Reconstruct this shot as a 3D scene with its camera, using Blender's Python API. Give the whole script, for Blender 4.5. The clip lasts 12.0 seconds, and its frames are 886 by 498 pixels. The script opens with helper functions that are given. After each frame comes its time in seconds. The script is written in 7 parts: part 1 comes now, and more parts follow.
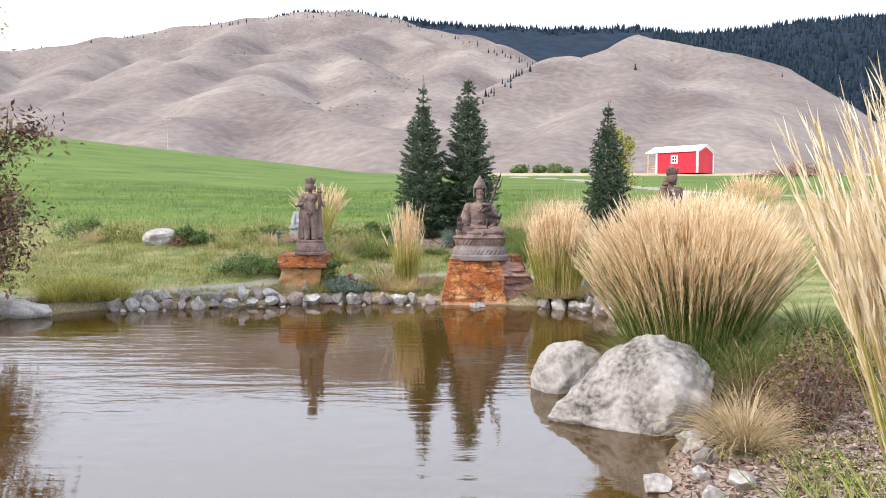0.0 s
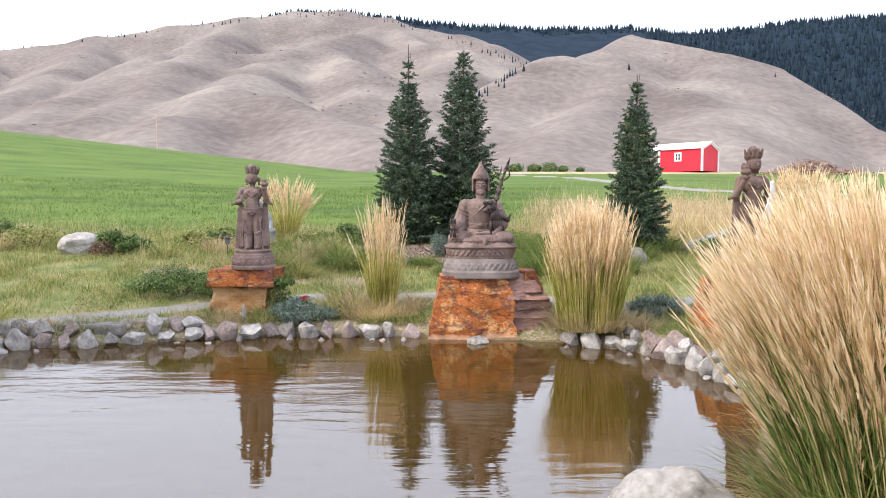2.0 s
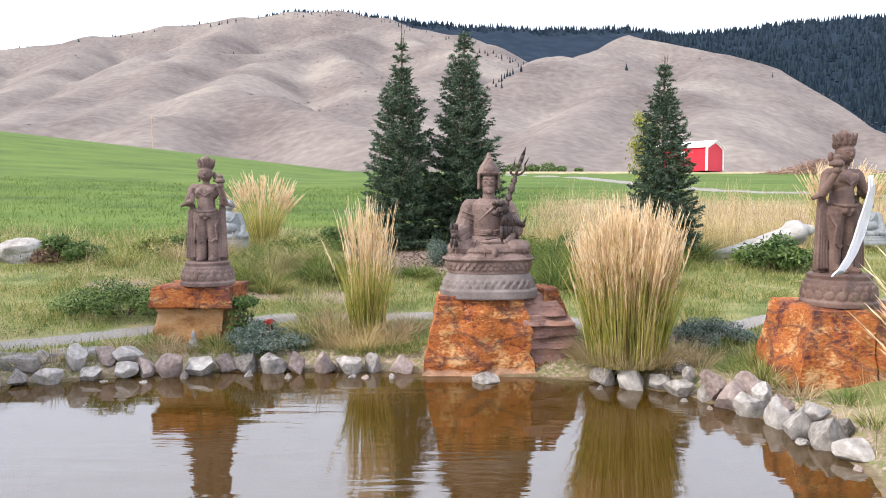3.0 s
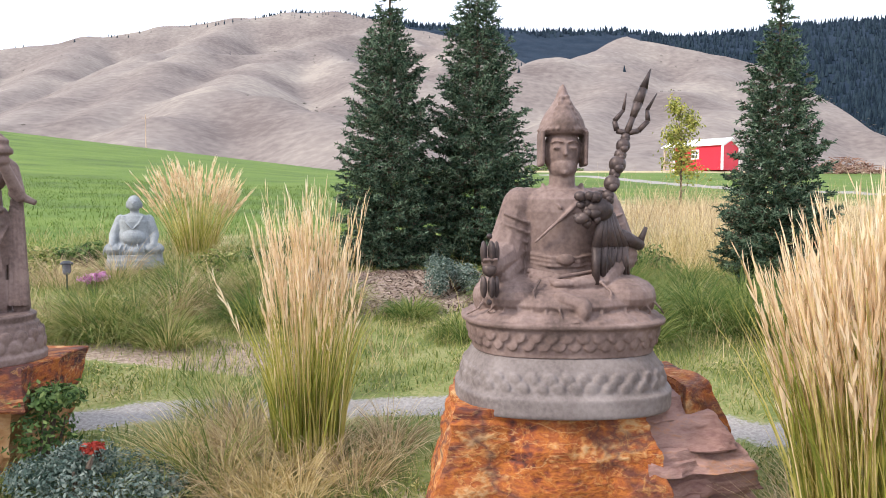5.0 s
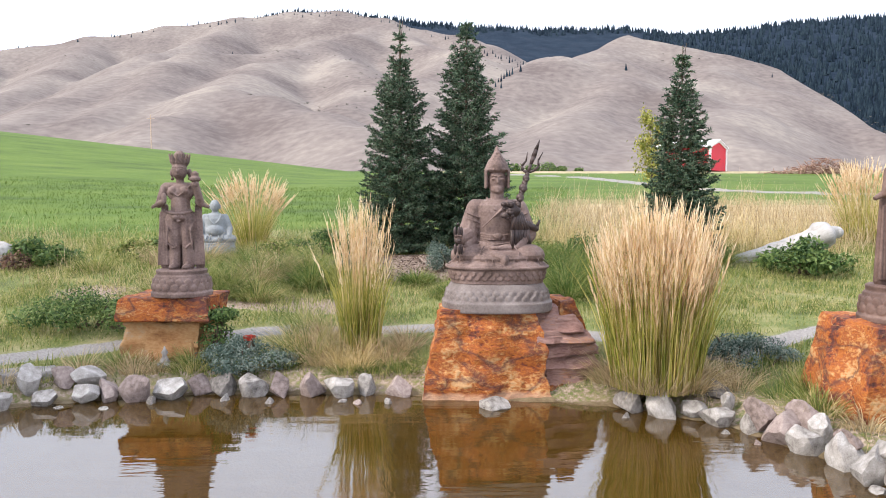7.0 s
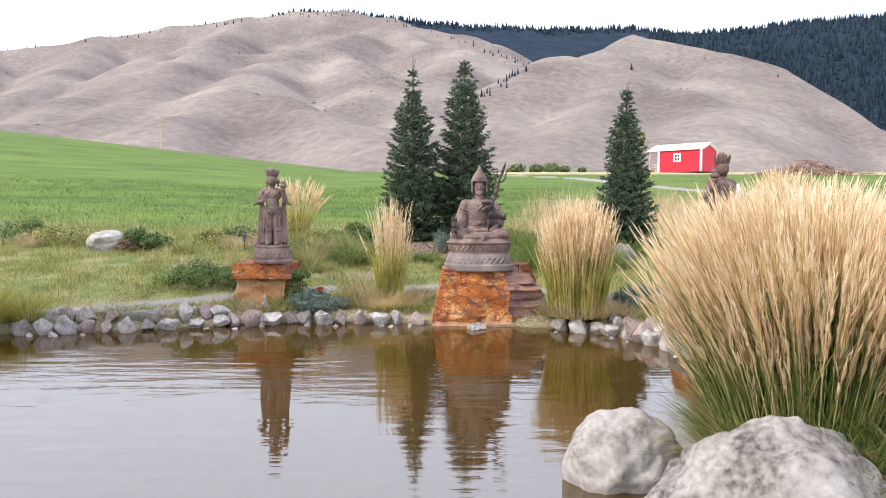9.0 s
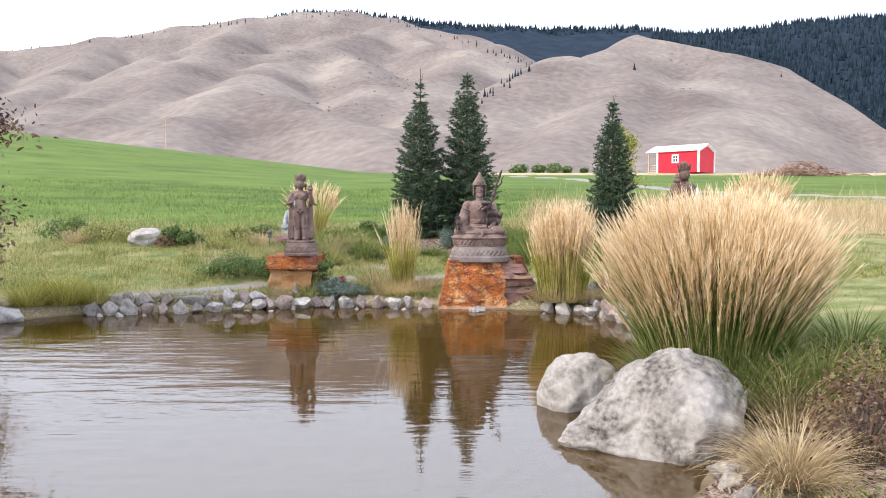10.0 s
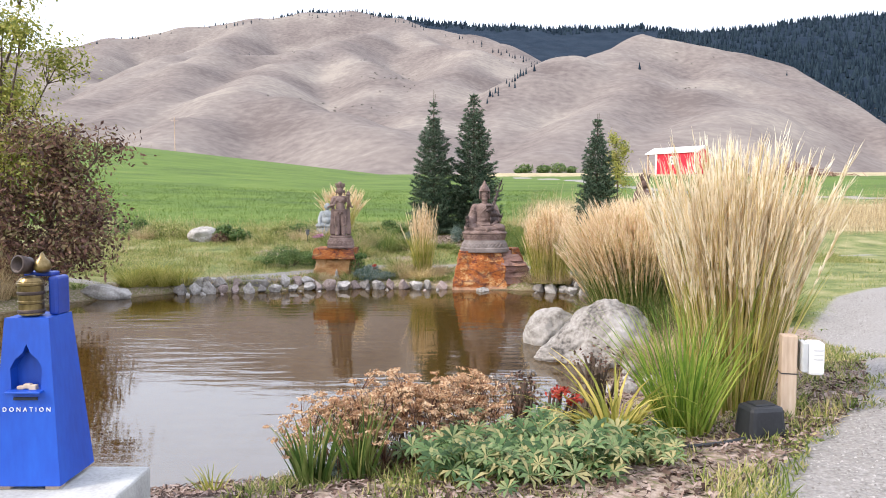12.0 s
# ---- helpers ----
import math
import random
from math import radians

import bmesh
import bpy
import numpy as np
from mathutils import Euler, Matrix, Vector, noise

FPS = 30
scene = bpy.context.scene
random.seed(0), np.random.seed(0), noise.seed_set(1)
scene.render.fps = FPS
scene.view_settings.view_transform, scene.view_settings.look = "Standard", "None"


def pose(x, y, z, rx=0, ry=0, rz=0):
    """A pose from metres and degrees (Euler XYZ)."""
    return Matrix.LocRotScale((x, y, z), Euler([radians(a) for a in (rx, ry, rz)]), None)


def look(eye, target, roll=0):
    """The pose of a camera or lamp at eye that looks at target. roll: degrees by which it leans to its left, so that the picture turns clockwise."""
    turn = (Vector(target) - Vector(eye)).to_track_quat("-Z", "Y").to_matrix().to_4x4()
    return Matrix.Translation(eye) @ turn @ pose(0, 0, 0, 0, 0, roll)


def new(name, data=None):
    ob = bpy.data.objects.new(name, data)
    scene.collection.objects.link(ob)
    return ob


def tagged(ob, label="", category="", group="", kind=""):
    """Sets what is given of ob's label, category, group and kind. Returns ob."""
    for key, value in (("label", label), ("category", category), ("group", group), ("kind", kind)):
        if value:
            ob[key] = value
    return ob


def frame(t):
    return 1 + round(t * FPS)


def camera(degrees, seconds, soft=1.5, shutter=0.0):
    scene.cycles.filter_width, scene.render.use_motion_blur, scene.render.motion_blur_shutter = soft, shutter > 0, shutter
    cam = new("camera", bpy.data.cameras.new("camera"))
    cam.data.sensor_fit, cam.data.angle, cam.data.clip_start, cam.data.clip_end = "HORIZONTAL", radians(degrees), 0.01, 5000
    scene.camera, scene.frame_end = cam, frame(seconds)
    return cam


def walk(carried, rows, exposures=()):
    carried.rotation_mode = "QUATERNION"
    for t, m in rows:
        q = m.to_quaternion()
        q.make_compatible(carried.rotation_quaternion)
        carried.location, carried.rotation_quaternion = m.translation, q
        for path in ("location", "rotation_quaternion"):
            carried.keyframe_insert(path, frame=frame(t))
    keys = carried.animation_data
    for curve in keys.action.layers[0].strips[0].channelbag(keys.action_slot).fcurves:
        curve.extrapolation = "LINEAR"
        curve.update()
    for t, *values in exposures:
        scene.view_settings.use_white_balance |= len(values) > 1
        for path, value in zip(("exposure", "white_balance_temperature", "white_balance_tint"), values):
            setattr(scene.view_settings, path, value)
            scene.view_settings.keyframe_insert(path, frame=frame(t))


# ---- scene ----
import functools

cam = camera(62.9, 12.0, soft=0.95)
S = 1.2  # metres per unit of the plan below
METRES, EYE, TILT, LEAN, TURN = 19.5 * S, 1.6 * S, -3.5, 0.0, 0.0
ROWS = [
    (0.0, 0.0, 0.0, 0.0, 0.0, 0.0, -0.0),
    (0.5, 0.0013, 0.0383, 0.0007, -0.1, -0.0, -0.03),
    (1.0, 0.0026, 0.0784, 0.0028, -0.21, 0.01, -0.03),
    (1.5, 0.0029, 0.1193, 0.0051, -0.34, -0.0, 0.02),
    (2.0, 0.0037, 0.1614, 0.008, -0.51, 0.01, 0.03),
    (2.5, 0.0037, 0.2053, 0.0109, -0.63, 0.04, 0.03),
    (3.0, 0.0039, 0.2506, 0.0139, -0.72, 0.05, 0.05),
    (5.0, 0.0013, 0.4436, 0.0244, -0.95, 0.16, -0.02),
    (5.5, 0.0012, 0.4371, 0.0241, -0.95, 0.15, -0.01),
    (6.0, 0.0015, 0.3887, 0.0218, -0.87, 0.07, 0.04),
    (6.5, 0.0017, 0.3406, 0.0193, -0.84, 0.11, 0.09),
    (7.0, 0.0031, 0.2916, 0.0168, -0.76, 0.06, 0.07),
    (7.5, 0.0037, 0.2444, 0.0136, -0.73, 0.05, 0.06),
    (9.5, 0.0027, 0.0729, 0.0025, -0.18, -0.0, -0.01),
    (10.0, 0.0011, 0.033, 0.0006, -0.08, -0.0, -0.01),
    (10.5, -0.0001, -0.005, -0.0002, 0.02, 0.01, -0.0),
    (11.0, -0.0022, -0.042, -0.0025, 0.09, 0.01, 0.03),
    (11.5, -0.0045, -0.0773, -0.0041, 0.21, -0.03, 0.05),
    (12.0, -0.0059, -0.1109, -0.0058, 0.36, -0.02, 0.1),
]
walk(cam, [(t, pose(0, 0, EYE, TILT, LEAN, TURN) @ pose(METRES * x, METRES * y, METRES * z, 90 + pitch, roll, yaw)) for t, x, y, z, yaw, pitch, roll in ROWS])
# ---- light: an even overcast sky and a weak, wide sun ----
SUN_ELEV, SUN_ROT = radians(48), radians(215)
scene.view_settings.exposure = 0.86
world = bpy.data.worlds.new("overcast_sky")
scene.world = world
world.use_nodes = True
wn, wl = world.node_tree.nodes, world.node_tree.links
sky = wn.new("ShaderNodeTexSky")
sky.sky_type, sky.sun_disc, sky.sun_elevation, sky.sun_rotation = "NISHITA", False, SUN_ELEV, SUN_ROT
sky.air_density, sky.dust_density = 1.0, 3.0
cloud = wn.new("ShaderNodeMix")
cloud.data_type = "RGBA"
cloud.inputs[0].default_value = 0.80
cloud.inputs[7].default_value = (10.0, 10.7, 12.6, 1)
wl.new(sky.outputs[0], cloud.inputs[6])
wl.new(cloud.outputs[2], wn["Background"].inputs[0])
wn["Background"].inputs[1].default_value = 0.118
sun = new("sun", bpy.data.lights.new("sun", "SUN"))
sun.data.energy, sun.data.angle, sun.data.color = 2.5, radians(12), (1.0, 0.90, 0.78)
sun.matrix_world = look((-55, -25, 50), (0, 0, 0))


# ---- materials ----
def mat(name, colours, scale=4.0, rough=0.85, bump=0.3, fine=40.0, metal=0.0, vary=0.0, island=False, spec=0.3, stretch=(1, 1, 1), contrast=(0.3, 0.7), depth=0.02):
    """Two scales of noise through a ramp of colours, with relief; vary shifts the tone from piece to piece."""
    m = bpy.data.materials.new(name)
    m.use_nodes = True
    n, l = m.node_tree.nodes, m.node_tree.links
    b = n["Principled BSDF"]
    tc, mp = n.new("ShaderNodeTexCoord"), n.new("ShaderNodeMapping")
    mp.inputs["Scale"].default_value = stretch
    l.new(tc.outputs["Object"], mp.inputs[0])
    big, small = n.new("ShaderNodeTexNoise"), n.new("ShaderNodeTexNoise")
    for t, s, d in ((big, scale, 8), (small, fine, 5)):
        t.inputs["Scale"].default_value, t.inputs["Detail"].default_value = s, d
        l.new(mp.outputs[0], t.inputs[0])
    mix = n.new("ShaderNodeMath")
    mix.operation = "MULTIPLY_ADD"
    mix.inputs[1].default_value = 0.35
    l.new(small.outputs[0], mix.inputs[0])
    sc = n.new("ShaderNodeMath")
    sc.operation = "MULTIPLY"
    sc.inputs[1].default_value = 0.65
    l.new(big.outputs[0], sc.inputs[0])
    l.new(sc.outputs[0], mix.inputs[2])
    value = mix.outputs[0]
    if vary:
        src = n.new("ShaderNodeNewGeometry") if island else n.new("ShaderNodeObjectInfo")
        add = n.new("ShaderNodeMath")
        add.operation = "MULTIPLY_ADD"
        add.inputs[1].default_value = vary
        l.new(src.outputs["Random Per Island" if island else "Random"], add.inputs[0])
        off = n.new("ShaderNodeMath")
        off.operation = "SUBTRACT"
        off.inputs[1].default_value = vary / 2
        l.new(value, off.inputs[0])
        l.new(off.outputs[0], add.inputs[2])
        value = add.outputs[0]
    ramp = n.new("ShaderNodeValToRGB")
    e = ramp.color_ramp.elements
    lo, hi = contrast
    for i, c in enumerate(colours):
        p = lo + (hi - lo) * i / max(1, len(colours) - 1)
        el = e[i] if i < 2 else e.new(p)
        el.position, el.color = p, (*c, 1)
    for i, c in enumerate(colours):
        e[i].position = lo + (hi - lo) * i / max(1, len(colours) - 1)
        e[i].color = (*c, 1)
    l.new(value, ramp.inputs[0])
    l.new(ramp.outputs[0], b.inputs["Base Color"])
    b.inputs["Roughness"].default_value, b.inputs["Metallic"].default_value = rough, metal
    b.inputs["Specular IOR Level"].default_value = spec
    if bump:
        bp = n.new("ShaderNodeBump")
        bp.inputs["Strength"].default_value, bp.inputs["Distance"].default_value = bump, depth
        l.new(mix.outputs[0], bp.inputs["Height"])
        l.new(bp.outputs[0], b.inputs["Normal"])
    return m


def leafy(name, colours, vary=0.5, rough=0.6, glow=0.35):
    """Leaves and blades: tone varies from leaf to leaf, a little light shines through."""
    m = mat(name, colours, 3.0, rough, 0, 12.0, vary=vary, island=True, spec=0.25)
    n, l = m.node_tree.nodes, m.node_tree.links
    b, out = n["Principled BSDF"], n["Material Output"]
    tr, mx = n.new("ShaderNodeBsdfTranslucent"), n.new("ShaderNodeMixShader")
    mx.inputs[0].default_value = glow
    l.new(b.inputs["Base Color"].links[0].from_socket, tr.inputs[0])
    l.new(b.outputs[0], mx.inputs[1])
    l.new(tr.outputs[0], mx.inputs[2])
    l.new(mx.outputs[0], out.inputs[0])
    return m


M_STONE = mat("grey_stone", [(0.06, 0.054, 0.05), (0.175, 0.158, 0.143), (0.265, 0.246, 0.228), (0.32, 0.30, 0.282), (0.43, 0.408, 0.388)], 2.6, 0.9, 0.6, 24, vary=0.10, contrast=(0.30, 0.64))
M_PINKSTONE = mat("pinkish_stone", [(0.10, 0.075, 0.066), (0.23, 0.18, 0.165), (0.34, 0.285, 0.265)], 4.0, 0.9, 0.6, 30, vary=0.15)
M_SLAB = mat("slate_stone", [(0.085, 0.076, 0.068), (0.19, 0.172, 0.158), (0.32, 0.30, 0.28)], 5.0, 0.9, 0.5, 40, vary=0.2)
M_ORANGE = mat("rust_orange_sandstone", [(0.05, 0.020, 0.018), (0.13, 0.036, 0.02), (0.24, 0.062, 0.018), (0.34, 0.110, 0.022), (0.23, 0.060, 0.018), (0.38, 0.16, 0.05), (0.42, 0.25, 0.12)], 3.4, 0.8, 1.0, 22, vary=0.06, stretch=(1, 1, 1.5), contrast=(0.36, 0.63), depth=0.05)


def veined(m):
    """Cream and dark veins that wander through the stone, and a pale crust where the water stands."""
    n, l = m.node_tree.nodes, m.node_tree.links
    b = n["Principled BSDF"]
    tc = n.new("ShaderNodeTexCoord")
    col = b.inputs["Base Color"].links[0].from_socket
    for scale, width, colour, amount, stretch in ((2.4, 0.010, (0.50, 0.32, 0.15, 1), 0.5, (1, 1, 2.6)), (1.5, 0.045, (0.07, 0.028, 0.026, 1), 0.8, (1, 1, 1.7)), (5.0, 0.014, (0.44, 0.24, 0.08, 1), 0.4, (1, 1, 1.5))):
        mp, no = n.new("ShaderNodeMapping"), n.new("ShaderNodeTexNoise")
        mp.inputs["Scale"].default_value = stretch
        mp.inputs["Location"].default_value = (scale, 0.3 * scale, 2 * scale)
        no.inputs["Scale"].default_value, no.inputs["Detail"].default_value, no.inputs["Distortion"].default_value = scale, 5, 0.7
        l.new(tc.outputs["Object"], mp.inputs[0])
        l.new(mp.outputs[0], no.inputs[0])
        d, ab, mr_, mx = n.new("ShaderNodeMath"), n.new("ShaderNodeMath"), n.new("ShaderNodeMapRange"), n.new("ShaderNodeMix")
        d.operation, ab.operation, mx.data_type = "SUBTRACT", "ABSOLUTE", "RGBA"
        d.inputs[1].default_value = 0.5
        l.new(no.outputs[0], d.inputs[0])
        l.new(d.outputs[0], ab.inputs[0])
        l.new(ab.outputs[0], mr_.inputs[0])
        mr_.inputs[1].default_value, mr_.inputs[2].default_value = 0.0, width
        mr_.inputs[3].default_value, mr_.inputs[4].default_value = amount, 0.0
        l.new(mr_.outputs[0], mx.inputs[0])
        l.new(col, mx.inputs[6])
        mx.inputs[7].default_value = colour
        col = mx.outputs[2]
    sep, no, ad, mr_, mx = (n.new("ShaderNode" + k) for k in ("SeparateXYZ", "TexNoise", "Math", "MapRange", "Mix"))
    no.inputs["Scale"].default_value = 6.0
    mx.data_type, ad.operation = "RGBA", "MULTIPLY_ADD"
    l.new(tc.outputs["Object"], sep.inputs[0])
    l.new(tc.outputs["Object"], no.inputs[0])
    l.new(no.outputs[0], ad.inputs[0])
    ad.inputs[1].default_value = -0.16
    l.new(sep.outputs["Z"], ad.inputs[2])
    l.new(ad.outputs[0], mr_.inputs[0])
    mr_.inputs[1].default_value, mr_.inputs[2].default_value = -0.05, 0.0
    mr_.inputs[3].default_value, mr_.inputs[4].default_value = 0.7, 0.0
    l.new(mr_.outputs[0], mx.inputs[0])
    l.new(col, mx.inputs[6])
    mx.inputs[7].default_value = (0.42, 0.27, 0.18, 1)
    l.new(mx.outputs[2], b.inputs["Base Color"])
    return m


veined(M_ORANGE)
M_PURPLE = mat("purple_brown_sandstone", [(0.10, 0.052, 0.045), (0.21, 0.115, 0.10), (0.29, 0.18, 0.155), (0.36, 0.17, 0.085)], 2.6, 0.85, 0.7, 24, vary=0.15, stretch=(1, 1, 3), depth=0.03)
M_STATUE = mat("reddish_cast_stone", [(0.075, 0.050, 0.042), (0.155, 0.106, 0.092), (0.235, 0.170, 0.150)], 5.0, 0.75, 0.35, 45, depth=0.008, contrast=(0.34, 0.68))
M_STATUEGREY = mat("grey_cast_stone", [(0.085, 0.068, 0.064), (0.165, 0.138, 0.130), (0.24, 0.207, 0.197)], 6.0, 0.8, 0.4, 50, depth=0.008)
M_DARKSTATUE = mat("dark_brown_cast_stone", [(0.06, 0.036, 0.030), (0.12, 0.075, 0.062), (0.18, 0.12, 0.10)], 5.0, 0.7, 0.35, 45, depth=0.008)
M_PALE = mat("pale_grey_statue_stone", [(0.13, 0.14, 0.147), (0.22, 0.236, 0.245), (0.30, 0.318, 0.328)], 6.0, 0.85, 0.3, 50, depth=0.008)
M_WHITE = mat("white_paint", [(0.68, 0.68, 0.68), (0.80, 0.80, 0.80)], 2.0, 0.6, 0.1)
M_RED = mat("red_painted_boards", [(0.48, 0.012, 0.028), (0.60, 0.018, 0.040)], 0.6, 0.55, 0.1, 8)
M_BARK = mat("bark", [(0.05, 0.035, 0.025), (0.13, 0.095, 0.07)], 8.0, 0.95, 0.7, 50, stretch=(1, 1, 0.2))
M_SPRUCE = leafy("spruce_needles", [(0.018, 0.042, 0.026), (0.062, 0.108, 0.066), (0.16, 0.22, 0.14)], 0.6)
M_STALK = leafy("straw_stalks", [(0.40, 0.30, 0.12), (0.58, 0.46, 0.22), (0.72, 0.58, 0.34)], glow=0.5)
M_PLUME = leafy("straw_plumes", [(0.60, 0.43, 0.26), (0.78, 0.61, 0.40), (0.86, 0.73, 0.53)], glow=0.5)
M_PALEPLUME = leafy("pale_straw_plumes", [(0.62, 0.50, 0.33), (0.80, 0.69, 0.50), (0.88, 0.80, 0.64)], glow=0.5)
M_BLADE = leafy("green_grass_blades", [(0.055, 0.105, 0.022), (0.125, 0.185, 0.042), (0.29, 0.30, 0.10)], glow=0.45)
M_YBLADE = leafy("yellow_green_blades", [(0.17, 0.20, 0.035), (0.35, 0.34, 0.07), (0.54, 0.46, 0.16)], glow=0.5)
M_DRYBLADE = leafy("dry_grass_blades", [(0.25, 0.18, 0.10), (0.44, 0.34, 0.19), (0.60, 0.48, 0.30)])
M_LAWN = leafy("lawn_blades", [(0.08, 0.12, 0.025), (0.17, 0.215, 0.05), (0.29, 0.29, 0.09), (0.46, 0.39, 0.19)])
M_LEAF = leafy("green_leaves", [(0.03, 0.065, 0.018), (0.08, 0.14, 0.036), (0.17, 0.23, 0.07)])
M_BLUELEAF = leafy("blue_green_leaves", [(0.05, 0.085, 0.065), (0.13, 0.18, 0.15), (0.26, 0.30, 0.25)])
M_REDLEAF = leafy("dark_red_brown_leaves", [(0.055, 0.03, 0.025), (0.13, 0.065, 0.05), (0.22, 0.125, 0.085), (0.20, 0.17, 0.08)])
M_LIMELEAF = leafy("yellow_green_leaves", [(0.14, 0.16, 0.03), (0.28, 0.30, 0.06), (0.42, 0.38, 0.10)])


# ---- tools for building ----
def mesh_ob(name, verts, faces, material, parent=None, label="", smooth=False, loc=None):
    me = bpy.data.meshes.new(name)
    v = np.asarray(verts, dtype=np.float64) * S
    if isinstance(faces, np.ndarray):
        k = faces.shape[1]
        me.vertices.add(len(v))
        me.vertices.foreach_set("co", v.ravel())
        me.loops.add(faces.size)
        me.loops.foreach_set("vertex_index", faces.ravel().astype(np.int32))
        me.polygons.add(len(faces))
        me.polygons.foreach_set("loop_start", np.arange(0, faces.size, k, dtype=np.int32))
        me.update(calc_edges=True)
    else:
        me.from_pydata([tuple(p) for p in v], [], faces)
    if smooth:
        me.polygons.foreach_set("use_smooth", [True] * len(me.polygons))
    me.materials.append(material)
    ob = new(name, me)
    ob.parent = parent
    if parent and name in ("seed_heads", "dry_stems", "leaf_stalks", "leaves", "foliage", "stem_leaves", "leaf_blades", "thatch", "stalks", "plumes"):
        ob["kind"] = "stuff"
    if loc is not None:
        ob.location = Vector(loc) * S
    if label:
        tagged(ob, label)
    return ob


def part(name, bm, material, parent=None, label="", smooth=False):
    """One bmesh, in units of the plan, as one mesh object under a thing or a part."""
    bmesh.ops.recalc_face_normals(bm, faces=bm.faces)
    bmesh.ops.scale(bm, vec=(S, S, S), verts=bm.verts)
    me = bpy.data.meshes.new(name)
    bm.to_mesh(me)
    bm.free()
    if smooth:
        me.polygons.foreach_set("use_smooth", [True] * len(me.polygons))
    me.materials.append(material)
    ob = new(name, me)
    ob.parent = parent
    if label:
        tagged(ob, label)
    return ob


def at(x, y, z, rz=0, rx=0, ry=0, s=1.0):
    return pose(x * S, y * S, z * S, rx, ry, rz) @ Matrix.Scale(s, 4)


def thing(name, x, y, z, label, category, group="", rz=0, kind=""):
    ob = new(name)
    ob.empty_display_size = 0.2
    ob.matrix_basis = at(x, y, z, rz)
    return tagged(ob, label, category, group, kind)


def box(bm, cx, cy, cz, sx, sy, sz, m=None, taper=1.0, bevel=0.0):
    r = bmesh.ops.create_cube(bm, size=1)
    for v in r["verts"]:
        k = taper if v.co.z > 0 else 1.0
        v.co = Vector((v.co.x * sx * k, v.co.y * sy * k, v.co.z * sz))
        if m:
            v.co = m @ v.co
        v.co += Vector((cx, cy, cz))
    if bevel:
        es = {e for v in r["verts"] for e in v.link_edges}
        bmesh.ops.bevel(bm, geom=list(es), offset=bevel, segments=2, affect="EDGES", profile=0.5)
    return bm


def hoops(bm, rings, m=None):
    """A closed skin over rings of points, each ring as long as the next."""
    rows = [[bm.verts.new(m @ Vector(p) if m else p) for p in ring] for ring in rings]
    k = len(rows[0])
    for p, q in zip(rows, rows[1:]):
        for i in range(k):
            bm.faces.new((p[i], p[(i + 1) % k], q[(i + 1) % k], q[i]))
    bm.faces.new(rows[0][::-1])
    bm.faces.new(rows[-1])


@functools.lru_cache(None)
def unit_ball(seg):
    n = max(4, seg * 2 // 3)
    turn = [(math.cos(2 * math.pi * i / seg), math.sin(2 * math.pi * i / seg)) for i in range(seg)]
    rows = [0.03] + [j / n for j in range(1, n)] + [1 - 0.03]
    return [[(math.sin(math.pi * t) * x, math.sin(math.pi * t) * y, -math.cos(math.pi * t)) for x, y in turn] for t in rows]


def ball(bm, c, r, seg=16):
    """An ellipsoid; r is one radius or three."""
    r = (r, r, r) if isinstance(r, (int, float)) else r
    hoops(bm, [[(x * r[0] + c[0], y * r[1] + c[1], z * r[2] + c[2]) for x, y, z in ring] for ring in unit_ball(seg)])


def limb(bm, a, b, r0, r1, seg=10):
    """A tapered rod from a to b with round ends."""
    a, b = Vector(a), Vector(b)
    d = b - a
    turn = [(math.cos(2 * math.pi * i / seg), math.sin(2 * math.pi * i / seg)) for i in range(seg)]
    m = Matrix.Translation(a) @ d.to_track_quat("Z", "Y").to_matrix().to_4x4()
    hoops(bm, [[(x * r0, y * r0, 0) for x, y in turn], [(x * r1, y * r1, d.length) for x, y in turn]], m)
    if r0 > 0.02:
        ball(bm, a, r0, seg)
    if r1 > 0.02:
        ball(bm, b, r1, seg)


def lathe(bm, prof, c=(0, 0, 0), seg=48, sx=1.0, sy=1.0, lobes=0, depth=0.0, square=0.0):
    """A turned solid from rows of (radius, height); square flattens its round towards a square."""
    rings = []
    for r, z in prof:
        ring = []
        for i in range(seg):
            a = 2 * math.pi * i / seg
            k = 1 + depth * math.cos(lobes * a)
            if square:
                k *= (abs(math.cos(a)) ** 4 + abs(math.sin(a)) ** 4) ** (-0.25 * square)
            ring.append(bm.verts.new((c[0] + r * k * sx * math.cos(a), c[1] + r * k * sy * math.sin(a), c[2] + z)))
        rings.append(ring)
    for p, q in zip(rings, rings[1:]):
        for i in range(seg):
            bm.faces.new((p[i], p[(i + 1) % seg], q[(i + 1) % seg], q[i]))
    bm.faces.new(rings[0][::-1])
    bm.faces.new(rings[-1])
    return bm


def carved(name, bm, material, voxel=0.012, smooth=3):
    """Joined forms melted into one carved skin."""
    ob = part(name, bm, material, smooth=True)
    r = ob.modifiers.new("skin", "REMESH")
    r.mode, r.voxel_size, r.use_smooth_shade = "VOXEL", voxel * S, True
    s = ob.modifiers.new("smooth", "SMOOTH")
    s.factor, s.iterations = 0.5, smooth
    return ob


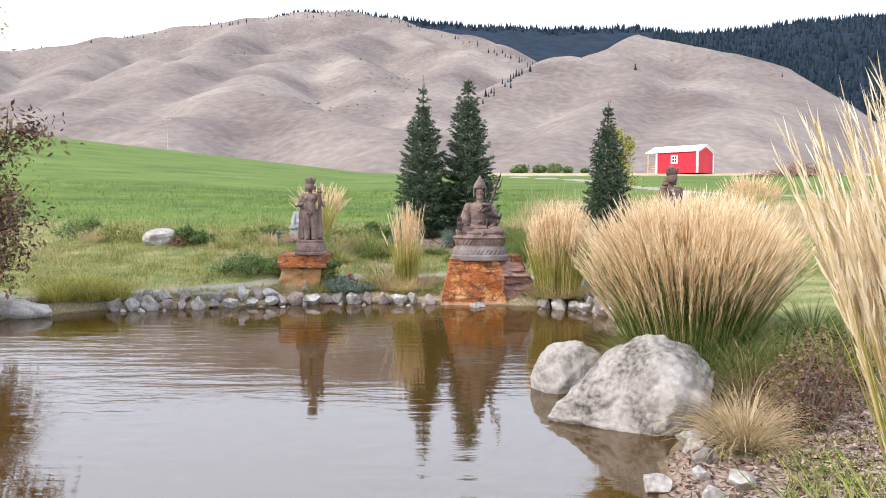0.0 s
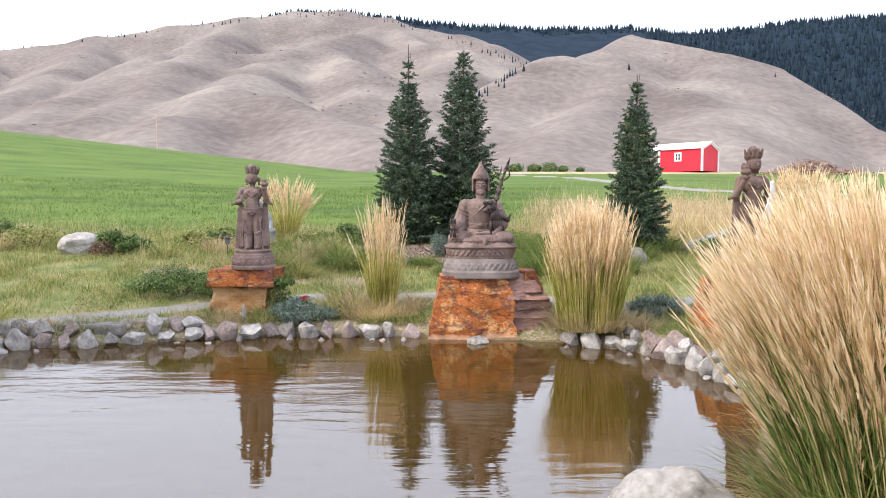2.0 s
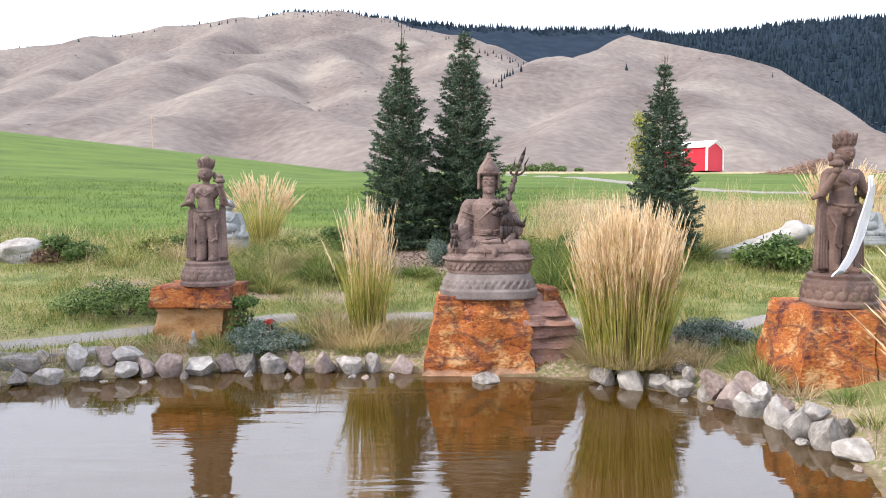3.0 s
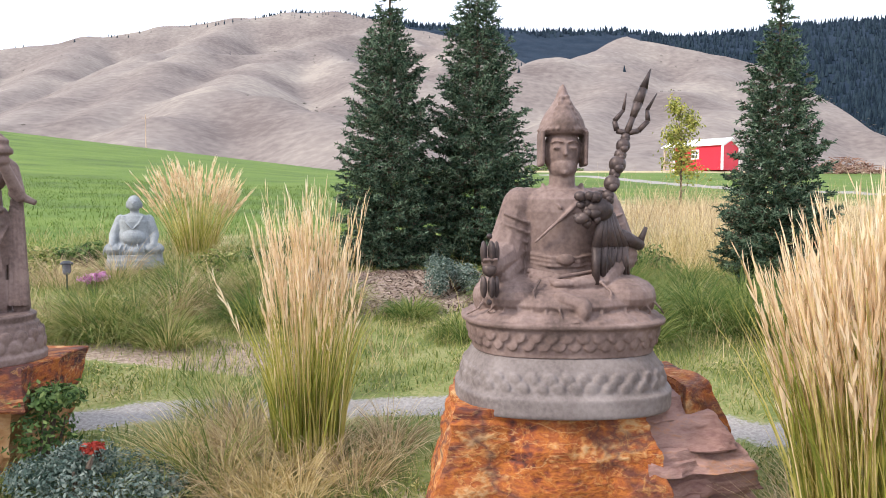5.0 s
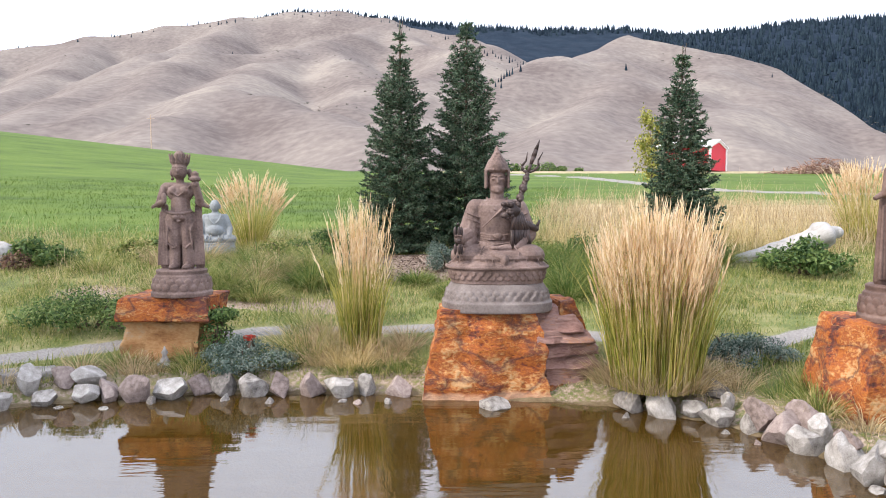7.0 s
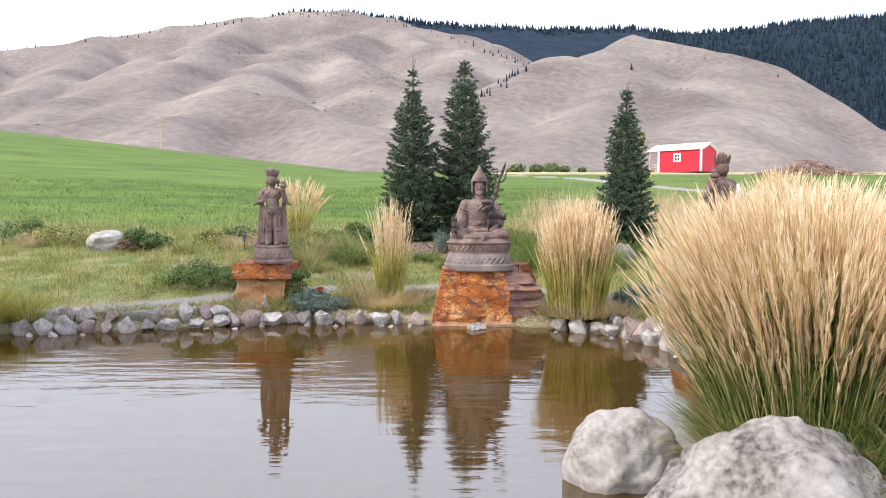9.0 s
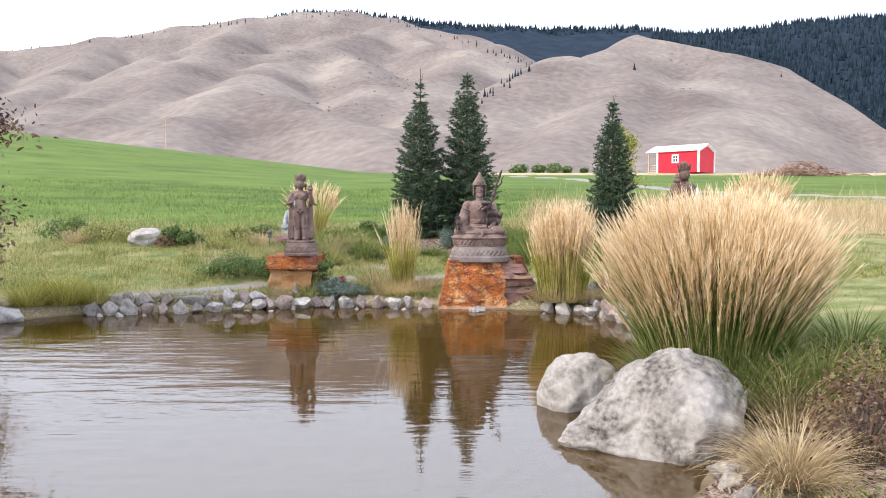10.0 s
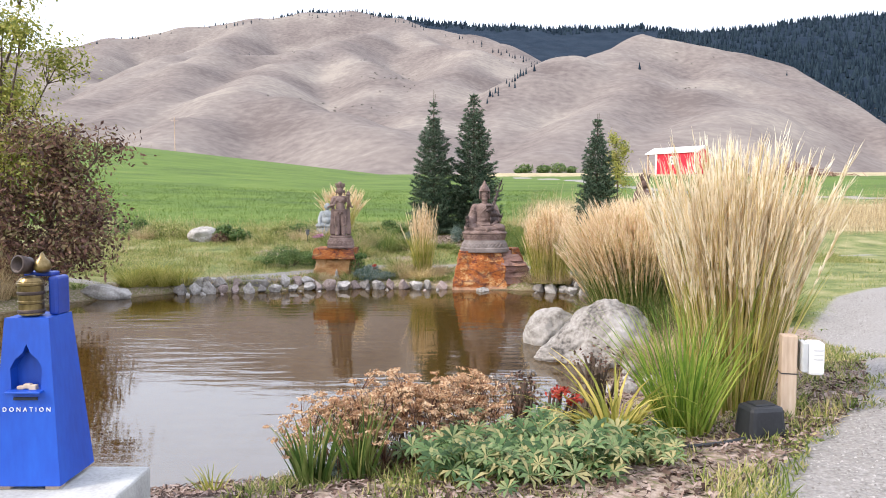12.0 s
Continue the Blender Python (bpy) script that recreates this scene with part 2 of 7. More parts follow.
def rock_bm(seed, size, sub=4, rough=0.22, flat=0.0, cuts=5, freq=1.3):
    """A worn boulder: a ball cut by a few planes and roughened at two scales."""
    rnd = random.Random(seed)
    bm = bmesh.new()
    bmesh.ops.create_icosphere(bm, subdivisions=sub, radius=1)
    planes = []
    for _ in range(cuts):
        d = Vector((rnd.gauss(0, 1), rnd.gauss(0, 1), rnd.gauss(0, 0.8))).normalized()
        planes.append((d, rnd.uniform(0.46, 0.74) if cuts > 10 else rnd.uniform(0.62, 0.88)))
    off = Vector((seed * 3.1, seed * 1.7, seed * 0.9))
    for v in bm.verts:
        p = v.co.copy()
        for d, k in planes:
            h = p.dot(d) - k
            if h > 0:
                p -= d * h * (0.97 if cuts > 10 else 0.85)
        n = noise.fractal(p * freq + off, 1.0, 2.0, 4)
        f = noise.fractal(p * freq * 5 + off, 0.8, 2.1, 3)
        p *= 1 + rough * n * 0.5 + rough * 0.10 * f
        if flat and p.z < -flat:
            p.z = -flat - (p.z + flat) * 0.1
        v.co = Vector((p.x * size[0], p.y * size[1], p.z * size[2]))
    return bm


def strips(base, ang, tilt, length, width, droop, seg=3, rng=None, twist=None):
    """Many blades at once, as arrays: each a tapered strip that bends outward by droop."""
    n = len(base)
    t = np.linspace(0, 1, seg + 1)
    out = np.stack([np.cos(ang), np.sin(ang), np.zeros(n)], 1)
    tw = ang + math.pi / 2 if twist is None else twist
    side = np.stack([np.cos(tw), np.sin(tw), np.zeros(n)], 1)
    verts = np.zeros((n, seg + 1, 2, 3))
    pos = base.copy()
    for i, s in enumerate(t):
        w = width * (1 - s) ** 0.6 if i else width * 0.7
        w = np.maximum(w, width * 0.08)
        verts[:, i, 0] = pos - side * w[:, None] * 0.5
        verts[:, i, 1] = pos + side * w[:, None] * 0.5
        a = tilt + droop * (s + 0.5 / seg) ** 1.5
        step = length / seg
        pos = pos + out * (np.sin(a) * step)[:, None] + np.array([0, 0, 1.0]) * (np.cos(a) * step)[:, None]
    q = []
    for i in range(seg):
        q.append([2 * i, 2 * i + 1, 2 * i + 3, 2 * i + 2])
    f = (np.arange(n)[:, None, None] * (2 * (seg + 1)) + np.array(q)[None]).reshape(-1, 4)
    return verts.reshape(-1, 3), f


def stack(parts):
    vs, fs, o = [], [], 0
    for v, f in parts:
        vs.append(v)
        fs.append(f + o)
        o += len(v)
    return np.concatenate(vs), np.concatenate(fs)


def leaves(rng, centres, radii, n, size, up=0.4, shell=0.55):
    """Small leaves spread through ellipsoids, mostly near the skin."""
    k = rng.integers(0, len(centres), n)
    d = rng.normal(size=(n, 3))
    d /= np.linalg.norm(d, axis=1)[:, None]
    r = shell + (1 - shell) * rng.random(n) ** 0.7
    r *= 1 + 0.22 * rng.normal(size=n) * (rng.random(n) < 0.4)
    c = np.asarray(centres)[k] + d * np.asarray(radii)[k] * r[:, None]
    nor = d + rng.normal(size=(n, 3)) * 0.7 + np.array([0, 0, up])
    nor /= np.linalg.norm(nor, axis=1)[:, None]
    a = np.cross(nor, rng.normal(size=(n, 3)))
    a /= np.linalg.norm(a, axis=1)[:, None]
    b = np.cross(nor, a)
    s = size * (0.6 + 0.8 * rng.random(n))[:, None]
    v = np.stack([c - a * s, c + b * s * 0.45, c + a * s, c - b * s * 0.45], 1).reshape(-1, 3)
    return v, np.arange(4 * n).reshape(-1, 4)


def shrub(name, x, y, z, blobs, n, size, material, label, category="shrub", stems=8, group="", up=0.4, seed=1):
    """A bush: a few branching stems and a crown of many single leaves."""
    rng = np.random.default_rng(seed)
    t = thing(name, x, y, z, label, category, group)
    c, r = [b[:3] for b in blobs], [b[3:] for b in blobs]
    v, f = leaves(rng, c, r, n, size, up)
    v[:, 2] = np.maximum(v[:, 2], 0.005)
    mesh_ob("leaves", v, f, material, t)
    bm = bmesh.new()
    for i in range(stems):
        p = Vector(c[i % len(c)]) + Vector(rng.normal(size=3) * 0.3 * np.asarray(r[i % len(c)]))
        limb(bm, (0.05 * rng.normal(), 0.05 * rng.normal(), -0.05), p, 0.014, 0.006, 6)
    tagged(part("stems", bm, M_BARK, t), kind="stuff")
    return t


def sst(a, b, x):
    t = np.clip((x - a) / (b - a), 0, 1)
    return t * t * (3 - 2 * t)


# ---- the ground, the pond and the hills ----
POND = np.array([(-1.1, 1.9), (-0.2, 2.3), (0.5, 2.8), (0.95, 3.4), (1.22, 3.9), (1.36, 4.4), (1.7, 4.95), (1.75, 5.6), (1.55, 6.3), (1.95, 7.3), (2.45, 8.3),
                 (2.68, 9.3), (2.58, 10.0), (2.15, 10.85), (1.4, 11.35), (0.0, 11.65), (-1.7, 11.75), (-2.8, 11.5), (-3.8, 11.15), (-5.2, 10.9),
                 (-6.3, 9.9), (-6.9, 8.2), (-6.5, 5.0), (-5.0, 2.6), (-3.5, 1.7), (-2.0, 1.7)])


def shore(x, y):
    """Distance from the pond's edge, negative in the water."""
    x, y = np.asarray(x, float), np.asarray(y, float)
    best = np.full(x.shape, 1e9)
    inside = np.zeros(x.shape, bool)
    for (ax, ay), (bx, by) in zip(POND, np.roll(POND, -1, 0)):
        dx, dy = bx - ax, by - ay
        t = np.clip(((x - ax) * dx + (y - ay) * dy) / (dx * dx + dy * dy), 0, 1)
        best = np.minimum(best, np.hypot(x - ax - t * dx, y - ay - t * dy))
        cross = (ay > y) != (by > y)
        inside ^= cross & (x < (bx - ax) * (y - ay) / (by - ay + 1e-12) + ax)
    return np.where(inside, -best, best)


def height(x, y):
    x, y = np.asarray(x, float), np.asarray(y, float)
    d = shore(x, y)
    out = np.maximum(d, 0)
    bank = 0.12 * sst(0, 0.25, out) + 0.16 * sst(0.2, 2.0, out) + 0.06 * np.minimum(out, 4)
    near = 0.16 * sst(4.5, 2.0, y) * sst(0.2, 1.3, out)
    z = bank + near + np.interp(y, [-300, 12, 14.5, 16.5, 20, 30, 45, 68, 120, 300, 700, 4000], [0, 0, 0, 0.2, 0.45, 1.1, 2.3, 4.0, 6.0, 14, 26, 40]) * sst(0, 3, out)
    # the green field climbs to the left and ends on a crest
    left = np.maximum(-x - 6 - 0.03 * y, 0)
    z += 0.115 * left * sst(16, 75, y) * (1 - 0.6 * sst(90, 160, left))
    crest = 118 + 0.12 * x
    z -= 0.09 * np.clip(y - crest, 0, 110) * sst(20, -25, x)
    z -= sst(0, 0.5, -d) * 0.12 + 0.5 * sst(0.3, 2.5, -d)
    return z


def gz(x, y):
    return float(height(x, y))


def grid_axis(lo, a, b, hi, step, grow):
    mid = list(np.arange(a, b, step))
    right, s, p = [], step, b
    while p < hi:
        right.append(p)
        s *= grow
        p += s
    left, s, p = [], step, a
    while p > lo:
        s *= grow
        p -= s
        left.append(p)
    return np.array(left[::-1] + mid + right + [hi])


def sheet(xs, ys, zf):
    X, Y = np.meshgrid(xs, ys)
    Z = zf(X, Y)
    v = np.stack([X, Y, Z], -1).reshape(-1, 3)
    w = len(xs)
    i = (np.arange(len(ys) - 1)[:, None] * w + np.arange(w - 1)[None]).ravel()
    return v, np.stack([i, i + 1, i + w + 1, i + w], 1)


def ground_material():
    m = mat("earth_and_grass", [(0.07, 0.085, 0.028), (0.12, 0.145, 0.04), (0.19, 0.19, 0.075), (0.28, 0.24, 0.13)], 1.6, 0.95, 0.9, 35, depth=0.04, contrast=(0.36, 0.64))
    n, l = m.node_tree.nodes, m.node_tree.links
    b = n["Principled BSDF"]
    tc = n.new("ShaderNodeTexCoord")
    col = b.inputs["Base Color"].links[0].from_socket

    def layer(attr, colours, scale, stretch=(1, 1, 1)):
        nonlocal col
        at_, no, mp = n.new("ShaderNodeAttribute"), n.new("ShaderNodeTexNoise"), n.new("ShaderNodeMapping")
        at_.attribute_name = attr
        mp.inputs["Scale"].default_value = stretch
        l.new(tc.outputs["Object"], mp.inputs[0])
        l.new(mp.outputs[0], no.inputs[0])
        no.inputs["Scale"].default_value, no.inputs["Detail"].default_value = scale, 9
        no.inputs["Roughness"].default_value = 0.65
        ramp = n.new("ShaderNodeValToRGB")
        e = ramp.color_ramp.elements
        while len(e) < len(colours):
            e.new(0.5)
        for i, c in enumerate(colours):
            e[i].position, e[i].color = 0.33 + 0.34 * i / (len(colours) - 1), (*c, 1)
        l.new(no.outputs[0], ramp.inputs[0])
        # a ragged border
        edge = n.new("ShaderNodeMapRange")
        e2 = n.new("ShaderNodeMath")
        e2.operation = "ADD"
        l.new(at_.outputs["Fac"], e2.inputs[0])
        l.new(no.outputs[0], e2.inputs[1])
        l.new(e2.outputs[0], edge.inputs[0])
        edge.inputs[1].default_value, edge.inputs[2].default_value = 0.9, 1.1
        mx = n.new("ShaderNodeMix")
        mx.data_type = "RGBA"
        l.new(edge.outputs[0], mx.inputs[0])
        l.new(col, mx.inputs[6])
        l.new(ramp.outputs[0], mx.inputs[7])
        col = mx.outputs[2]

    layer("field", [(0.042, 0.076, 0.008), (0.071, 0.120, 0.012), (0.106, 0.150, 0.021)], 0.45, (0.35, 1, 1))
    layer("dry", [(0.20, 0.17, 0.08), (0.34, 0.28, 0.16), (0.44, 0.36, 0.23)], 0.8)
    layer("mulch", [(0.10, 0.07, 0.05), (0.24, 0.18, 0.14), (0.36, 0.29, 0.24)], 22)
    layer("gravel", [(0.17, 0.155, 0.142), (0.235, 0.218, 0.205), (0.31, 0.29, 0.275)], 45)
    layer("mud", [(0.07, 0.05, 0.03), (0.14, 0.105, 0.06), (0.20, 0.16, 0.10)], 5)
    l.new(col, b.inputs["Base Color"])
    return m


def near_line(x, y, pts):
    best = np.full(np.shape(x), 1e9)
    for (ax, ay), (bx, by) in zip(pts, pts[1:]):
        dx, dy = bx - ax, by - ay
        t = np.clip(((x - ax) * dx + (y - ay) * dy) / (dx * dx + dy * dy), 0, 1)
        best = np.minimum(best, np.hypot(x - ax - t * dx, y - ay - t * dy))
    return best


FOOTPATH = [(-7.5, 10.9), (-6.3, 10.75), (-5.2, 11.4), (-3.6, 12.2), (-1.8, 13.0), (-0.2, 13.1), (1.0, 12.95), (1.9, 12.55), (2.6, 11.9), (5.0, 12.9), (9.0, 13.4)]
WALKWAY = [(0.9, -6.0), (1.25, -2.0), (1.8, 0.05), (2.85, 1.2), (3.8, 2.9), (4.3, 4.6), (5.5, 6.4), (8.5, 8.5), (14, 9.5)]
TRACK = [(6.0, 58.0), (9.7, 53.0), (11.0, 44.0), (13.0, 37.5), (20.0, 33.5), (40.0, 31.0)]


def build_ground():
    xs = grid_axis(-3200, -10, 9, 3200, 0.13, 1.09)
    ys = grid_axis(-400, -3, 21, 3600, 0.13, 1.07)

    def zf(X, Y):
        z = height(X, Y)
        bump = np.array([noise.noise((x * 0.9, y * 0.9, 0)) for x, y in zip(X.ravel(), Y.ravel())]).reshape(X.shape)
        return z + 0.03 * bump * sst(0.1, 0.8, np.abs(shore(X, Y))) * (np.hypot(X, Y) < 60)

    v, f = sheet(xs, ys, zf)
    ob = mesh_ob("ground", v, f, ground_material(), smooth=True)
    x, y = v[:, 0], v[:, 1]
    d = shore(x, y)
    u = x / np.maximum(y, 1)
    field = sst(18.5, 22, y + 1.5 * np.sin(x * 0.7)) * sst(125, 115, y) * sst(0.16, 0.10, u)
    field = np.maximum(field, sst(30, 34, y) * sst(66, 60, y) * sst(0.05, 0.1, u))
    dry = sst(112, 122, y - 0.1 * x)
    dry = np.maximum(dry, 0.75 * sst(17.5, 19, y) * sst(32, 28, y) * sst(0.12, 0.17, u))
    dry = np.maximum(dry, 0.8 * sst(58, 64, y) * sst(-0.02, 0.04, u))
    mulch = np.maximum(sst(1.4, 0.8, np.hypot((x + 0.2) / 1.3, y - 16.3)), sst(0.55, 0.30, near_line(x, y, [(-4.2, 14.6), (-2.2, 14.3), (-1.2, 14.0)])))
    mulch = np.maximum(mulch, sst(2.3, 1.4, d) * sst(5.6, 4.9, y) * sst(-0.2, 0.05, d) * sst(-2.2, -1.5, x))
    mulch = np.maximum(mulch, 0.52 * sst(0.9, 0.3, d) * sst(5.0, 5.6, y))
    mulch = np.maximum(mulch, 0.62 * sst(3.4, 2.6, d) * sst(3.2, 2.4, y) * sst(-2.4, -1.6, x))
    grav = sst(0.20, 0.06, near_line(x, y, FOOTPATH))
    grav = np.maximum(grav, sst(1.1, 0.7, near_line(x, y, WALKWAY)))
    grav = np.maximum(grav, sst(0.9, 0.5, near_line(x, y, TRACK)))
    mud = sst(0.12, -0.05, d)
    for name, val in (("field", field), ("dry", dry), ("mulch", mulch), ("gravel", grav), ("mud", mud)):
        a = ob.data.attributes.new(name, "FLOAT", "POINT")
        a.data.foreach_set("value", val.astype(np.float32))
    tagged(ob, "grassy ground with mulch beds, gravel paths and a green field", "ground", kind="structure")


build_ground()


def build_water():
    m = bpy.data.materials.new("murky_pond_water")
    m.use_nodes = True
    n, l = m.node_tree.nodes, m.node_tree.links
    b, out = n["Principled BSDF"], n["Material Output"]
    b.inputs["Base Color"].default_value = (0.085, 0.046, 0.008, 1)
    b.inputs["Roughness"].default_value, b.inputs["IOR"].default_value = 0.025, 1.33
    tc = n.new("ShaderNodeTexCoord")
    mp = n.new("ShaderNodeMapping")
    mp.inputs["Scale"].default_value = (0.22, 1.0, 1.0)
    l.new(tc.outputs["Object"], mp.inputs[0])
    a, c = n.new("ShaderNodeTexNoise"), n.new("ShaderNodeTexNoise")
    a.inputs["Scale"].default_value, a.inputs["Detail"].default_value = 5.0, 4
    c.inputs["Scale"].default_value, c.inputs["Detail"].default_value = 0.35, 2
    l.new(mp.outputs[0], a.inputs[0])
    l.new(tc.outputs["Object"], c.inputs[0])
    calm = n.new("ShaderNodeMapRange")
    calm.inputs[1].default_value, calm.inputs[2].default_value = 0.42, 0.62
    calm.inputs[3].default_value, calm.inputs[4].default_value = 0.25, 1.25
    l.new(c.outputs[0], calm.inputs[0])
    mul = n.new("ShaderNodeMath")
    mul.operation = "MULTIPLY"
    l.new(a.outputs[0], mul.inputs[0])
    l.new(calm.outputs[0], mul.inputs[1])
    bp = n.new("ShaderNodeBump")
    bp.inputs["Strength"].default_value, bp.inputs["Distance"].default_value = 0.5, 0.016
    l.new(mul.outputs[0], bp.inputs["Height"])
    l.new(bp.outputs[0], b.inputs["Normal"])
    # the brown bed shows through a little
    tr, mx, fr, gl, mx2 = (n.new("ShaderNode" + k) for k in ("BsdfTransparent", "MixShader", "Fresnel", "BsdfGlossy", "MixShader"))
    tr.inputs[0].default_value = (0.62, 0.44, 0.20, 1)
    b.inputs["Specular IOR Level"].default_value = 0.0
    mx.inputs[0].default_value = 0.38
    l.new(b.outputs[0], mx.inputs[1])
    l.new(tr.outputs[0], mx.inputs[2])
    fr.inputs[0].default_value = 2.9
    gl.inputs["Roughness"].default_value = 0.02
    l.new(bp.outputs[0], fr.inputs["Normal"])
    l.new(bp.outputs[0], gl.inputs["Normal"])
    l.new(fr.outputs[0], mx2.inputs[0])
    l.new(mx.outputs[0], mx2.inputs[1])
    l.new(gl.outputs[0], mx2.inputs[2])
    l.new(mx2.outputs[0], out.inputs[0])
    c0 = POND.mean(0)
    p = c0 + (POND - c0) * 1.035
    v = np.concatenate([np.c_[p, np.zeros(len(p))], [[c0[0], c0[1], 0]]])
    k = len(p)
    f = [(i, (i + 1) % k, k) for i in range(k)]
    ob = mesh_ob("water", v, f, m)
    tagged(ob, "calm brown pond water mirroring sky and statues", "water", kind="structure")


build_water()


def from_view(u, v, y):
    """A place far off: u and v say how far it stands aside and up, seen from the walk's start; y is its distance."""
    return ((u - 784) / 1282 * y, y, 1.6 + (362 - v) / 1282 * y)


def ridge_field(X, Y, lines, k, soft, base):
    Z = base
    for line in lines:
        pts = [from_view(*p) for p in line]
        for (ax, ay, az), (bx, by, bz) in zip(pts, pts[1:]):
            dx, dy = bx - ax, by - ay
            t = np.clip(((X - ax) * dx + (Y - ay) * dy) / (dx * dx + dy * dy), 0, 1)
            dist = np.hypot(X - ax - t * dx, Y - ay - t * dy)
            h = az + (bz - az) * t - k * (np.sqrt(dist ** 2 + soft ** 2) - soft)
            q = 6.0
            m = np.maximum(Z, h)
            Z = m + q * np.log(np.exp((Z - m) / q) + np.exp((h - m) / q))
    return Z


BROWN_RIDGES = [
    [(-300, 145, 1500), (0, 99, 1600), (100, 90, 1650), (200, 75, 1700), (330, 55, 1800), (450, 41, 1850), (540, 31, 1900), (620, 28, 1900), (700, 42, 1850), (760, 60, 1780), (830, 69, 1700), (880, 88, 1600), (945, 121, 1450)],
    [(450, 41, 1850), (400, 72, 1550), (368, 88, 1400), (300, 104, 1250), (230, 142, 1000), (150, 182, 800), (40, 222, 620)],
    [(480, 102, 1300), (380, 98, 1200), (325, 118, 1050), (290, 166, 830), (190, 210, 660)],
    [(700, 46, 1850), (640, 68, 1600), (590, 80, 1450), (530, 95, 1300), (490, 118, 1130), (455, 140, 950), (415, 167, 780), (335, 216, 620), (290, 250, 520)],
    [(415, 167, 780), (500, 180, 720), (590, 206, 640), (650, 232, 570), (715, 256, 500)],
    [(700, 46, 1850), (765, 86, 1500), (830, 97, 1350), (800, 128, 1130), (765, 148, 1000), (745, 200, 760), (730, 262, 540)],
    [(590, 80, 1450), (640, 118, 1150), (680, 145, 1000), (640, 190, 800)],
    [(880, 88, 1600), (905, 110, 1420), (880, 142, 1200), (835, 190, 950), (800, 255, 640)],
    [(1130, 72, 1200), (1085, 92, 1130), (1060, 106, 1080), (990, 107, 980), (930, 140, 900), (885, 178, 830), (860, 245, 620)],
    [(1130, 70, 1200), (1220, 88, 1160), (1300, 102, 1130), (1390, 128, 1080), (1430, 152, 1000), (1500, 192, 880), (1560, 232, 760), (1660, 290, 640)],
    [(1060, 106, 1080), (1100, 118, 980), (1110, 150, 880), (1030, 210, 660), (960, 268, 500)],
    [(1300, 102, 1130), (1260, 132, 960), (1215, 170, 820), (1250, 215, 680), (1330, 262, 560)],
    [(1390, 128, 1080), (1370, 170, 880), (1290, 203, 720), (1215, 236, 620), (1130, 272, 520)],
    [(0, 99, 1600), (-50, 160, 1100), (-160, 230, 680)],
    [(200, 75, 1700), (120, 140, 1200), (0, 190, 850), (-110, 240, 620)],
]
FOREST_RIDGES = [
    [(380, 78, 2500), (470, 54, 2500), (560, 34, 2500), (640, 35, 2500), (720, 45, 2500), (800, 54, 2500), (900, 58, 2500), (1000, 62, 2500), (1100, 58, 2500), (1170, 68, 2500),
     (1300, 63, 2400), (1400, 48, 2400), (1500, 41, 2400), (1568, 38, 2400), (1800, 28, 2400)],
    [(1400, 48, 2400), (1430, 123, 1900), (1490, 173, 1450)],
    [(1600, 38, 2400), (1570, 153, 1700), (1640, 213, 1250)],
    [(1000, 62, 2500), (960, 108, 2000)],
]


def hill_grid(lines, k, soft, y0, y1, ny, u0, u1, nu, rough, base_slope):
    ys = np.geomspace(y0, y1, ny)
    us = np.linspace(u0, u1, nu)
    U, Y = np.meshgrid(us, ys)
    X = (U - 784) / 1282 * Y
    base = np.interp(Y, [200, 300, 700, 4000], [0, 13.0, 26, 30]) + base_slope
    Z = ridge_field(X, Y, lines, k, soft, base)
    # the right-hand hill falls away towards the wooded slope
    cap = np.interp(U, [1060, 1130, 1220, 1300, 1390, 1430, 1500, 1560, 1750], [0, 69, 87, 100, 125, 149, 189, 229, 310])
    if base_slope == 0:
        Z = np.where(U > 1090, np.minimum(Z, 1.6 + (362 - cap) / 1282 * Y), Z)
    lift = sst(0, 60, Z - base)
    add = np.array([noise.fractal((x * 0.0075, y * 0.0075, 3), 1.0, 2.0, 3) for x, y in zip(X.ravel(), Y.ravel())]).reshape(X.shape)
    gul = np.array([1 - abs(noise.noise((x * 0.012, y * 0.006, 7))) * 2 for x, y in zip(X.ravel(), Y.ravel())]).reshape(X.shape)
    Z = Z + lift * rough * (3.5 * add - 3 * np.maximum(gul, 0) ** 3)
    v = np.stack([X, Y, Z], -1).reshape(-1, 3)
    i = (np.arange(ny - 1)[:, None] * nu + np.arange(nu - 1)[None]).ravel()
    return v, np.stack([i, i + 1, i + nu + 1, i + nu], 1)


# distance haze is put into these base colours: mauve on grass, blue on conifers
M_HILL = mat("hazed_dry_grass_hill", [(0.120, 0.099, 0.092), (0.158, 0.133, 0.123), (0.196, 0.169, 0.152), (0.250, 0.219, 0.190)], 0.006, 0.95, 0.25, 0.10, contrast=(0.36, 0.64), depth=2.5, spec=0.05)
M_FOREST = mat("hazed_conifer_forest", [(0.008, 0.015, 0.027), (0.015, 0.025, 0.040), (0.024, 0.037, 0.055)], 0.02, 0.95, 0.6, 0.3, depth=6.0, spec=0.05)
M_FARTREE = mat("hazed_far_conifers", [(0.007, 0.013, 0.021), (0.013, 0.023, 0.033), (0.022, 0.035, 0.045)], 0.1, 0.95, 0, 0.5, vary=0.4, island=True, spec=0.05)
HILL_V, HILL_F = hill_grid(BROWN_RIDGES, 0.66, 36.0, 250, 2100, 230, -420, 1900, 480, 0.55, 0)
tagged(mesh_ob("hills", HILL_V, HILL_F, M_HILL, smooth=True), "bare rounded hills of dry tan grass, mauve haze in the colour", "hill", kind="structure")
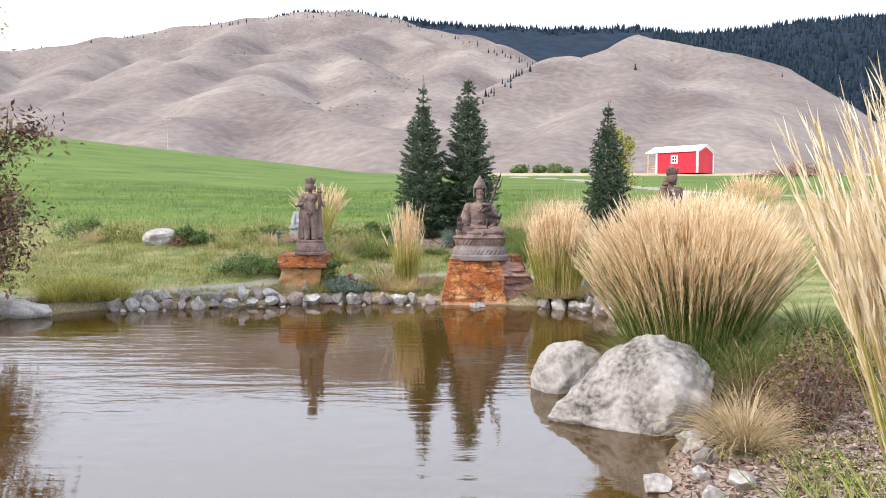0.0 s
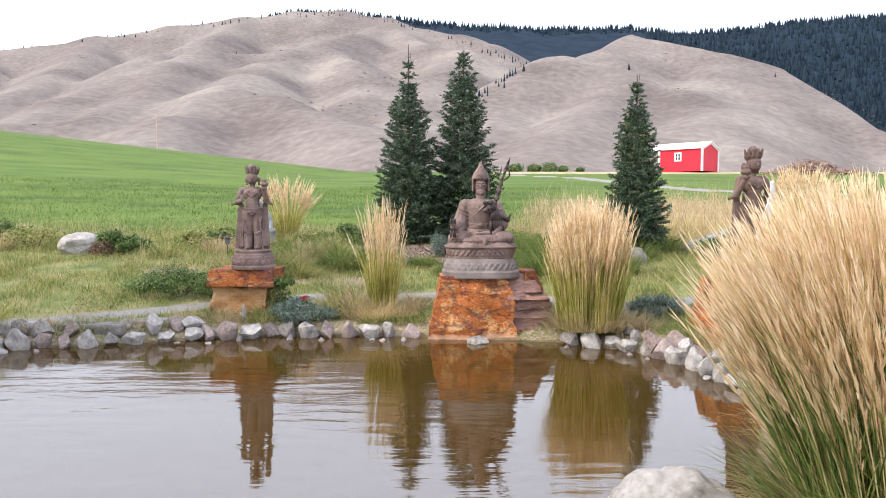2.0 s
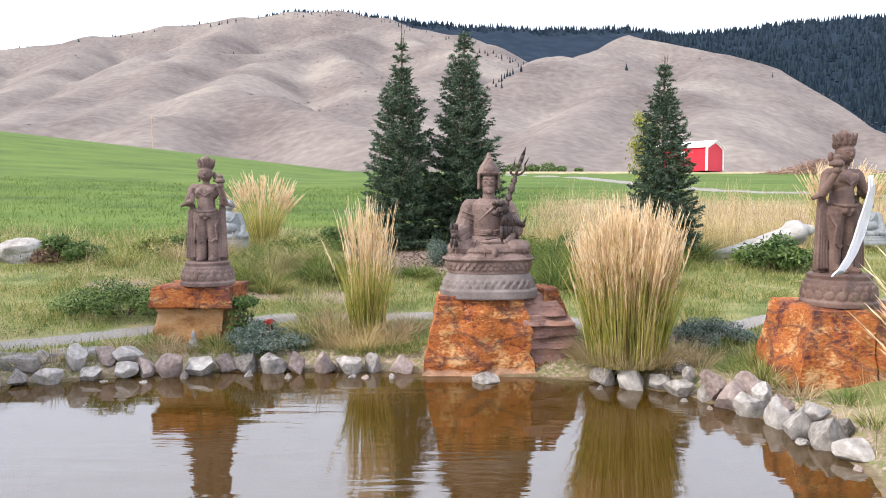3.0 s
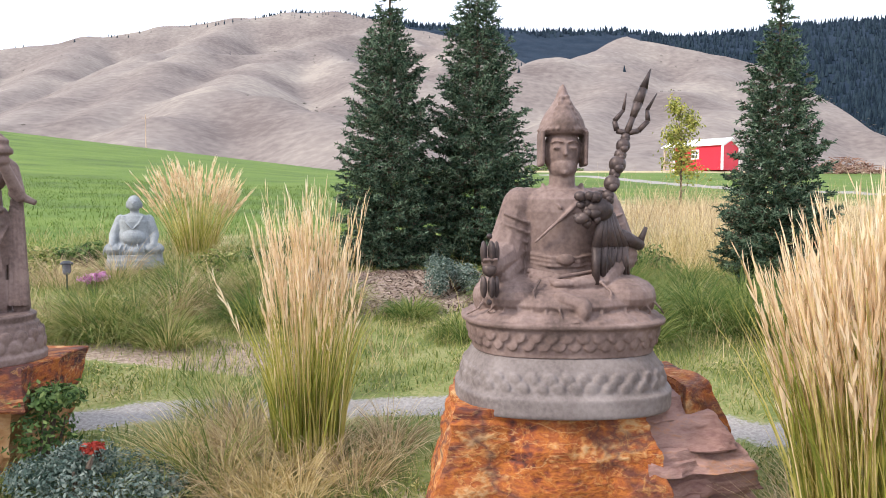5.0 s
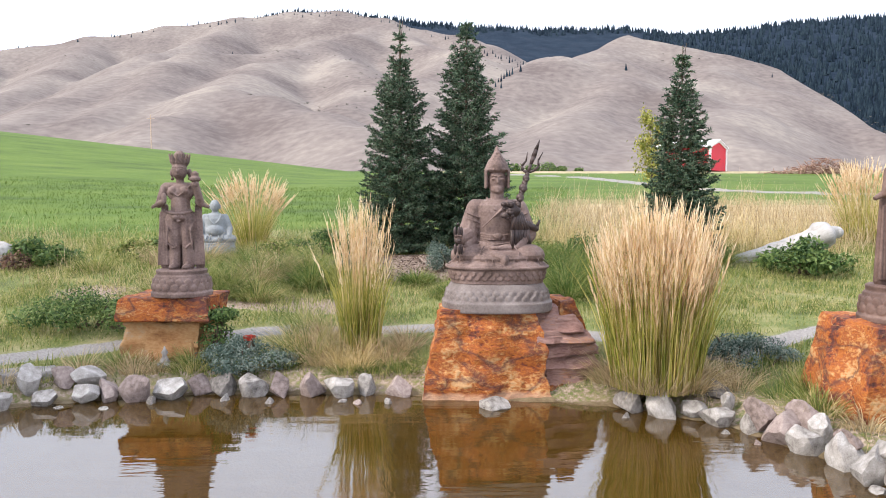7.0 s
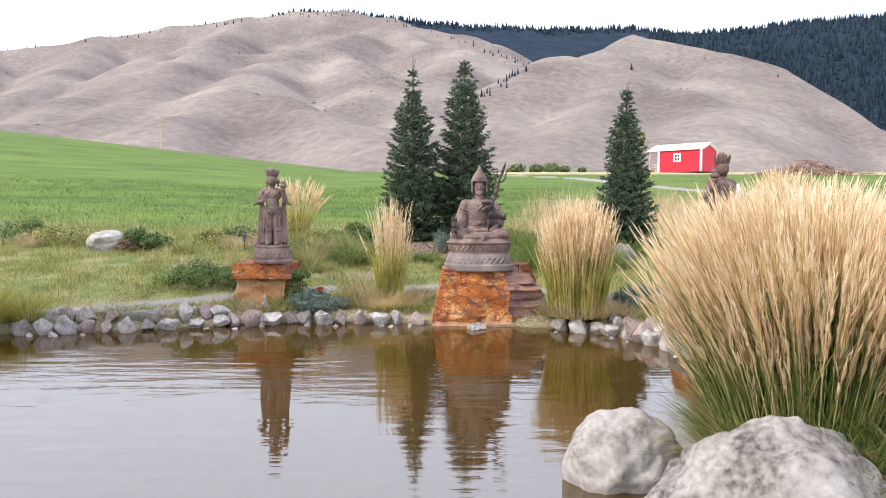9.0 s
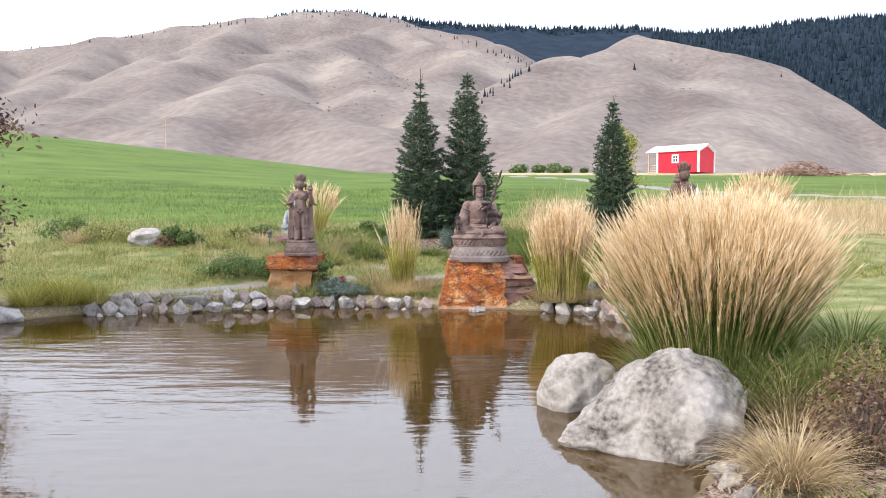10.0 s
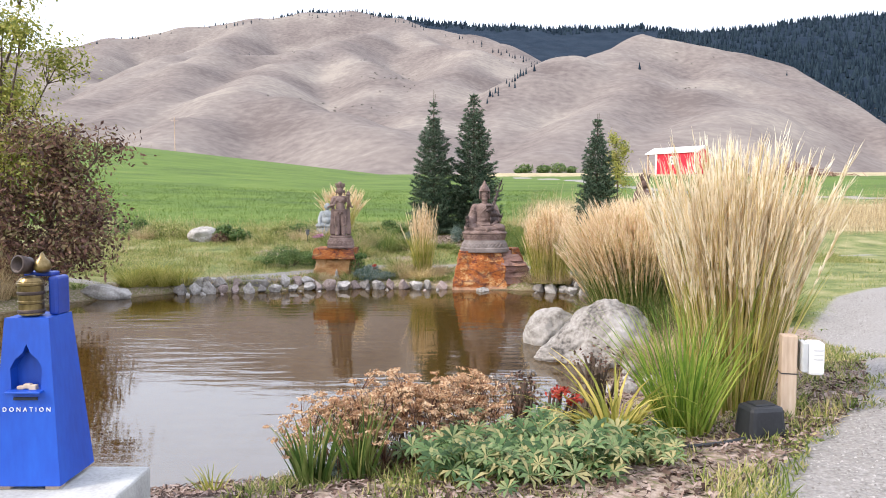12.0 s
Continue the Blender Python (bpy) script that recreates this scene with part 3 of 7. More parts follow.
FOR_V, FOR_F = hill_grid(FOREST_RIDGES, 0.38, 50.0, 1000, 3000, 90, 250, 2000, 260, 1.5, -20)
tagged(mesh_ob("forest_hills", FOR_V, FOR_F, M_FOREST, smooth=True), "distant hills covered in dark conifer forest, blue haze in the colour", "hill", kind="structure")


def cones(points, heights, rng, seg=5):
    n = len(points)
    a = np.linspace(0, 2 * np.pi, seg, endpoint=False)
    r = heights * (0.16 + 0.08 * rng.random(n))
    ring = points[:, None, :] + np.stack([np.cos(a), np.sin(a), np.zeros(seg)], 1)[None] * r[:, None, None]
    ring[:, :, 2] -= heights[:, None] * 0.1
    tip = points + np.array([0, 0, 1.0]) * heights[:, None] + np.c_[rng.normal(size=(n, 2)) * r[:, None] * 0.1, np.zeros(n)]
    v = np.concatenate([ring, tip[:, None]], 1).reshape(-1, 3)
    f = np.stack([np.arange(seg), (np.arange(seg) + 1) % seg, np.full(seg, seg)], 1)
    return v, (np.arange(n)[:, None, None] * (seg + 1) + f[None]).reshape(-1, 3)


def far_trees():
    rng = np.random.default_rng(5)
    k = rng.integers(0, len(FOR_V), 24000)
    k = k[(FOR_V[k, 1] > 2300) | (784 + 1282 * FOR_V[k, 0] / FOR_V[k, 1] > 1150)]
    p = FOR_V[k] + np.c_[rng.normal(size=(len(k), 2)) * 6, np.zeros(len(k))]
    v, f = cones(p, rng.uniform(11, 23, len(k)), rng)
    tagged(mesh_ob("conifer_forest", v, f, M_FARTREE), "dense dark conifers on the far slopes, blue haze in the colour", "forest", kind="stuff")
    # single trees along the bare crest and in the gullies
    u = 784 + HILL_V[:, 0] / HILL_V[:, 1] * 1282
    z = HILL_V[:, 2]
    crest = np.zeros(len(u), bool)
    vv = 362 - (z - 1.6) / HILL_V[:, 1] * 1282
    top = np.interp(u, [-400, 0, 200, 350, 520, 640, 720, 800, 950], [150, 101, 77, 56, 34, 32, 49, 71, 124])
    crest = (np.abs(vv - top) < 4) & (u < 950) & (HILL_V[:, 1] > 1300)
    idx = np.flatnonzero(crest)
    pick = rng.choice(idx, min(len(idx), 260), replace=False)
    w = np.interp(u[pick], [0, 300, 450, 620, 950], [0.25, 0.35, 1.0, 1.0, 0.7])
    pick = pick[rng.random(len(pick)) < w]
    gully = np.flatnonzero((u > 850) & (u < 950) & (np.abs(vv - (124 + (945 - u) * 0.62)) < 9))
    pick2 = rng.choice(gully, min(len(gully), 45), replace=False)
    allp = np.concatenate([pick, pick2, rng.choice(np.flatnonzero(HILL_V[:, 1] > 750), 14)])
    v, f = cones(HILL_V[allp], rng.uniform(4, 10, len(allp)), rng)
    near = np.flatnonzero((HILL_V[:, 1] > 620) & (HILL_V[:, 1] < 1500) & (vv < 285))
    clump = np.array([noise.noise((a * 0.006, b * 0.006, 11)) for a, b in HILL_V[near, :2]])
    sage = rng.choice(near[clump > 0.28], 420)
    sp = HILL_V[sage] + np.c_[rng.normal(size=(len(sage), 2)) * 8, np.zeros(len(sage))]
    sv, sf = leaves(rng, sp, np.tile([2.4, 2.4, 0.7], (len(sp), 1)), 9000, 0.55, 0.6, 0.1)
    tagged(mesh_ob("sagebrush", sv, sf, leafy("grey_brown_brush", [(0.06, 0.055, 0.045), (0.11, 0.10, 0.085), (0.17, 0.15, 0.13)])), "low dark brush dotted over the dry hills", "brush", kind="stuff")
    tagged(mesh_ob("hill_conifers", v, f, M_FARTREE), "single dark conifers scattered along the bare hill crest", "tree", kind="stuff")


far_trees()


# ---- stones ----
def block(bm, low, high, z0, z1, seed, rough=0.03, cuts=16, strata=0.0):
    """A quarried stone: a box between two four-cornered outlines, with broken and layered faces."""
    q = bmesh.new()
    bmesh.ops.create_cube(q, size=2)
    bmesh.ops.subdivide_edges(q, edges=q.edges, cuts=cuts, use_grid_fill=True)
    off = Vector((seed * 2.3, seed, seed * 0.7))
    mid = Vector(((low[0][0] + low[2][0]) / 2, (low[0][1] + low[2][1]) / 2, (z0 + z1) / 2))
    for v in q.verts:
        a, b, t = (v.co.x + 1) / 2, (v.co.y + 1) / 2, (v.co.z + 1) / 2

        def quad(c):
            return (Vector(c[0]) * (1 - a) + Vector(c[1]) * a) * (1 - b) + (Vector(c[3]) * (1 - a) + Vector(c[2]) * a) * b

        p = quad(low) * (1 - t) + quad(high) * t
        p = Vector((p.x, p.y, z0 + (z1 - z0) * t))
        d = p - mid
        d.z *= 0.3
        d.normalize()
        lay = noise.noise(Vector((p.x * 0.6, p.y * 0.6, p.z * 9)) + off)
        edge = max(abs(v.co.x), abs(v.co.y)) > 0.95 and abs(v.co.z) > 0.9
        n = noise.fractal(p * 3.0 + off, 0.9, 2.0, 5)
        v.co = p + d * (rough * n + strata * round(lay * 3) / 3 - (0.012 if edge else 0))
        if t > 0.98:
            v.co.z += 0.012 * noise.noise(p * 5 + off)
    me = bpy.data.meshes.new("tmp")
    q.to_mesh(me)
    q.free()
    bm.from_mesh(me)
    bpy.data.meshes.remove(me)
    return bm


def facets(ob, angle=35):
    """Soft faces with crisp breaks."""
    me = ob.data
    me.polygons.foreach_set("use_smooth", [True] * len(me.polygons))
    me.set_sharp_from_angle(angle=radians(angle))
    return ob


buddha_rock = thing("rock_pedestal", 0.6, 11.85, 0, "large rust-orange layered sandstone rock at the pond edge", "rock")
facets(part("front_block", block(bmesh.new(), [(-0.66, -0.36, 0), (0.45, -0.38, 0), (0.48, 0.5, 0), (-0.6, 0.5, 0)], [(-0.48, -0.33, 0), (0.31, -0.34, 0), (0.36, 0.42, 0), (-0.46, 0.42, 0)], -0.12, 0.735, 3, 0.05, 40, 0.022), M_ORANGE, buddha_rock, "rust-orange sandstone block with pale veins"), 26)
LAYERS = [(-0.12, 0.11, 0.38, 0.83, -0.36, 0), (0.09, 0.26, 0.36, 0.82, -0.33, 1), (0.24, 0.35, 0.36, 0.86, -0.345, 2), (0.33, 0.49, 0.33, 0.82, -0.32, -1), (0.46, 0.56, 0.31, 0.76, -0.34, 2), (0.54, 0.67, 0.27, 0.68, -0.32, 1), (0.65, 0.735, 0.27, 0.60, -0.26, 1)]
for i, (z0, z1, x0, x1, y0, tip) in enumerate(LAYERS):
    b = block(bmesh.new(), [(x0, y0, 0), (x1 + 0.03, y0 + 0.14, 0), (x1, 0.5, 0), (x0, 0.5, 0)], [(x0, y0 + 0.03, 0), (x1 - 0.05, y0 + 0.20, 0), (x1 - 0.06, 0.46, 0), (x0, 0.46, 0)], z0, z1, 20 + i, 0.075, 16, 0.03)
    bmesh.ops.rotate(b, cent=(x0, y0, z0), matrix=Matrix.Rotation(radians(tip), 3, "Y"), verts=b.verts)
    facets(part("side_layer", b, M_ORANGE if i == 0 else M_PURPLE, buddha_rock, "orange layered sandstone" if i == 0 else "purple-brown layered sandstone"), 26)
facets(part("corner_block", block(bmesh.new(), [(0.5, -0.2, 0), (0.76, -0.06, 0), (0.72, 0.46, 0), (0.5, 0.46, 0)], [(0.52, -0.14, 0), (0.66, -0.02, 0), (0.62, 0.42, 0), (0.5, 0.42, 0)], 0.5, 0.77, 28, 0.05, 14, 0.02), M_ORANGE, buddha_rock, "orange sandstone corner block"), 26)

slab_rock = thing("rock_pedestal", -2.36, 12.42, 0, "two-tier rust-orange sandstone pedestal beside the pond", "rock")
facets(part("cap_slab", block(bmesh.new(), [(-0.45, -0.22, 0), (0.38, -0.22, 0), (0.36, 0.4, 0), (-0.42, 0.4, 0)], [(-0.42, -0.2, 0), (0.37, -0.2, 0), (0.40, 0.4, 0), (-0.40, 0.4, 0)], 0.53, 0.752, 7, 0.04, 16), M_ORANGE, slab_rock, "reddish sandstone cap slab"), 30)
facets(part("footing", block(bmesh.new(), [(-0.42, -0.2, 0), (0.32, -0.2, 0), (0.36, 0.36, 0), (-0.42, 0.36, 0)], [(-0.38, -0.17, 0), (0.30, -0.17, 0), (0.34, 0.34, 0), (-0.36, 0.34, 0)], 0.02, 0.53, 9, 0.09, 18), mat("ochre_sandstone", [(0.10, 0.045, 0.022), (0.25, 0.12, 0.045), (0.33, 0.19, 0.085), (0.29, 0.22, 0.15)], 3.0, 0.9, 0.7, 25, stretch=(1, 1, 2), depth=0.03), slab_rock, "ochre sandstone footing"), 30)

third_rock = thing("rock_pedestal", 3.42, 10.72, 0, "broad orange and grey sandstone pedestal on the bank", "rock")
facets(part("front_block", block(bmesh.new(), [(-0.6, -0.45, 0), (0.06, -0.45, 0), (0.06, 0.45, 0), (-0.58, 0.45, 0)], [(-0.42, -0.34, 0), (0.05, -0.34, 0), (0.05, 0.4, 0), (-0.4, 0.4, 0)], 0.12, 0.765, 31, 0.05, 16), M_ORANGE, third_rock), 30)
facets(part("side_block", block(bmesh.new(), [(0.06, -0.43, 0), (0.6, -0.38, 0), (0.58, 0.45, 0), (0.06, 0.45, 0)], [(0.05, -0.32, 0), (0.42, -0.3, 0), (0.4, 0.4, 0), (0.05, 0.4, 0)], 0.12, 0.76, 33, 0.05, 16), M_ORANGE, third_rock), 30)


def boulder(name, x, y, z, size, seed, label, material=M_STONE, sub=5, rough=0.28, cuts=7, rz=0, category="boulder", fall=0.0):
    bm = rock_bm(seed, size, sub, rough, 0.75, cuts)
    off = Vector((seed, 2.0 * seed, 0.5 * seed))
    for v in bm.verts:
        q = v.co / max(size)
        # worn creases and a shoulder that falls away
        crease = max(0.0, 1 - 9 * abs(noise.noise(q * 1.7 + off))) * 0.035 + 0.012 * noise.fractal(q * 7 + off, 0.8, 2.0, 3)
        v.co -= v.co.normalized() * crease * max(size)
        if fall:
            v.co.z *= 1 - fall * min(1, max(0, 0.15 - v.co.x / size[0]))
    ob = part(name, bm, material, smooth=True)
    ob.matrix_basis = at(x, y, z, rz)
    return tagged(ob, label, category)


boulder("boulder", 1.13, 6.25, 0.08, (0.34, 0.28, 0.33), 4, "smaller rounded pale grey boulder standing in the water")
boulder("boulder", 1.43, 5.40, 0.08, (0.66, 0.48, 0.56), 11, "large pale grey weathered boulder at the water's edge", rz=6, fall=0.62, sub=6)
boulder("boulder", -6.3, 16.2, gz(-6.3, 16.2) + 0.12, (0.42, 0.3, 0.28), 6, "pale grey boulder lying on the lawn")
boulder("boulder", -6.05, 10.3, 0.08, (0.42, 0.24, 0.2), 8, "low flat grey boulder on the shore", cuts=3)
boulder("boulder", -7.35, 9.9, 0.14, (0.5, 0.35, 0.32), 9, "pale grey boulder under the dark red shrub")
boulder("boulder", 3.35, 15.1, gz(3.35, 15.1) + 0.08, (0.2, 0.18, 0.24), 14, "small grey-green boulder beside a spruce", M_SLAB)

RND = random.Random(12)
STONE_KINDS = []
for i in range(9):
    m = (M_STONE, M_PINKSTONE, M_SLAB)[(0, 0, 1, 2, 0, 1, 2, 0, 1)[i]]
    bm = rock_bm(40 + i, (1, RND.uniform(0.6, 0.9), RND.uniform(0.6, 0.85)), 3, 0.13, 0, 16)
    ob = part("shore_stone", bm, m, smooth=True)
    ob.data.set_sharp_from_angle(angle=radians(28))
    STONE_KINDS.append(ob)
STONE_WORD = {"grey_stone": "pale grey stone edging the pond", "pinkish_stone": "pinkish stone edging the pond", "slate_stone": "dark grey stone edging the pond"}
stones_used = set()


def shore_stone(x, y, z, s, rz, kind, ry=0):
    src = STONE_KINDS[kind]
    m = at(x, y, z, rz, RND.uniform(-12, 12), ry, s)
    if kind in stones_used:
        ob = src.copy()
        scene.collection.objects.link(ob)
    else:
        ob = src
        stones_used.add(kind)
    ob.matrix_basis = m
    return tagged(ob, STONE_WORD[src.data.materials[0].name], "stone", "stones round the pond")


def along(a, b, step):
    n = max(1, int(math.dist(a, b) / step))
    return [(a[0] + (b[0] - a[0]) * i / n, a[1] + (b[1] - a[1]) * i / n) for i in range(n)]


edge = POND[11:20]
for a, b in zip(edge, edge[1:]):
    for x, y in along(a, b, 0.215):
        if -0.15 < x < 1.5 and y > 11.3:
            continue
        s = RND.uniform(0.15, 0.235)
        shore_stone(x + RND.uniform(-0.04, 0.04), y + RND.uniform(-0.06, 0.04), 0.01 + s * 0.26, s, RND.uniform(0, 360), RND.randrange(9))
        if x < -2.6 or x > 2.0:
            s = RND.uniform(0.10, 0.21)
            shore_stone(x + RND.uniform(-0.1, 0.1), y + RND.uniform(0.14, 0.3), 0.10 + s * 0.3, s, RND.uniform(0, 360), RND.randrange(9))
        if RND.random() < 0.5:
            s = RND.uniform(0.05, 0.09)
            shore_stone(x + RND.uniform(-0.1, 0.1), y - RND.uniform(0.18, 0.28), -0.01, s, RND.uniform(0, 360), RND.randrange(9))
shore_stone(0.52, 11.28, 0.0, 0.17, 10, 0)
for x, y, s, k in [(1.62, 4.62, 0.13, 0), (1.53, 4.35, 0.09, 4), (1.67, 4.38, 0.12, 0), (1.19, 3.98, 0.12, 0), (1.48, 4.05, 0.10, 3), (1.40, 3.84, 0.09, 0), (1.52, 3.66, 0.11, 1), (1.36, 3.62, 0.07, 2), (1.32, 3.45, 0.09, 7)]:
    shore_stone(x, y, max(gz(x, y), 0) + s * 0.25, s, RND.uniform(0, 360), k)
for a, b in zip([(1.2, 3.3), (0.6, 2.75), (-0.2, 2.25), (-1.1, 1.85)], [(0.6, 2.75), (-0.2, 2.25), (-1.1, 1.85), (-2.2, 1.65)]):
    for x, y in along(a, b, 0.36):
        s = RND.uniform(0.07, 0.15)
        shore_stone(x + RND.uniform(-0.08, 0.08), y + RND.uniform(-0.08, 0.08), 0.02 + s * 0.2, s, RND.uniform(0, 360), RND.choice([0, 1, 4, 7]))
# flat slabs stepping along the shore
for i, (x, y, z, l, w, h, rz) in enumerate([(-4.75, 11.35, 0.20, 0.75, 0.35, 0.09, 4), (-4.0, 11.5, 0.16, 1.0, 0.34, 0.08, -3), (-5.45, 11.25, 0.2, 0.5, 0.3, 0.1, 8), (-3.35, 11.72, 0.17, 0.5, 0.3, 0.08, 20)]):
    hl, hw = l / 2, w / 2
    c = [(-hl, -hw, 0), (hl, -hw * 0.8, 0), (hl * 0.9, hw, 0), (-hl * 0.92, hw, 0)]
    ob = facets(part("stone_slab", block(bmesh.new(), c, [(p[0] * 0.95, p[1] * 0.93, 0) for p in c], -h, h * 0.5, 50 + i, 0.035, 8), M_SLAB if i % 2 else M_STONE))
    ob.matrix_basis = at(x, y, z, rz)
    tagged(ob, "flat pale stone slab lying on the shore", "stone slab", "flat slabs on the shore")


# ---- statues ----
def scales(bm, prof, rows, n, w, h, thick, sy=1.0, square=0.0):
    """Carved petals lying on a turned side: prof gives the radius at a height, each row is a height."""
    for j, z in enumerate(rows):
        for i in range(n):
            a = 2 * math.pi * (i + 0.5 * (j % 2)) / n
            k = (abs(math.cos(a)) ** 4 + abs(math.sin(a)) ** 4) ** (-0.25 * square) if square else 1.0
            r = prof(z) * k
            hoops(bm, unit_ball(10), Matrix.Translation((r * math.cos(a), r * sy * math.sin(a), z)) @ Matrix.Rotation(a, 4, "Z") @ Matrix.Diagonal((thick, w, h, 1)))


def fold(bm, pts, r):
    """A ridge of cloth along a line of points."""
    for i, (a, b) in enumerate(zip(pts, pts[1:])):
        k = 1 - 0.5 * i / max(1, len(pts) - 1)
        limb(bm, a, b, r * k, r * k * 0.9, 6)


def standing_statue(material, label):
    bm = bmesh.new()
    lathe(bm, [(0.272, 0), (0.275, 0.035), (0.262, 0.05), (0.256, 0.10), (0.238, 0.19), (0.222, 0.2), (0.228, 0.235), (0.21, 0.245)], seg=40)
    scales(bm, lambda z: 0.275 - 0.16 * z, (0.088, 0.135), 20, 0.036, 0.034, 0.010)
    for s in (-1, 1):
        ball(bm, (0.06 * s, -0.07, 0.265), (0.036, 0.085, 0.03))
        limb(bm, (0.058 * s, 0, 0.27), (0.055 * s, 0, 0.47), 0.05, 0.052)
        limb(bm, (0.055 * s, 0, 0.47), (0.062 * s, 0.0, 0.70), 0.055, 0.076)
        limb(bm, (0.14 * s, 0.03, 0.82), (0.15 * s, 0.03, 0.27), 0.022, 0.034)
        limb(bm, (0.165 * s, 0.03, 0.84), (0.17 * s, 0.04, 0.27), 0.018, 0.03)
        limb(bm, (0.16 * s, -0.01, 0.86), (0.26 * s, 0.0, 0.81), 0.03, 0.014)
        ball(bm, (0.078 * s, 0.035, 1.13), (0.022, 0.022, 0.04))
        ball(bm, (0.078 * s, 0.03, 1.075), 0.016)
        ball(bm, (0.050 * s, -0.058, 0.965), (0.042, 0.034, 0.04))
        for k in range(4):
            limb(bm, (s * (0.135 + 0.016 * k), 0.0, 0.80 - 0.01 * k), (s * (0.125 + 0.026 * k), -0.01, 0.28), 0.008, 0.014, 6)
        fold(bm, [(0.125 * s, -0.02, 0.70), (0.10 * s, -0.075, 0.60), (0.115 * s, -0.07, 0.46)], 0.014)
        fold(bm, [(0.10 * s, -0.06, 0.48), (0.055 * s, -0.065, 0.44), (0.02 * s, -0.05, 0.46)], 0.010)
        fold(bm, [(0.10 * s, -0.05, 1.01), (0.05 * s, -0.085, 0.95), (0, -0.09, 0.91)], 0.009)
        ball(bm, (0.027 * s, -0.082, 1.160), (0.015, 0.008, 0.006), 8)
        fold(bm, [(0.008 * s, -0.088, 1.178), (0.048 * s, -0.070, 1.178)], 0.005)
        fold(bm, [(0.055 * s, -0.03, 0.30), (0.075 * s, -0.05, 0.30)], 0.02)
        limb(bm, (0.09 * s, 0, 0.735), (0.03 * s, -0.07, 0.72), 0.03, 0.03)
    box(bm, 0, 0.05, 0.5, 0.2, 0.03, 0.5)
    ball(bm, (0, 0, 0.735), (0.128, 0.09, 0.085))
    fold(bm, [(-0.12, -0.04, 0.775), (-0.05, -0.088, 0.755), (0.05, -0.088, 0.755), (0.12, -0.04, 0.775)], 0.013)
    fold(bm, [(-0.09, -0.055, 0.745), (0, -0.085, 0.68), (0.09, -0.055, 0.745)], 0.010)
    ball(bm, (0, -0.083, 1.110), (0.018, 0.008, 0.006), 8)
    limb(bm, (0, 0, 0.76), (0, 0, 0.88), 0.092, 0.085)
    ball(bm, (0, 0, 0.945), (0.122, 0.082, 0.095))
    limb(bm, (-0.125, 0, 1.0), (0.125, 0, 1.0), 0.042, 0.042)
    limb(bm, (0, 0, 1.0), (0, -0.005, 1.10), 0.036, 0.036)
    ball(bm, (0, -0.018, 1.150), (0.070, 0.074, 0.088))
    ball(bm, (0, -0.090, 1.140), (0.010, 0.014, 0.018), 8)
    lathe(bm, [(0.066, 1.19), (0.076, 1.205), (0.080, 1.235), (0.056, 1.245), (0.050, 1.3), (0.02, 1.33)], seg=20)
    for i in range(7):
        a = math.pi + math.pi * i / 6
        limb(bm, (0.068 * math.cos(a), 0.068 * math.sin(a), 1.22), (0.094 * math.cos(a), 0.094 * math.sin(a), 1.30), 0.020, 0.007, 8)
    limb(bm, (-0.14, 0, 0.99), (-0.185, -0.03, 0.84), 0.04, 0.034)
    limb(bm, (-0.185, -0.03, 0.84), (-0.11, -0.14, 0.865), 0.034, 0.026)
    ball(bm, (-0.105, -0.15, 0.90), (0.025, 0.018, 0.045))
    limb(bm, (0.14, 0, 0.99), (0.19, -0.03, 0.85), 0.04, 0.034)
    limb(bm, (0.19, -0.03, 0.85), (0.175, -0.13, 0.99), 0.034, 0.026)
    ball(bm, (0.17, -0.14, 1.02), (0.038, 0.034, 0.03))
    lathe(bm, [(0.03, 0), (0.05, 0.01), (0.05, 0.03), (0.03, 0.05), (0.034, 0.075), (0.01, 0.095)], (0.17, -0.14, 1.045), 14)
    ob = carved("statue", bm, material, 0.0052, 1)
    return tagged(ob, label, "statue")


standing_statue(M_STATUE, "standing robed statue of reddish-brown stone on a lotus base").matrix_basis = at(-2.27, 12.42, 0.752, 4)
third = standing_statue(M_DARKSTATUE, "standing dark brown statue draped with a white scarf")
third.matrix_basis = at(3.37, 10.72, 0.765, 12, s=1.06)
third.scale = (-1.06, 1.06, 1.06)

lotus = bmesh.new()
lathe(lotus, [(0.462, 0.03), (0.468, 0.045), (0.468, 0.108), (0.452, 0.118), (0.446, 0.128), (0.418, 0.215), (0.398, 0.248), (0.385, 0.264)], seg=72, sy=0.84, square=0.55)
scales(lotus, lambda z: 0.486 - 0.31 * z, (0.148, 0.182), 40, 0.029, 0.026, 0.008, 0.84, 0.55)
ob = carved("lotus_base", lotus, M_STATUEGREY, 0.0058, 1)
ob.matrix_basis = at(0.600, 11.85, 0.675)
tagged(ob, "grey carved lotus base on the orange rock", "statue base")


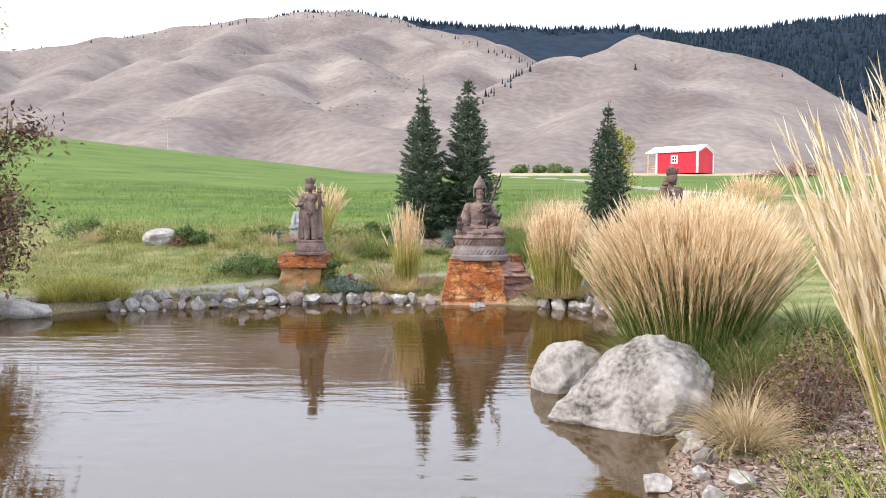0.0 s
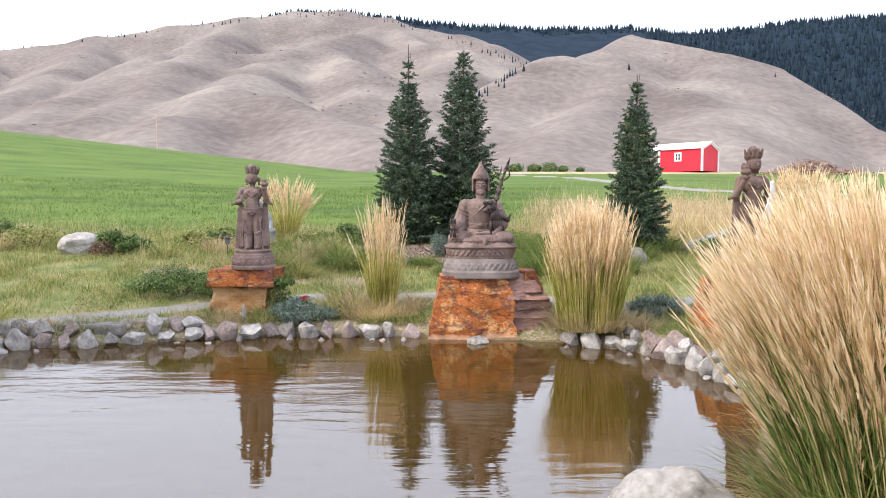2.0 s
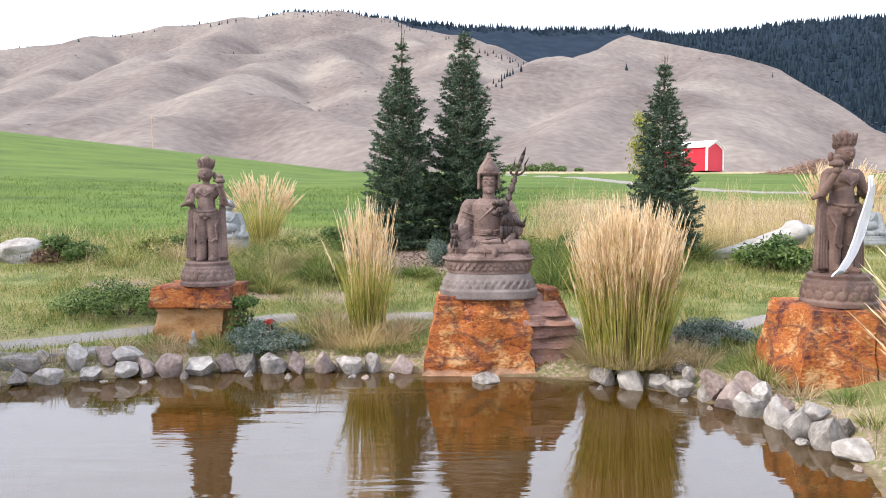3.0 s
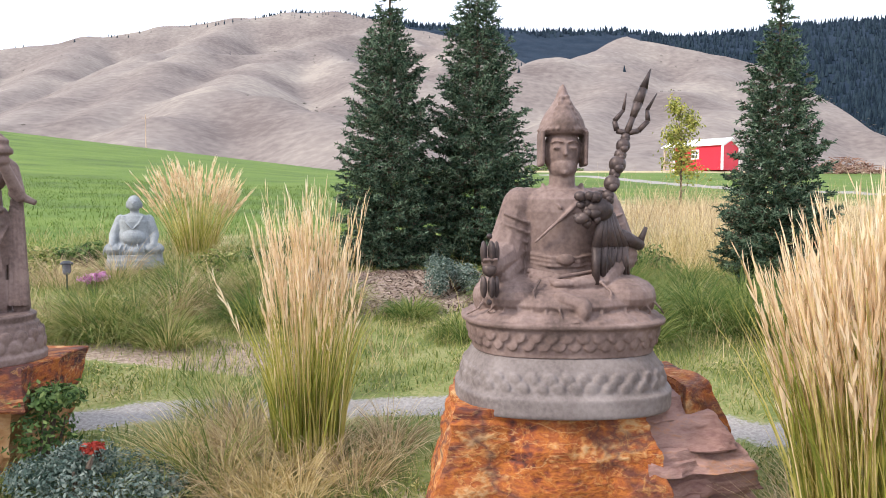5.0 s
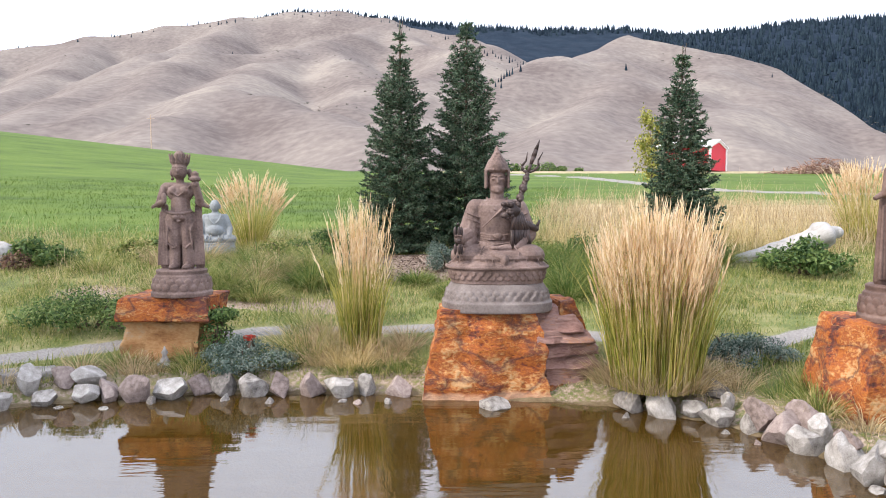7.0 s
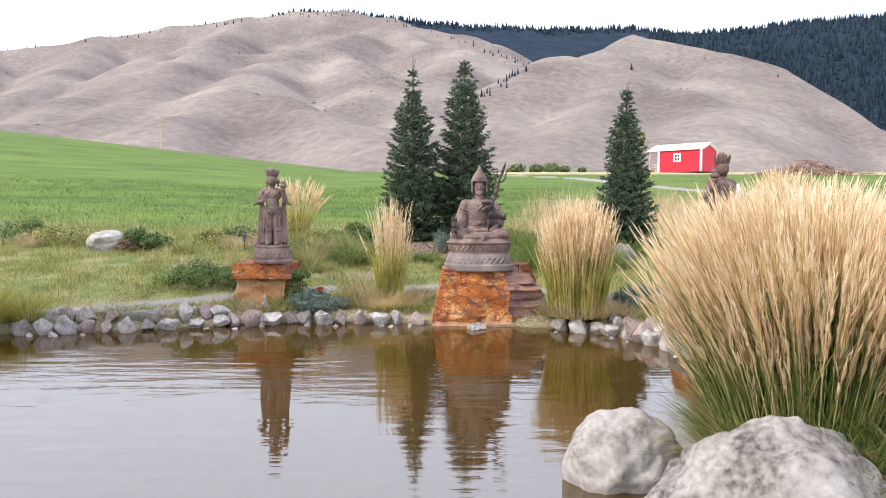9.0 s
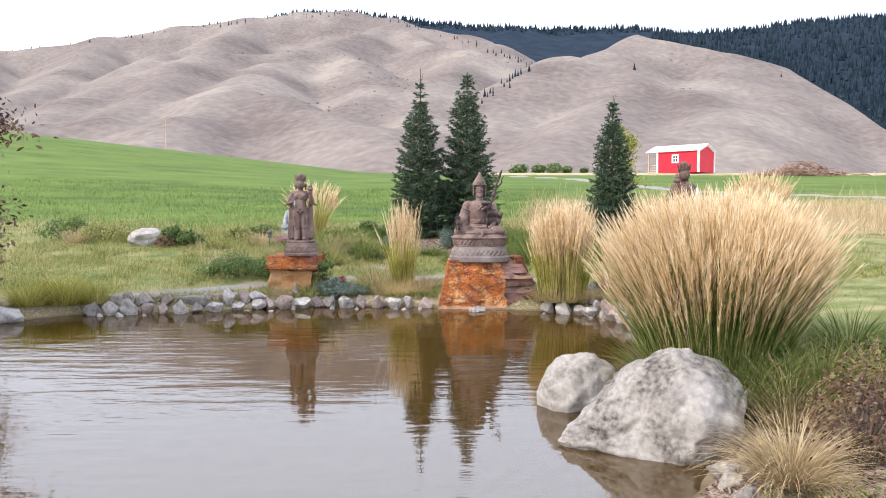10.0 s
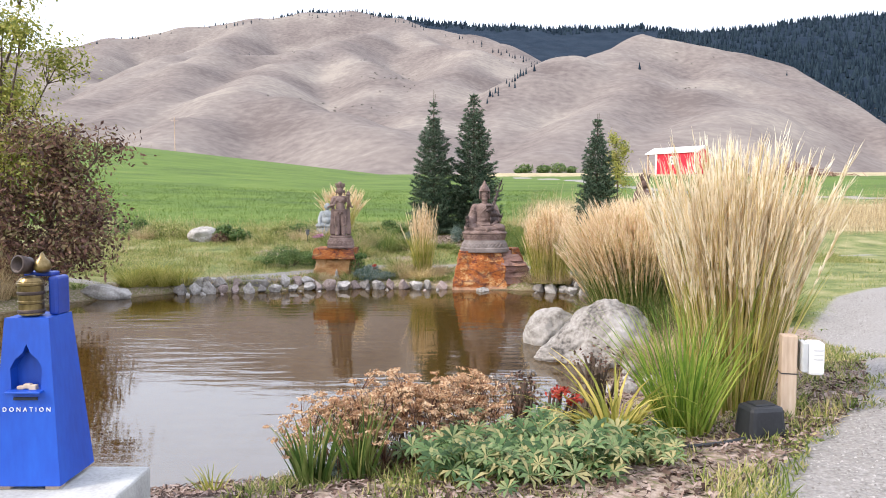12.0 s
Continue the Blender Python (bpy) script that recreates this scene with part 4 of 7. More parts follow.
def seated_statue():
    bm = bmesh.new()
    lathe(bm, [(0.392, 0.262), (0.392, 0.275), (0.405, 0.33), (0.422, 0.378), (0.440, 0.388), (0.440, 0.402), (0.425, 0.408), (0.36, 0.410)], seg=72, sy=0.84, square=0.55)
    scales(bm, lambda z: 0.392 + 0.26 * (z - 0.27), (0.352, 0.318), 42, 0.027, 0.026, 0.006, 0.84, 0.55)
    # crossed legs under the robe
    ball(bm, (0, -0.05, 0.47), (0.37, 0.28, 0.085))
    for s in (-1, 1):
        ball(bm, (0.235 * s, -0.06, 0.495), (0.160, 0.215, 0.092))
        limb(bm, (0.315 * s, -0.10, 0.485), (0.03 * s, -0.265, 0.46), 0.082, 0.058)
        for k in range(7):
            a0, a1 = 0.07 + 0.045 * k, 0.05 + 0.062 * k
            y0, y1 = -0.325 + 0.020 * k, -0.345 + 0.020 * k + 0.0028 * k * k
            fold(bm, [(s * a0, y0 + 0.03, 0.50), (s * (a0 + a1) / 2, y0 - 0.004, 0.45), (s * a1, y1, 0.415)], 0.0065)
        for k in range(5):
            fold(bm, [(s * (0.12 + 0.06 * k), -0.20 + 0.022 * k, 0.572 - 0.012 * k), (s * (0.16 + 0.05 * k), -0.262 + 0.03 * k, 0.525 - 0.010 * k), (s * (0.15 + 0.055 * k), -0.30 + 0.035 * k, 0.47)], 0.007)
    lathe(bm, [(0.395, 0.405), (0.412, 0.414), (0.40, 0.426), (0.33, 0.46)], (0, -0.01, 0), 96, 1, 0.84, 24, 0.022, 0.4)
    ball(bm, (0.035, -0.315, 0.455), (0.034, 0.045, 0.055))
    limb(bm, (-0.05, -0.28, 0.50), (0.03, -0.315, 0.475), 0.034, 0.034)
    # torso, neck and shoulders
    lathe(bm, [(0.24, 0.5), (0.20, 0.58), (0.178, 0.66), (0.182, 0.76), (0.198, 0.85), (0.190, 0.905), (0.135, 0.945), (0.07, 0.965)], (0, 0.02, 0), 36, 1, 0.66)
    limb(bm, (-0.15, 0.02, 0.895), (0.15, 0.02, 0.895), 0.064, 0.064)
    limb(bm, (0, 0.0, 0.93), (0, -0.005, 1.03), 0.060, 0.056)
    fold(bm, [(-0.085, 0.0, 0.97), (-0.075, -0.075, 0.92), (-0.02, -0.118, 0.865)], 0.010)
    fold(bm, [(0.085, 0.0, 0.97), (0.08, -0.075, 0.92), (0.02, -0.118, 0.86), (-0.07, -0.125, 0.78), (-0.13, -0.10, 0.72)], 0.012)
    for k in range(3):
        fold(bm, [(-0.145, -0.05, 0.668 - 0.018 * k), (-0.06, -0.108, 0.655 - 0.018 * k), (0.06, -0.108, 0.655 - 0.018 * k), (0.145, -0.05, 0.668 - 0.018 * k)], 0.010)
    ball(bm, (0.0, -0.12, 0.648), (0.038, 0.018, 0.026), 10)
    for k in range(4):
        fold(bm, [(-0.16, -0.10 - 0.02 * k, 0.60 - 0.022 * k), (-0.03, -0.165 - 0.028 * k, 0.578 - 0.018 * k), (0.14, -0.10 - 0.02 * k, 0.60 - 0.022 * k)], 0.013)
    # arms in wide sleeves, one hand out over the knee, one in the lap
    for s in (-1, 1):
        ball(bm, (0.185 * s, 0.02, 0.875), (0.074, 0.082, 0.085))
        limb(bm, (0.19 * s, 0.02, 0.875), (0.250 * s, -0.02, 0.665), 0.074, 0.086)
        for k in range(6):
            c = Vector((s * (0.20 + 0.011 * k), 0.0, 0.84 - 0.04 * k))
            r = 0.078 + 0.002 * k
            fold(bm, [c + Vector((r * math.sin(a) * s, -r * math.cos(a), 0.03 * math.sin(a) - 0.02)) for a in (-0.9, -0.3, 0.3, 0.9)], 0.008)
    limb(bm, (-0.252, -0.02, 0.655), (-0.315, -0.20, 0.635), 0.082, 0.050)
    limb(bm, (-0.235, -0.04, 0.61), (-0.275, -0.17, 0.575), 0.070, 0.040)
    limb(bm, (-0.315, -0.20, 0.635), (-0.335, -0.26, 0.64), 0.032, 0.028)
    ball(bm, (-0.338, -0.275, 0.645), (0.034, 0.036, 0.026))
    for k in range(4):
        limb(bm, (-0.362 + 0.016 * k, -0.285, 0.645), (-0.362 + 0.016 * k, -0.322, 0.665), 0.009, 0.007, 6)
    for k in range(5):
        fold(bm, [(-0.205 - 0.022 * k, -0.055 - 0.032 * k, 0.715 - 0.012 * k), (-0.215 - 0.020 * k, -0.10 - 0.032 * k, 0.66 - 0.006 * k), (-0.225 - 0.014 * k, -0.085 - 0.03 * k, 0.585)], 0.009)
    limb(bm, (0.250, -0.02, 0.655), (0.15, -0.17, 0.565), 0.080, 0.042)
    limb(bm, (0.15, -0.17, 0.565), (0.02, -0.215, 0.553), 0.036, 0.028)
    ball(bm, (-0.025, -0.215, 0.555), (0.055, 0.036, 0.020))
    # head
    ball(bm, (0, 0.005, 1.115), (0.084, 0.092, 0.108))
    ball(bm, (0, -0.020, 1.045), (0.064, 0.068, 0.054))
    ball(bm, (0, -0.074, 1.022), (0.020, 0.014, 0.014), 8)
    limb(bm, (0, -0.082, 1.140), (0, -0.092, 1.092), 0.006, 0.010, 8)
    ball(bm, (0, -0.076, 1.056), (0.024, 0.009, 0.008), 10)
    for q in (-1, 1):
        fold(bm, [(0.012 * q, -0.088, 1.147), (0.036 * q, -0.081, 1.155), (0.062 * q, -0.062, 1.146)], 0.005)
        ball(bm, (0.036 * q, -0.078, 1.124), (0.020, 0.010, 0.007), 10)
        # hat flaps over the ears
        box(bm, 0.094 * q, 0.0, 1.125, 0.020, 0.12, 0.155, bevel=0.008)
        limb(bm, (0.094 * q, -0.055, 1.055), (0.094 * q, -0.060, 1.20), 0.010, 0.010, 8)
    # cap, pointed front plate with carved scrolls, knob
    lathe(bm, [(0.098, 1.185), (0.103, 1.195), (0.102, 1.215), (0.094, 1.245), (0.076, 1.28), (0.050, 1.315), (0.030, 1.35), (0.012, 1.40)], (0, 0.01, 0), 32, 1, 1.02)
    for k in range(14):
        a = math.pi * (1.05 + 0.9 * k / 13)
        ball(bm, (0.104 * math.cos(a), 0.01 + 0.106 * math.sin(a), 1.204), 0.0105, 8)
    for z, w in ((1.222, 0.070), (1.246, 0.064), (1.27, 0.054), (1.294, 0.044), (1.318, 0.034), (1.342, 0.022)):
        n = max(2, int(w / 0.013))
        for i in range(n):
            t = (i + 0.5) / n * 2 - 1
            ball(bm, (w * t, -0.088 + 0.04 * t * t + 0.9 * (z - 1.225) * 0.35, z), (0.014, 0.014, 0.014), 8)
    limb(bm, (0, -0.060, 1.23), (0, -0.015, 1.34), 0.052, 0.024, 12)
    limb(bm, (0, -0.012, 1.34), (0, 0.0, 1.405), 0.022, 0.006, 8)
    ob = carved("statue", bm, M_STATUE, 0.0045, 2)
    return tagged(ob, "seated robed statue of reddish-brown stone wearing a tall hat", "statue")


seated_statue().matrix_basis = at(0.600, 11.85, 0.675)
M_BRONZE = mat("dark_bronze", [(0.022, 0.016, 0.015), (0.06, 0.043, 0.04), (0.11, 0.08, 0.07)], 9.0, 0.5, 0.4, 60, metal=0.35, depth=0.006)


def trident():
    t = thing("trident_staff", 0.605, 11.85, 0.62, "dark bronze trident staff with ribbons leaning on the seated statue's arm", "staff")
    a, b = Vector((0.03, -0.24, 0.58)), Vector((0.238, -0.15, 1.235))
    bm = bmesh.new()
    limb(bm, a.lerp(b, 0.5), b, 0.012, 0.012)
    part("shaft", bm, M_BRONZE, t, smooth=True)
    for k, r in ((0.60, 0.026), (0.68, 0.034), (0.745, 0.024), (0.80, 0.036), (0.86, 0.026), (0.92, 0.030), (0.97, 0.020)):
        bm = bmesh.new()
        ball(bm, a.lerp(b, k), (r, r, r * 1.05))
        ball(bm, a.lerp(b, k) + Vector((0, -r * 0.6, -r * 0.5)), r * 0.6, 10)
        part("bead", bm, M_BRONZE, t, smooth=True)
    for s in (-1, 0, 1):
        bm = bmesh.new()
        pts = [(0, 1.235), (0.045 * s, 1.245), (0.070 * s, 1.285), (0.050 * s, 1.33), (0.064 * s, 1.40)] if s else [(0, 1.235), (0.0, 1.30), (0.0, 1.36), (0.0, 1.42), (0.0, 1.50)]
        rad = [0.012, 0.012, 0.011, 0.008, 0.003] if s else [0.014, 0.013, 0.021, 0.018, 0.003]
        for (p, q), (r0, r1) in zip(zip(pts, pts[1:]), zip(rad, rad[1:])):
            limb(bm, (0.238 + p[0] + 0.36 * (p[1] - 1.235), -0.15, p[1]), (0.238 + q[0] + 0.36 * (q[1] - 1.235), -0.15, q[1]), r0, max(r1, 0.003))
        part("prong", bm, M_BRONZE, t, smooth=True)
    bm = bmesh.new()
    r = random.Random(4)
    knot = Vector((0.115, -0.20, 0.915))
    ball(bm, knot, (0.06, 0.035, 0.05))
    for _ in range(26):
        c = knot + Vector((r.uniform(-0.085, 0.05), r.uniform(-0.035, 0.03), r.uniform(-0.06, 0.06)))
        ball(bm, c, (r.uniform(0.016, 0.03), 0.02, r.uniform(0.016, 0.03)), 8)
    part("tassel", bm, M_BRONZE, t, "knotted bronze tassel", smooth=True)
    for k in range(9):
        x = 0.105 + 0.018 * k
        bm = bmesh.new()
        mid = (x + 0.012 * math.sin(2.1 * k), -0.205 + 0.012 * k, 0.76)
        limb(bm, (0.125 + 0.008 * k, -0.195 + 0.010 * k, 0.90), mid, 0.014, 0.021, 8)
        limb(bm, mid, (x + 0.016 * math.sin(k), -0.205 + 0.014 * k, 0.605 + 0.022 * abs(math.sin(1.7 * k))), 0.021, 0.015, 8)
        part("ribbon", bm, M_BRONZE, t, "dark hanging ribbon", smooth=True)
    bm = bmesh.new()
    limb(bm, (0.24, -0.10, 0.80), (0.32, -0.07, 0.765), 0.032, 0.026)
    limb(bm, (0.32, -0.07, 0.765), (0.35, -0.07, 0.84), 0.018, 0.008)
    part("finial", bm, M_BRONZE, t, "curled bronze finial", smooth=True)
    v = thing("ritual_vajra", 0.26, 11.565, 1.295, "dark bronze ritual sceptre in the statue's hand", "sceptre")
    bm = bmesh.new()
    for z in (-0.07, 0.07):
        for i in range(5):
            q = 2 * math.pi * i / 5
            ball(bm, (0.028 * math.cos(q), 0.028 * math.sin(q), z), (0.014, 0.014, 0.045), 8)
        ball(bm, (0, 0, z * 1.9), 0.012, 8)
    ball(bm, (0, 0, 0), 0.03)
    part("sceptre", bm, M_BRONZE, v, smooth=True)


trident()


def pale_statue(x, y, z, s, rz, label):
    bm = bmesh.new()
    for i, (w, h0, h1) in enumerate([(0.30, 0, 0.05), (0.285, 0.055, 0.10), (0.275, 0.105, 0.15)]):
        lathe(bm, [(w, h0), (w, h1)], seg=40, sy=0.75)
    for q in (-1, 1):
        ball(bm, (0.17 * q, -0.04, 0.21), (0.13, 0.14, 0.075))
        limb(bm, (0.2 * q, -0.08, 0.2), (0.0, -0.16, 0.19), 0.06, 0.045)
        limb(bm, (0.14 * q, 0.02, 0.52), (0.2 * q, -0.02, 0.36), 0.055, 0.05)
        limb(bm, (0.2 * q, -0.02, 0.36), (0.2 * q, -0.13, 0.25), 0.05, 0.035)
        ball(bm, (0.072 * q, 0.01, 0.675), (0.012, 0.02, 0.04), 8)
    lathe(bm, [(0.2, 0.2), (0.185, 0.3), (0.16, 0.42), (0.165, 0.5), (0.13, 0.56), (0.05, 0.59)], (0, 0.02, 0), 28, 1, 0.75)
    ball(bm, (0, -0.06, 0.33), (0.13, 0.11, 0.09))
    limb(bm, (0, 0.02, 0.57), (0, 0.01, 0.64), 0.045, 0.045)
    ball(bm, (0, 0.0, 0.69), (0.07, 0.075, 0.088))
    ball(bm, (0, -0.073, 0.685), (0.01, 0.012, 0.018), 8)
    ball(bm, (0, -0.062, 0.648), (0.022, 0.012, 0.006), 8)
    for q in (-1, 1):
        fold(bm, [(0.012 * q, -0.072, 0.712), (0.045 * q, -0.058, 0.710)], 0.006)
        fold(bm, [(0.10 * q, -0.06, 0.56), (0.06 * q, -0.10, 0.48), (0.0, -0.125, 0.42)], 0.010)
        for k in range(5):
            fold(bm, [(q * (0.05 + 0.05 * k), -0.16 + 0.012 * k, 0.27), (q * (0.07 + 0.052 * k), -0.205 + 0.018 * k, 0.21), (q * (0.06 + 0.058 * k), -0.20 + 0.02 * k, 0.15)], 0.010)
    ob = carved("statue", bm, M_PALE, 0.0068, 1)
    ob.matrix_basis = at(x, y, z, rz, s=s)
    return tagged(ob, label, "statue")


pale_statue(-3.24, 16.7, 0.86, 1.04, 12, "pale grey seated statue on a stepped base in the grass")
pale_statue(7.75, 17.6, 0.88, 1.0, -20, "pale grey seated statue beside tall dry grass")

bm = bmesh.new()
lathe(bm, [(0.035, 0), (0.045, 0.01), (0.042, 0.04), (0.05, 0.05), (0.03, 0.08), (0.018, 0.11), (0.03, 0.135), (0.012, 0.165), (0.004, 0.19)], seg=20)
ball(bm, (-0.03, -0.03, 0.03), (0.03, 0.03, 0.02))
ball(bm, (0.03, -0.03, 0.03), (0.03, 0.03, 0.02))
ob = part("figurine", bm, M_STONE, smooth=True)
ob.matrix_basis = at(-2.30, 12.02, gz(-2.30, 12.02) + 0.01)
tagged(ob, "small white stupa figurine below the sandstone pedestal", "figurine")


# ---- conifers ----
def spruce(x, y, z, h, r, seed, label, thin=0.0):
    rng = np.random.default_rng(seed)
    t = thing("spruce_tree", x, y, z, label, "tree", "spruces behind the pond")
    bm = bmesh.new()
    limb(bm, (0, 0, -0.1), (0, 0, h * (0.98 + 0.08 * thin)), 0.05 * h / 3.5, 0.006, 8)
    if thin:
        limb(bm, (0.0, 0, h * 0.9), (0.05, 0, h * 1.03), 0.008, 0.004, 6)
    part("trunk", bm, M_BARK, t)
    P, D, L = [], [], []
    zz = 0.06
    while zz < h - 0.04:
        f = zz / h
        rad = r * min(1, 0.75 + f * 1.6) * (1 - f) ** 0.70 * (1.0 - thin * (f > 0.72) * 0.3)
        nb = int(5 + 11 * (1 - f) + 0.5)
        if f > 0.8:
            nb = max(4, nb - 1)
        ph = rng.random() * 6.28
        for i in range(nb):
            a = ph + 6.2832 * i / nb + rng.normal() * 0.12
            bl = rad * rng.uniform(0.66, 1.16)
            up = -0.15 + 0.9 * f ** 1.5 + rng.normal() * 0.08
            d0 = np.array([math.cos(a), math.sin(a), 0])
            k = max(2, int(bl / 0.065))
            for j in range(k):
                s = (j + 0.5) / k
                if s < 0.25 and f < 0.8:
                    continue
                p = d0 * bl * s + np.array([0, 0, zz + bl * (up * s + 0.22 * s * s)])
                w = 0.5 * (1 - s) * bl + 0.06
                for q in (-1, 1, 0):
                    sd = np.array([-d0[1], d0[0], 0]) * q
                    dd = d0 * (0.8 if q else 1.0) + sd * 0.8 + np.array([0, 0, rng.normal() * 0.2 + 0.08])
                    P.append(p + rng.normal(size=3) * 0.012)
                    D.append(dd / np.linalg.norm(dd))
                    L.append(min(0.19, w * rng.uniform(0.55, 0.9)) if q else 0.08)
        zz += (0.055 + 0.04 * rng.random()) * (1 + (0.5 + thin) * (f > 0.82))
    for i in range(6):
        P.append(np.array([0, 0, h - 0.05 * i - 0.1]))
        D.append(np.array([0, 0, 1.0]))
        L.append(0.13)
    P, D, L = np.array(P), np.array(D), np.array(L)
    n, K = len(P), 9
    s = (np.tile(np.arange(K), n) + 0.5) / K
    base = np.repeat(P, K, 0) + np.repeat(D, K, 0) * (s * np.repeat(L, K))[:, None]
    side = rng.normal(size=(n * K, 3))
    dr = np.repeat(D, K, 0) * 0.75 + side / np.linalg.norm(side, axis=1)[:, None] * 0.75 + np.array([0, 0, 0.15])
    dr /= np.linalg.norm(dr, axis=1)[:, None]
    wv = np.cross(dr, rng.normal(size=dr.shape))
    wv /= np.linalg.norm(wv, axis=1)[:, None]
    ln = rng.uniform(0.03, 0.05, n * K)[:, None]
    ww = 0.0085
    v = np.stack([base - wv * ww, base + wv * ww, base + dr * ln + wv * ww * 0.4, base + dr * ln - wv * ww * 0.4], 1).reshape(-1, 3)
    mesh_ob("crown", v, np.arange(len(v)).reshape(-1, 4), M_SPRUCE, t, "dense dark blue-green needles")
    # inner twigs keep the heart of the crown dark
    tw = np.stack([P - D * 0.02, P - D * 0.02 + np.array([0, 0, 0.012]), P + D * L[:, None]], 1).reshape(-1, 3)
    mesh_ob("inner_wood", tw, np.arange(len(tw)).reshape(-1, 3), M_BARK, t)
    return t


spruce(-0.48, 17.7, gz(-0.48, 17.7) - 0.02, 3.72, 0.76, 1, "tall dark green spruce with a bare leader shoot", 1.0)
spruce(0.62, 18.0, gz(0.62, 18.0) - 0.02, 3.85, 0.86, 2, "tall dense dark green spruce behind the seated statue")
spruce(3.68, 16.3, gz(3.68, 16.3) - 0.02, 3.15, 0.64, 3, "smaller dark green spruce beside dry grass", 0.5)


# ---- tall grasses ----
def reed_clump(x, y, z, rb, rt, h, n, label, seed, green=M_BLADE, nleaf=None, lean=(0, 0), plume=M_PLUME, group="clumps of feather reed grass", leaf_h=0.6, spike=18, dome=0.12, head=0.77, fat=1.0, sway=1.0, arch=1.0):
    rng = np.random.default_rng(seed)
    t = thing("reed_grass", x, y, z, label, "ornamental grass", group)
    # straight stalks that fan out, each with a feathery head
    ang = rng.random(n) * 2 * np.pi
    rr = np.sqrt(rng.random(n))
    base = np.stack([np.cos(ang) * rr * rb, np.sin(ang) * rr * rb, np.zeros(n)], 1)
    hh = h * (1 - dome * rr ** 2 - 0.18 * rr ** 2 * rng.random(n) - 0.26 * rng.random(n) ** 1.5)
    tilt = np.arctan(rr * (rt - rb) / h) * rng.uniform(0.6, 1.25, n) + rng.normal(size=n) * 0.06
    out = np.stack([np.cos(ang), np.sin(ang), np.zeros(n)], 1)
    d = out * np.sin(tilt)[:, None] + np.array([0, 0, 1.0]) * np.cos(tilt)[:, None] + np.array([lean[0], lean[1], 0]) + rng.normal(size=(n, 3)) * 0.02
    d /= np.linalg.norm(d, axis=1)[:, None]
    bend = out * (sway * (0.05 + 0.10 * rng.random(n)))[:, None] + np.array([lean[0], lean[1], 0]) * 0.6

    def on(s):
        return base + d * (hh * s)[:, None] + bend * (hh * s ** 3 * (1 + 0.6 * (rr > 0.8)))[:, None] * 0.8

    sd = rng.random(n) * np.pi
    side = np.stack([np.cos(sd), np.sin(sd), np.zeros(n)], 1) * 0.0026
    ts = np.linspace(0, 1, 5)
    v = np.stack([np.stack([on(s) - side, on(s) + side], 1) for s in ts], 1).reshape(-1, 3)
    q = np.array([[2 * i, 2 * i + 1, 2 * i + 3, 2 * i + 2] for i in range(4)])
    stalks = mesh_ob("stalks", v, (np.arange(n)[:, None, None] * 10 + q[None]).reshape(-1, 4), M_STALK, t)
    V = []
    for k in range(spike):
        s = head + (1 - head) * k / (spike - 1)
        p = on(s)
        dd = on(min(s + 0.02, 1.03)) - p
        dd /= np.linalg.norm(dd, axis=1)[:, None]
        dd = dd + rng.normal(size=(n, 3)) * 0.10
        w = np.cross(dd, rng.normal(size=(n, 3)))
        w /= np.linalg.norm(w, axis=1)[:, None]
        wide = 0.0058 * fat * (0.6 + 1.0 * math.sin(math.pi * min(1, k / (spike - 1) + 0.15)))
        ln = 0.10 * rng.uniform(0.7, 1.2, n)[:, None]
        V.append(np.stack([p, p + dd * ln * 0.5 + w * wide, p + dd * ln, p + dd * ln * 0.5 - w * wide], 1))
    v = np.concatenate(V).reshape(-1, 3)
    mesh_ob("plumes", v, np.arange(len(v)).reshape(-1, 4), plume, stalks, "feathery straw-coloured seed heads")
    # arching leaves round the foot
    m = nleaf or n
    ang = rng.random(m) * 2 * np.pi
    rr = np.sqrt(rng.random(m))
    base = np.stack([np.cos(ang) * rr * rb, np.sin(ang) * rr * rb, np.zeros(m)], 1)
    v, f = strips(base, ang + rng.normal(size=m) * 0.5, np.arctan(rr * (rt - rb) / h) * 0.8 + rng.normal(size=m) * 0.08, h * leaf_h * rng.uniform(0.6, 1.3, m), np.full(m, 0.011), arch * rng.uniform(0.1, 0.8, m) * (0.3 + rr), 5, twist=rng.random(m) * 6.28)
    mesh_ob("leaf_blades", v, f, green, t, "green arching leaf blades")
    # dead thatch at the foot
    m2 = m // 3
    ang = rng.random(m2) * 2 * np.pi
    base = np.stack([np.cos(ang) * rb * 0.9, np.sin(ang) * rb * 0.9, np.zeros(m2)], 1)
    v, f = strips(base, ang + rng.normal(size=m2) * 0.4, rng.uniform(0.4, 1.2, m2), h * 0.28 * rng.uniform(0.5, 1.3, m2), np.full(m2, 0.007), rng.uniform(0.2, 1.0, m2), 3)
    mesh_ob("thatch", v, f, M_DRYBLADE, t, "dry straw thatch")
    return t


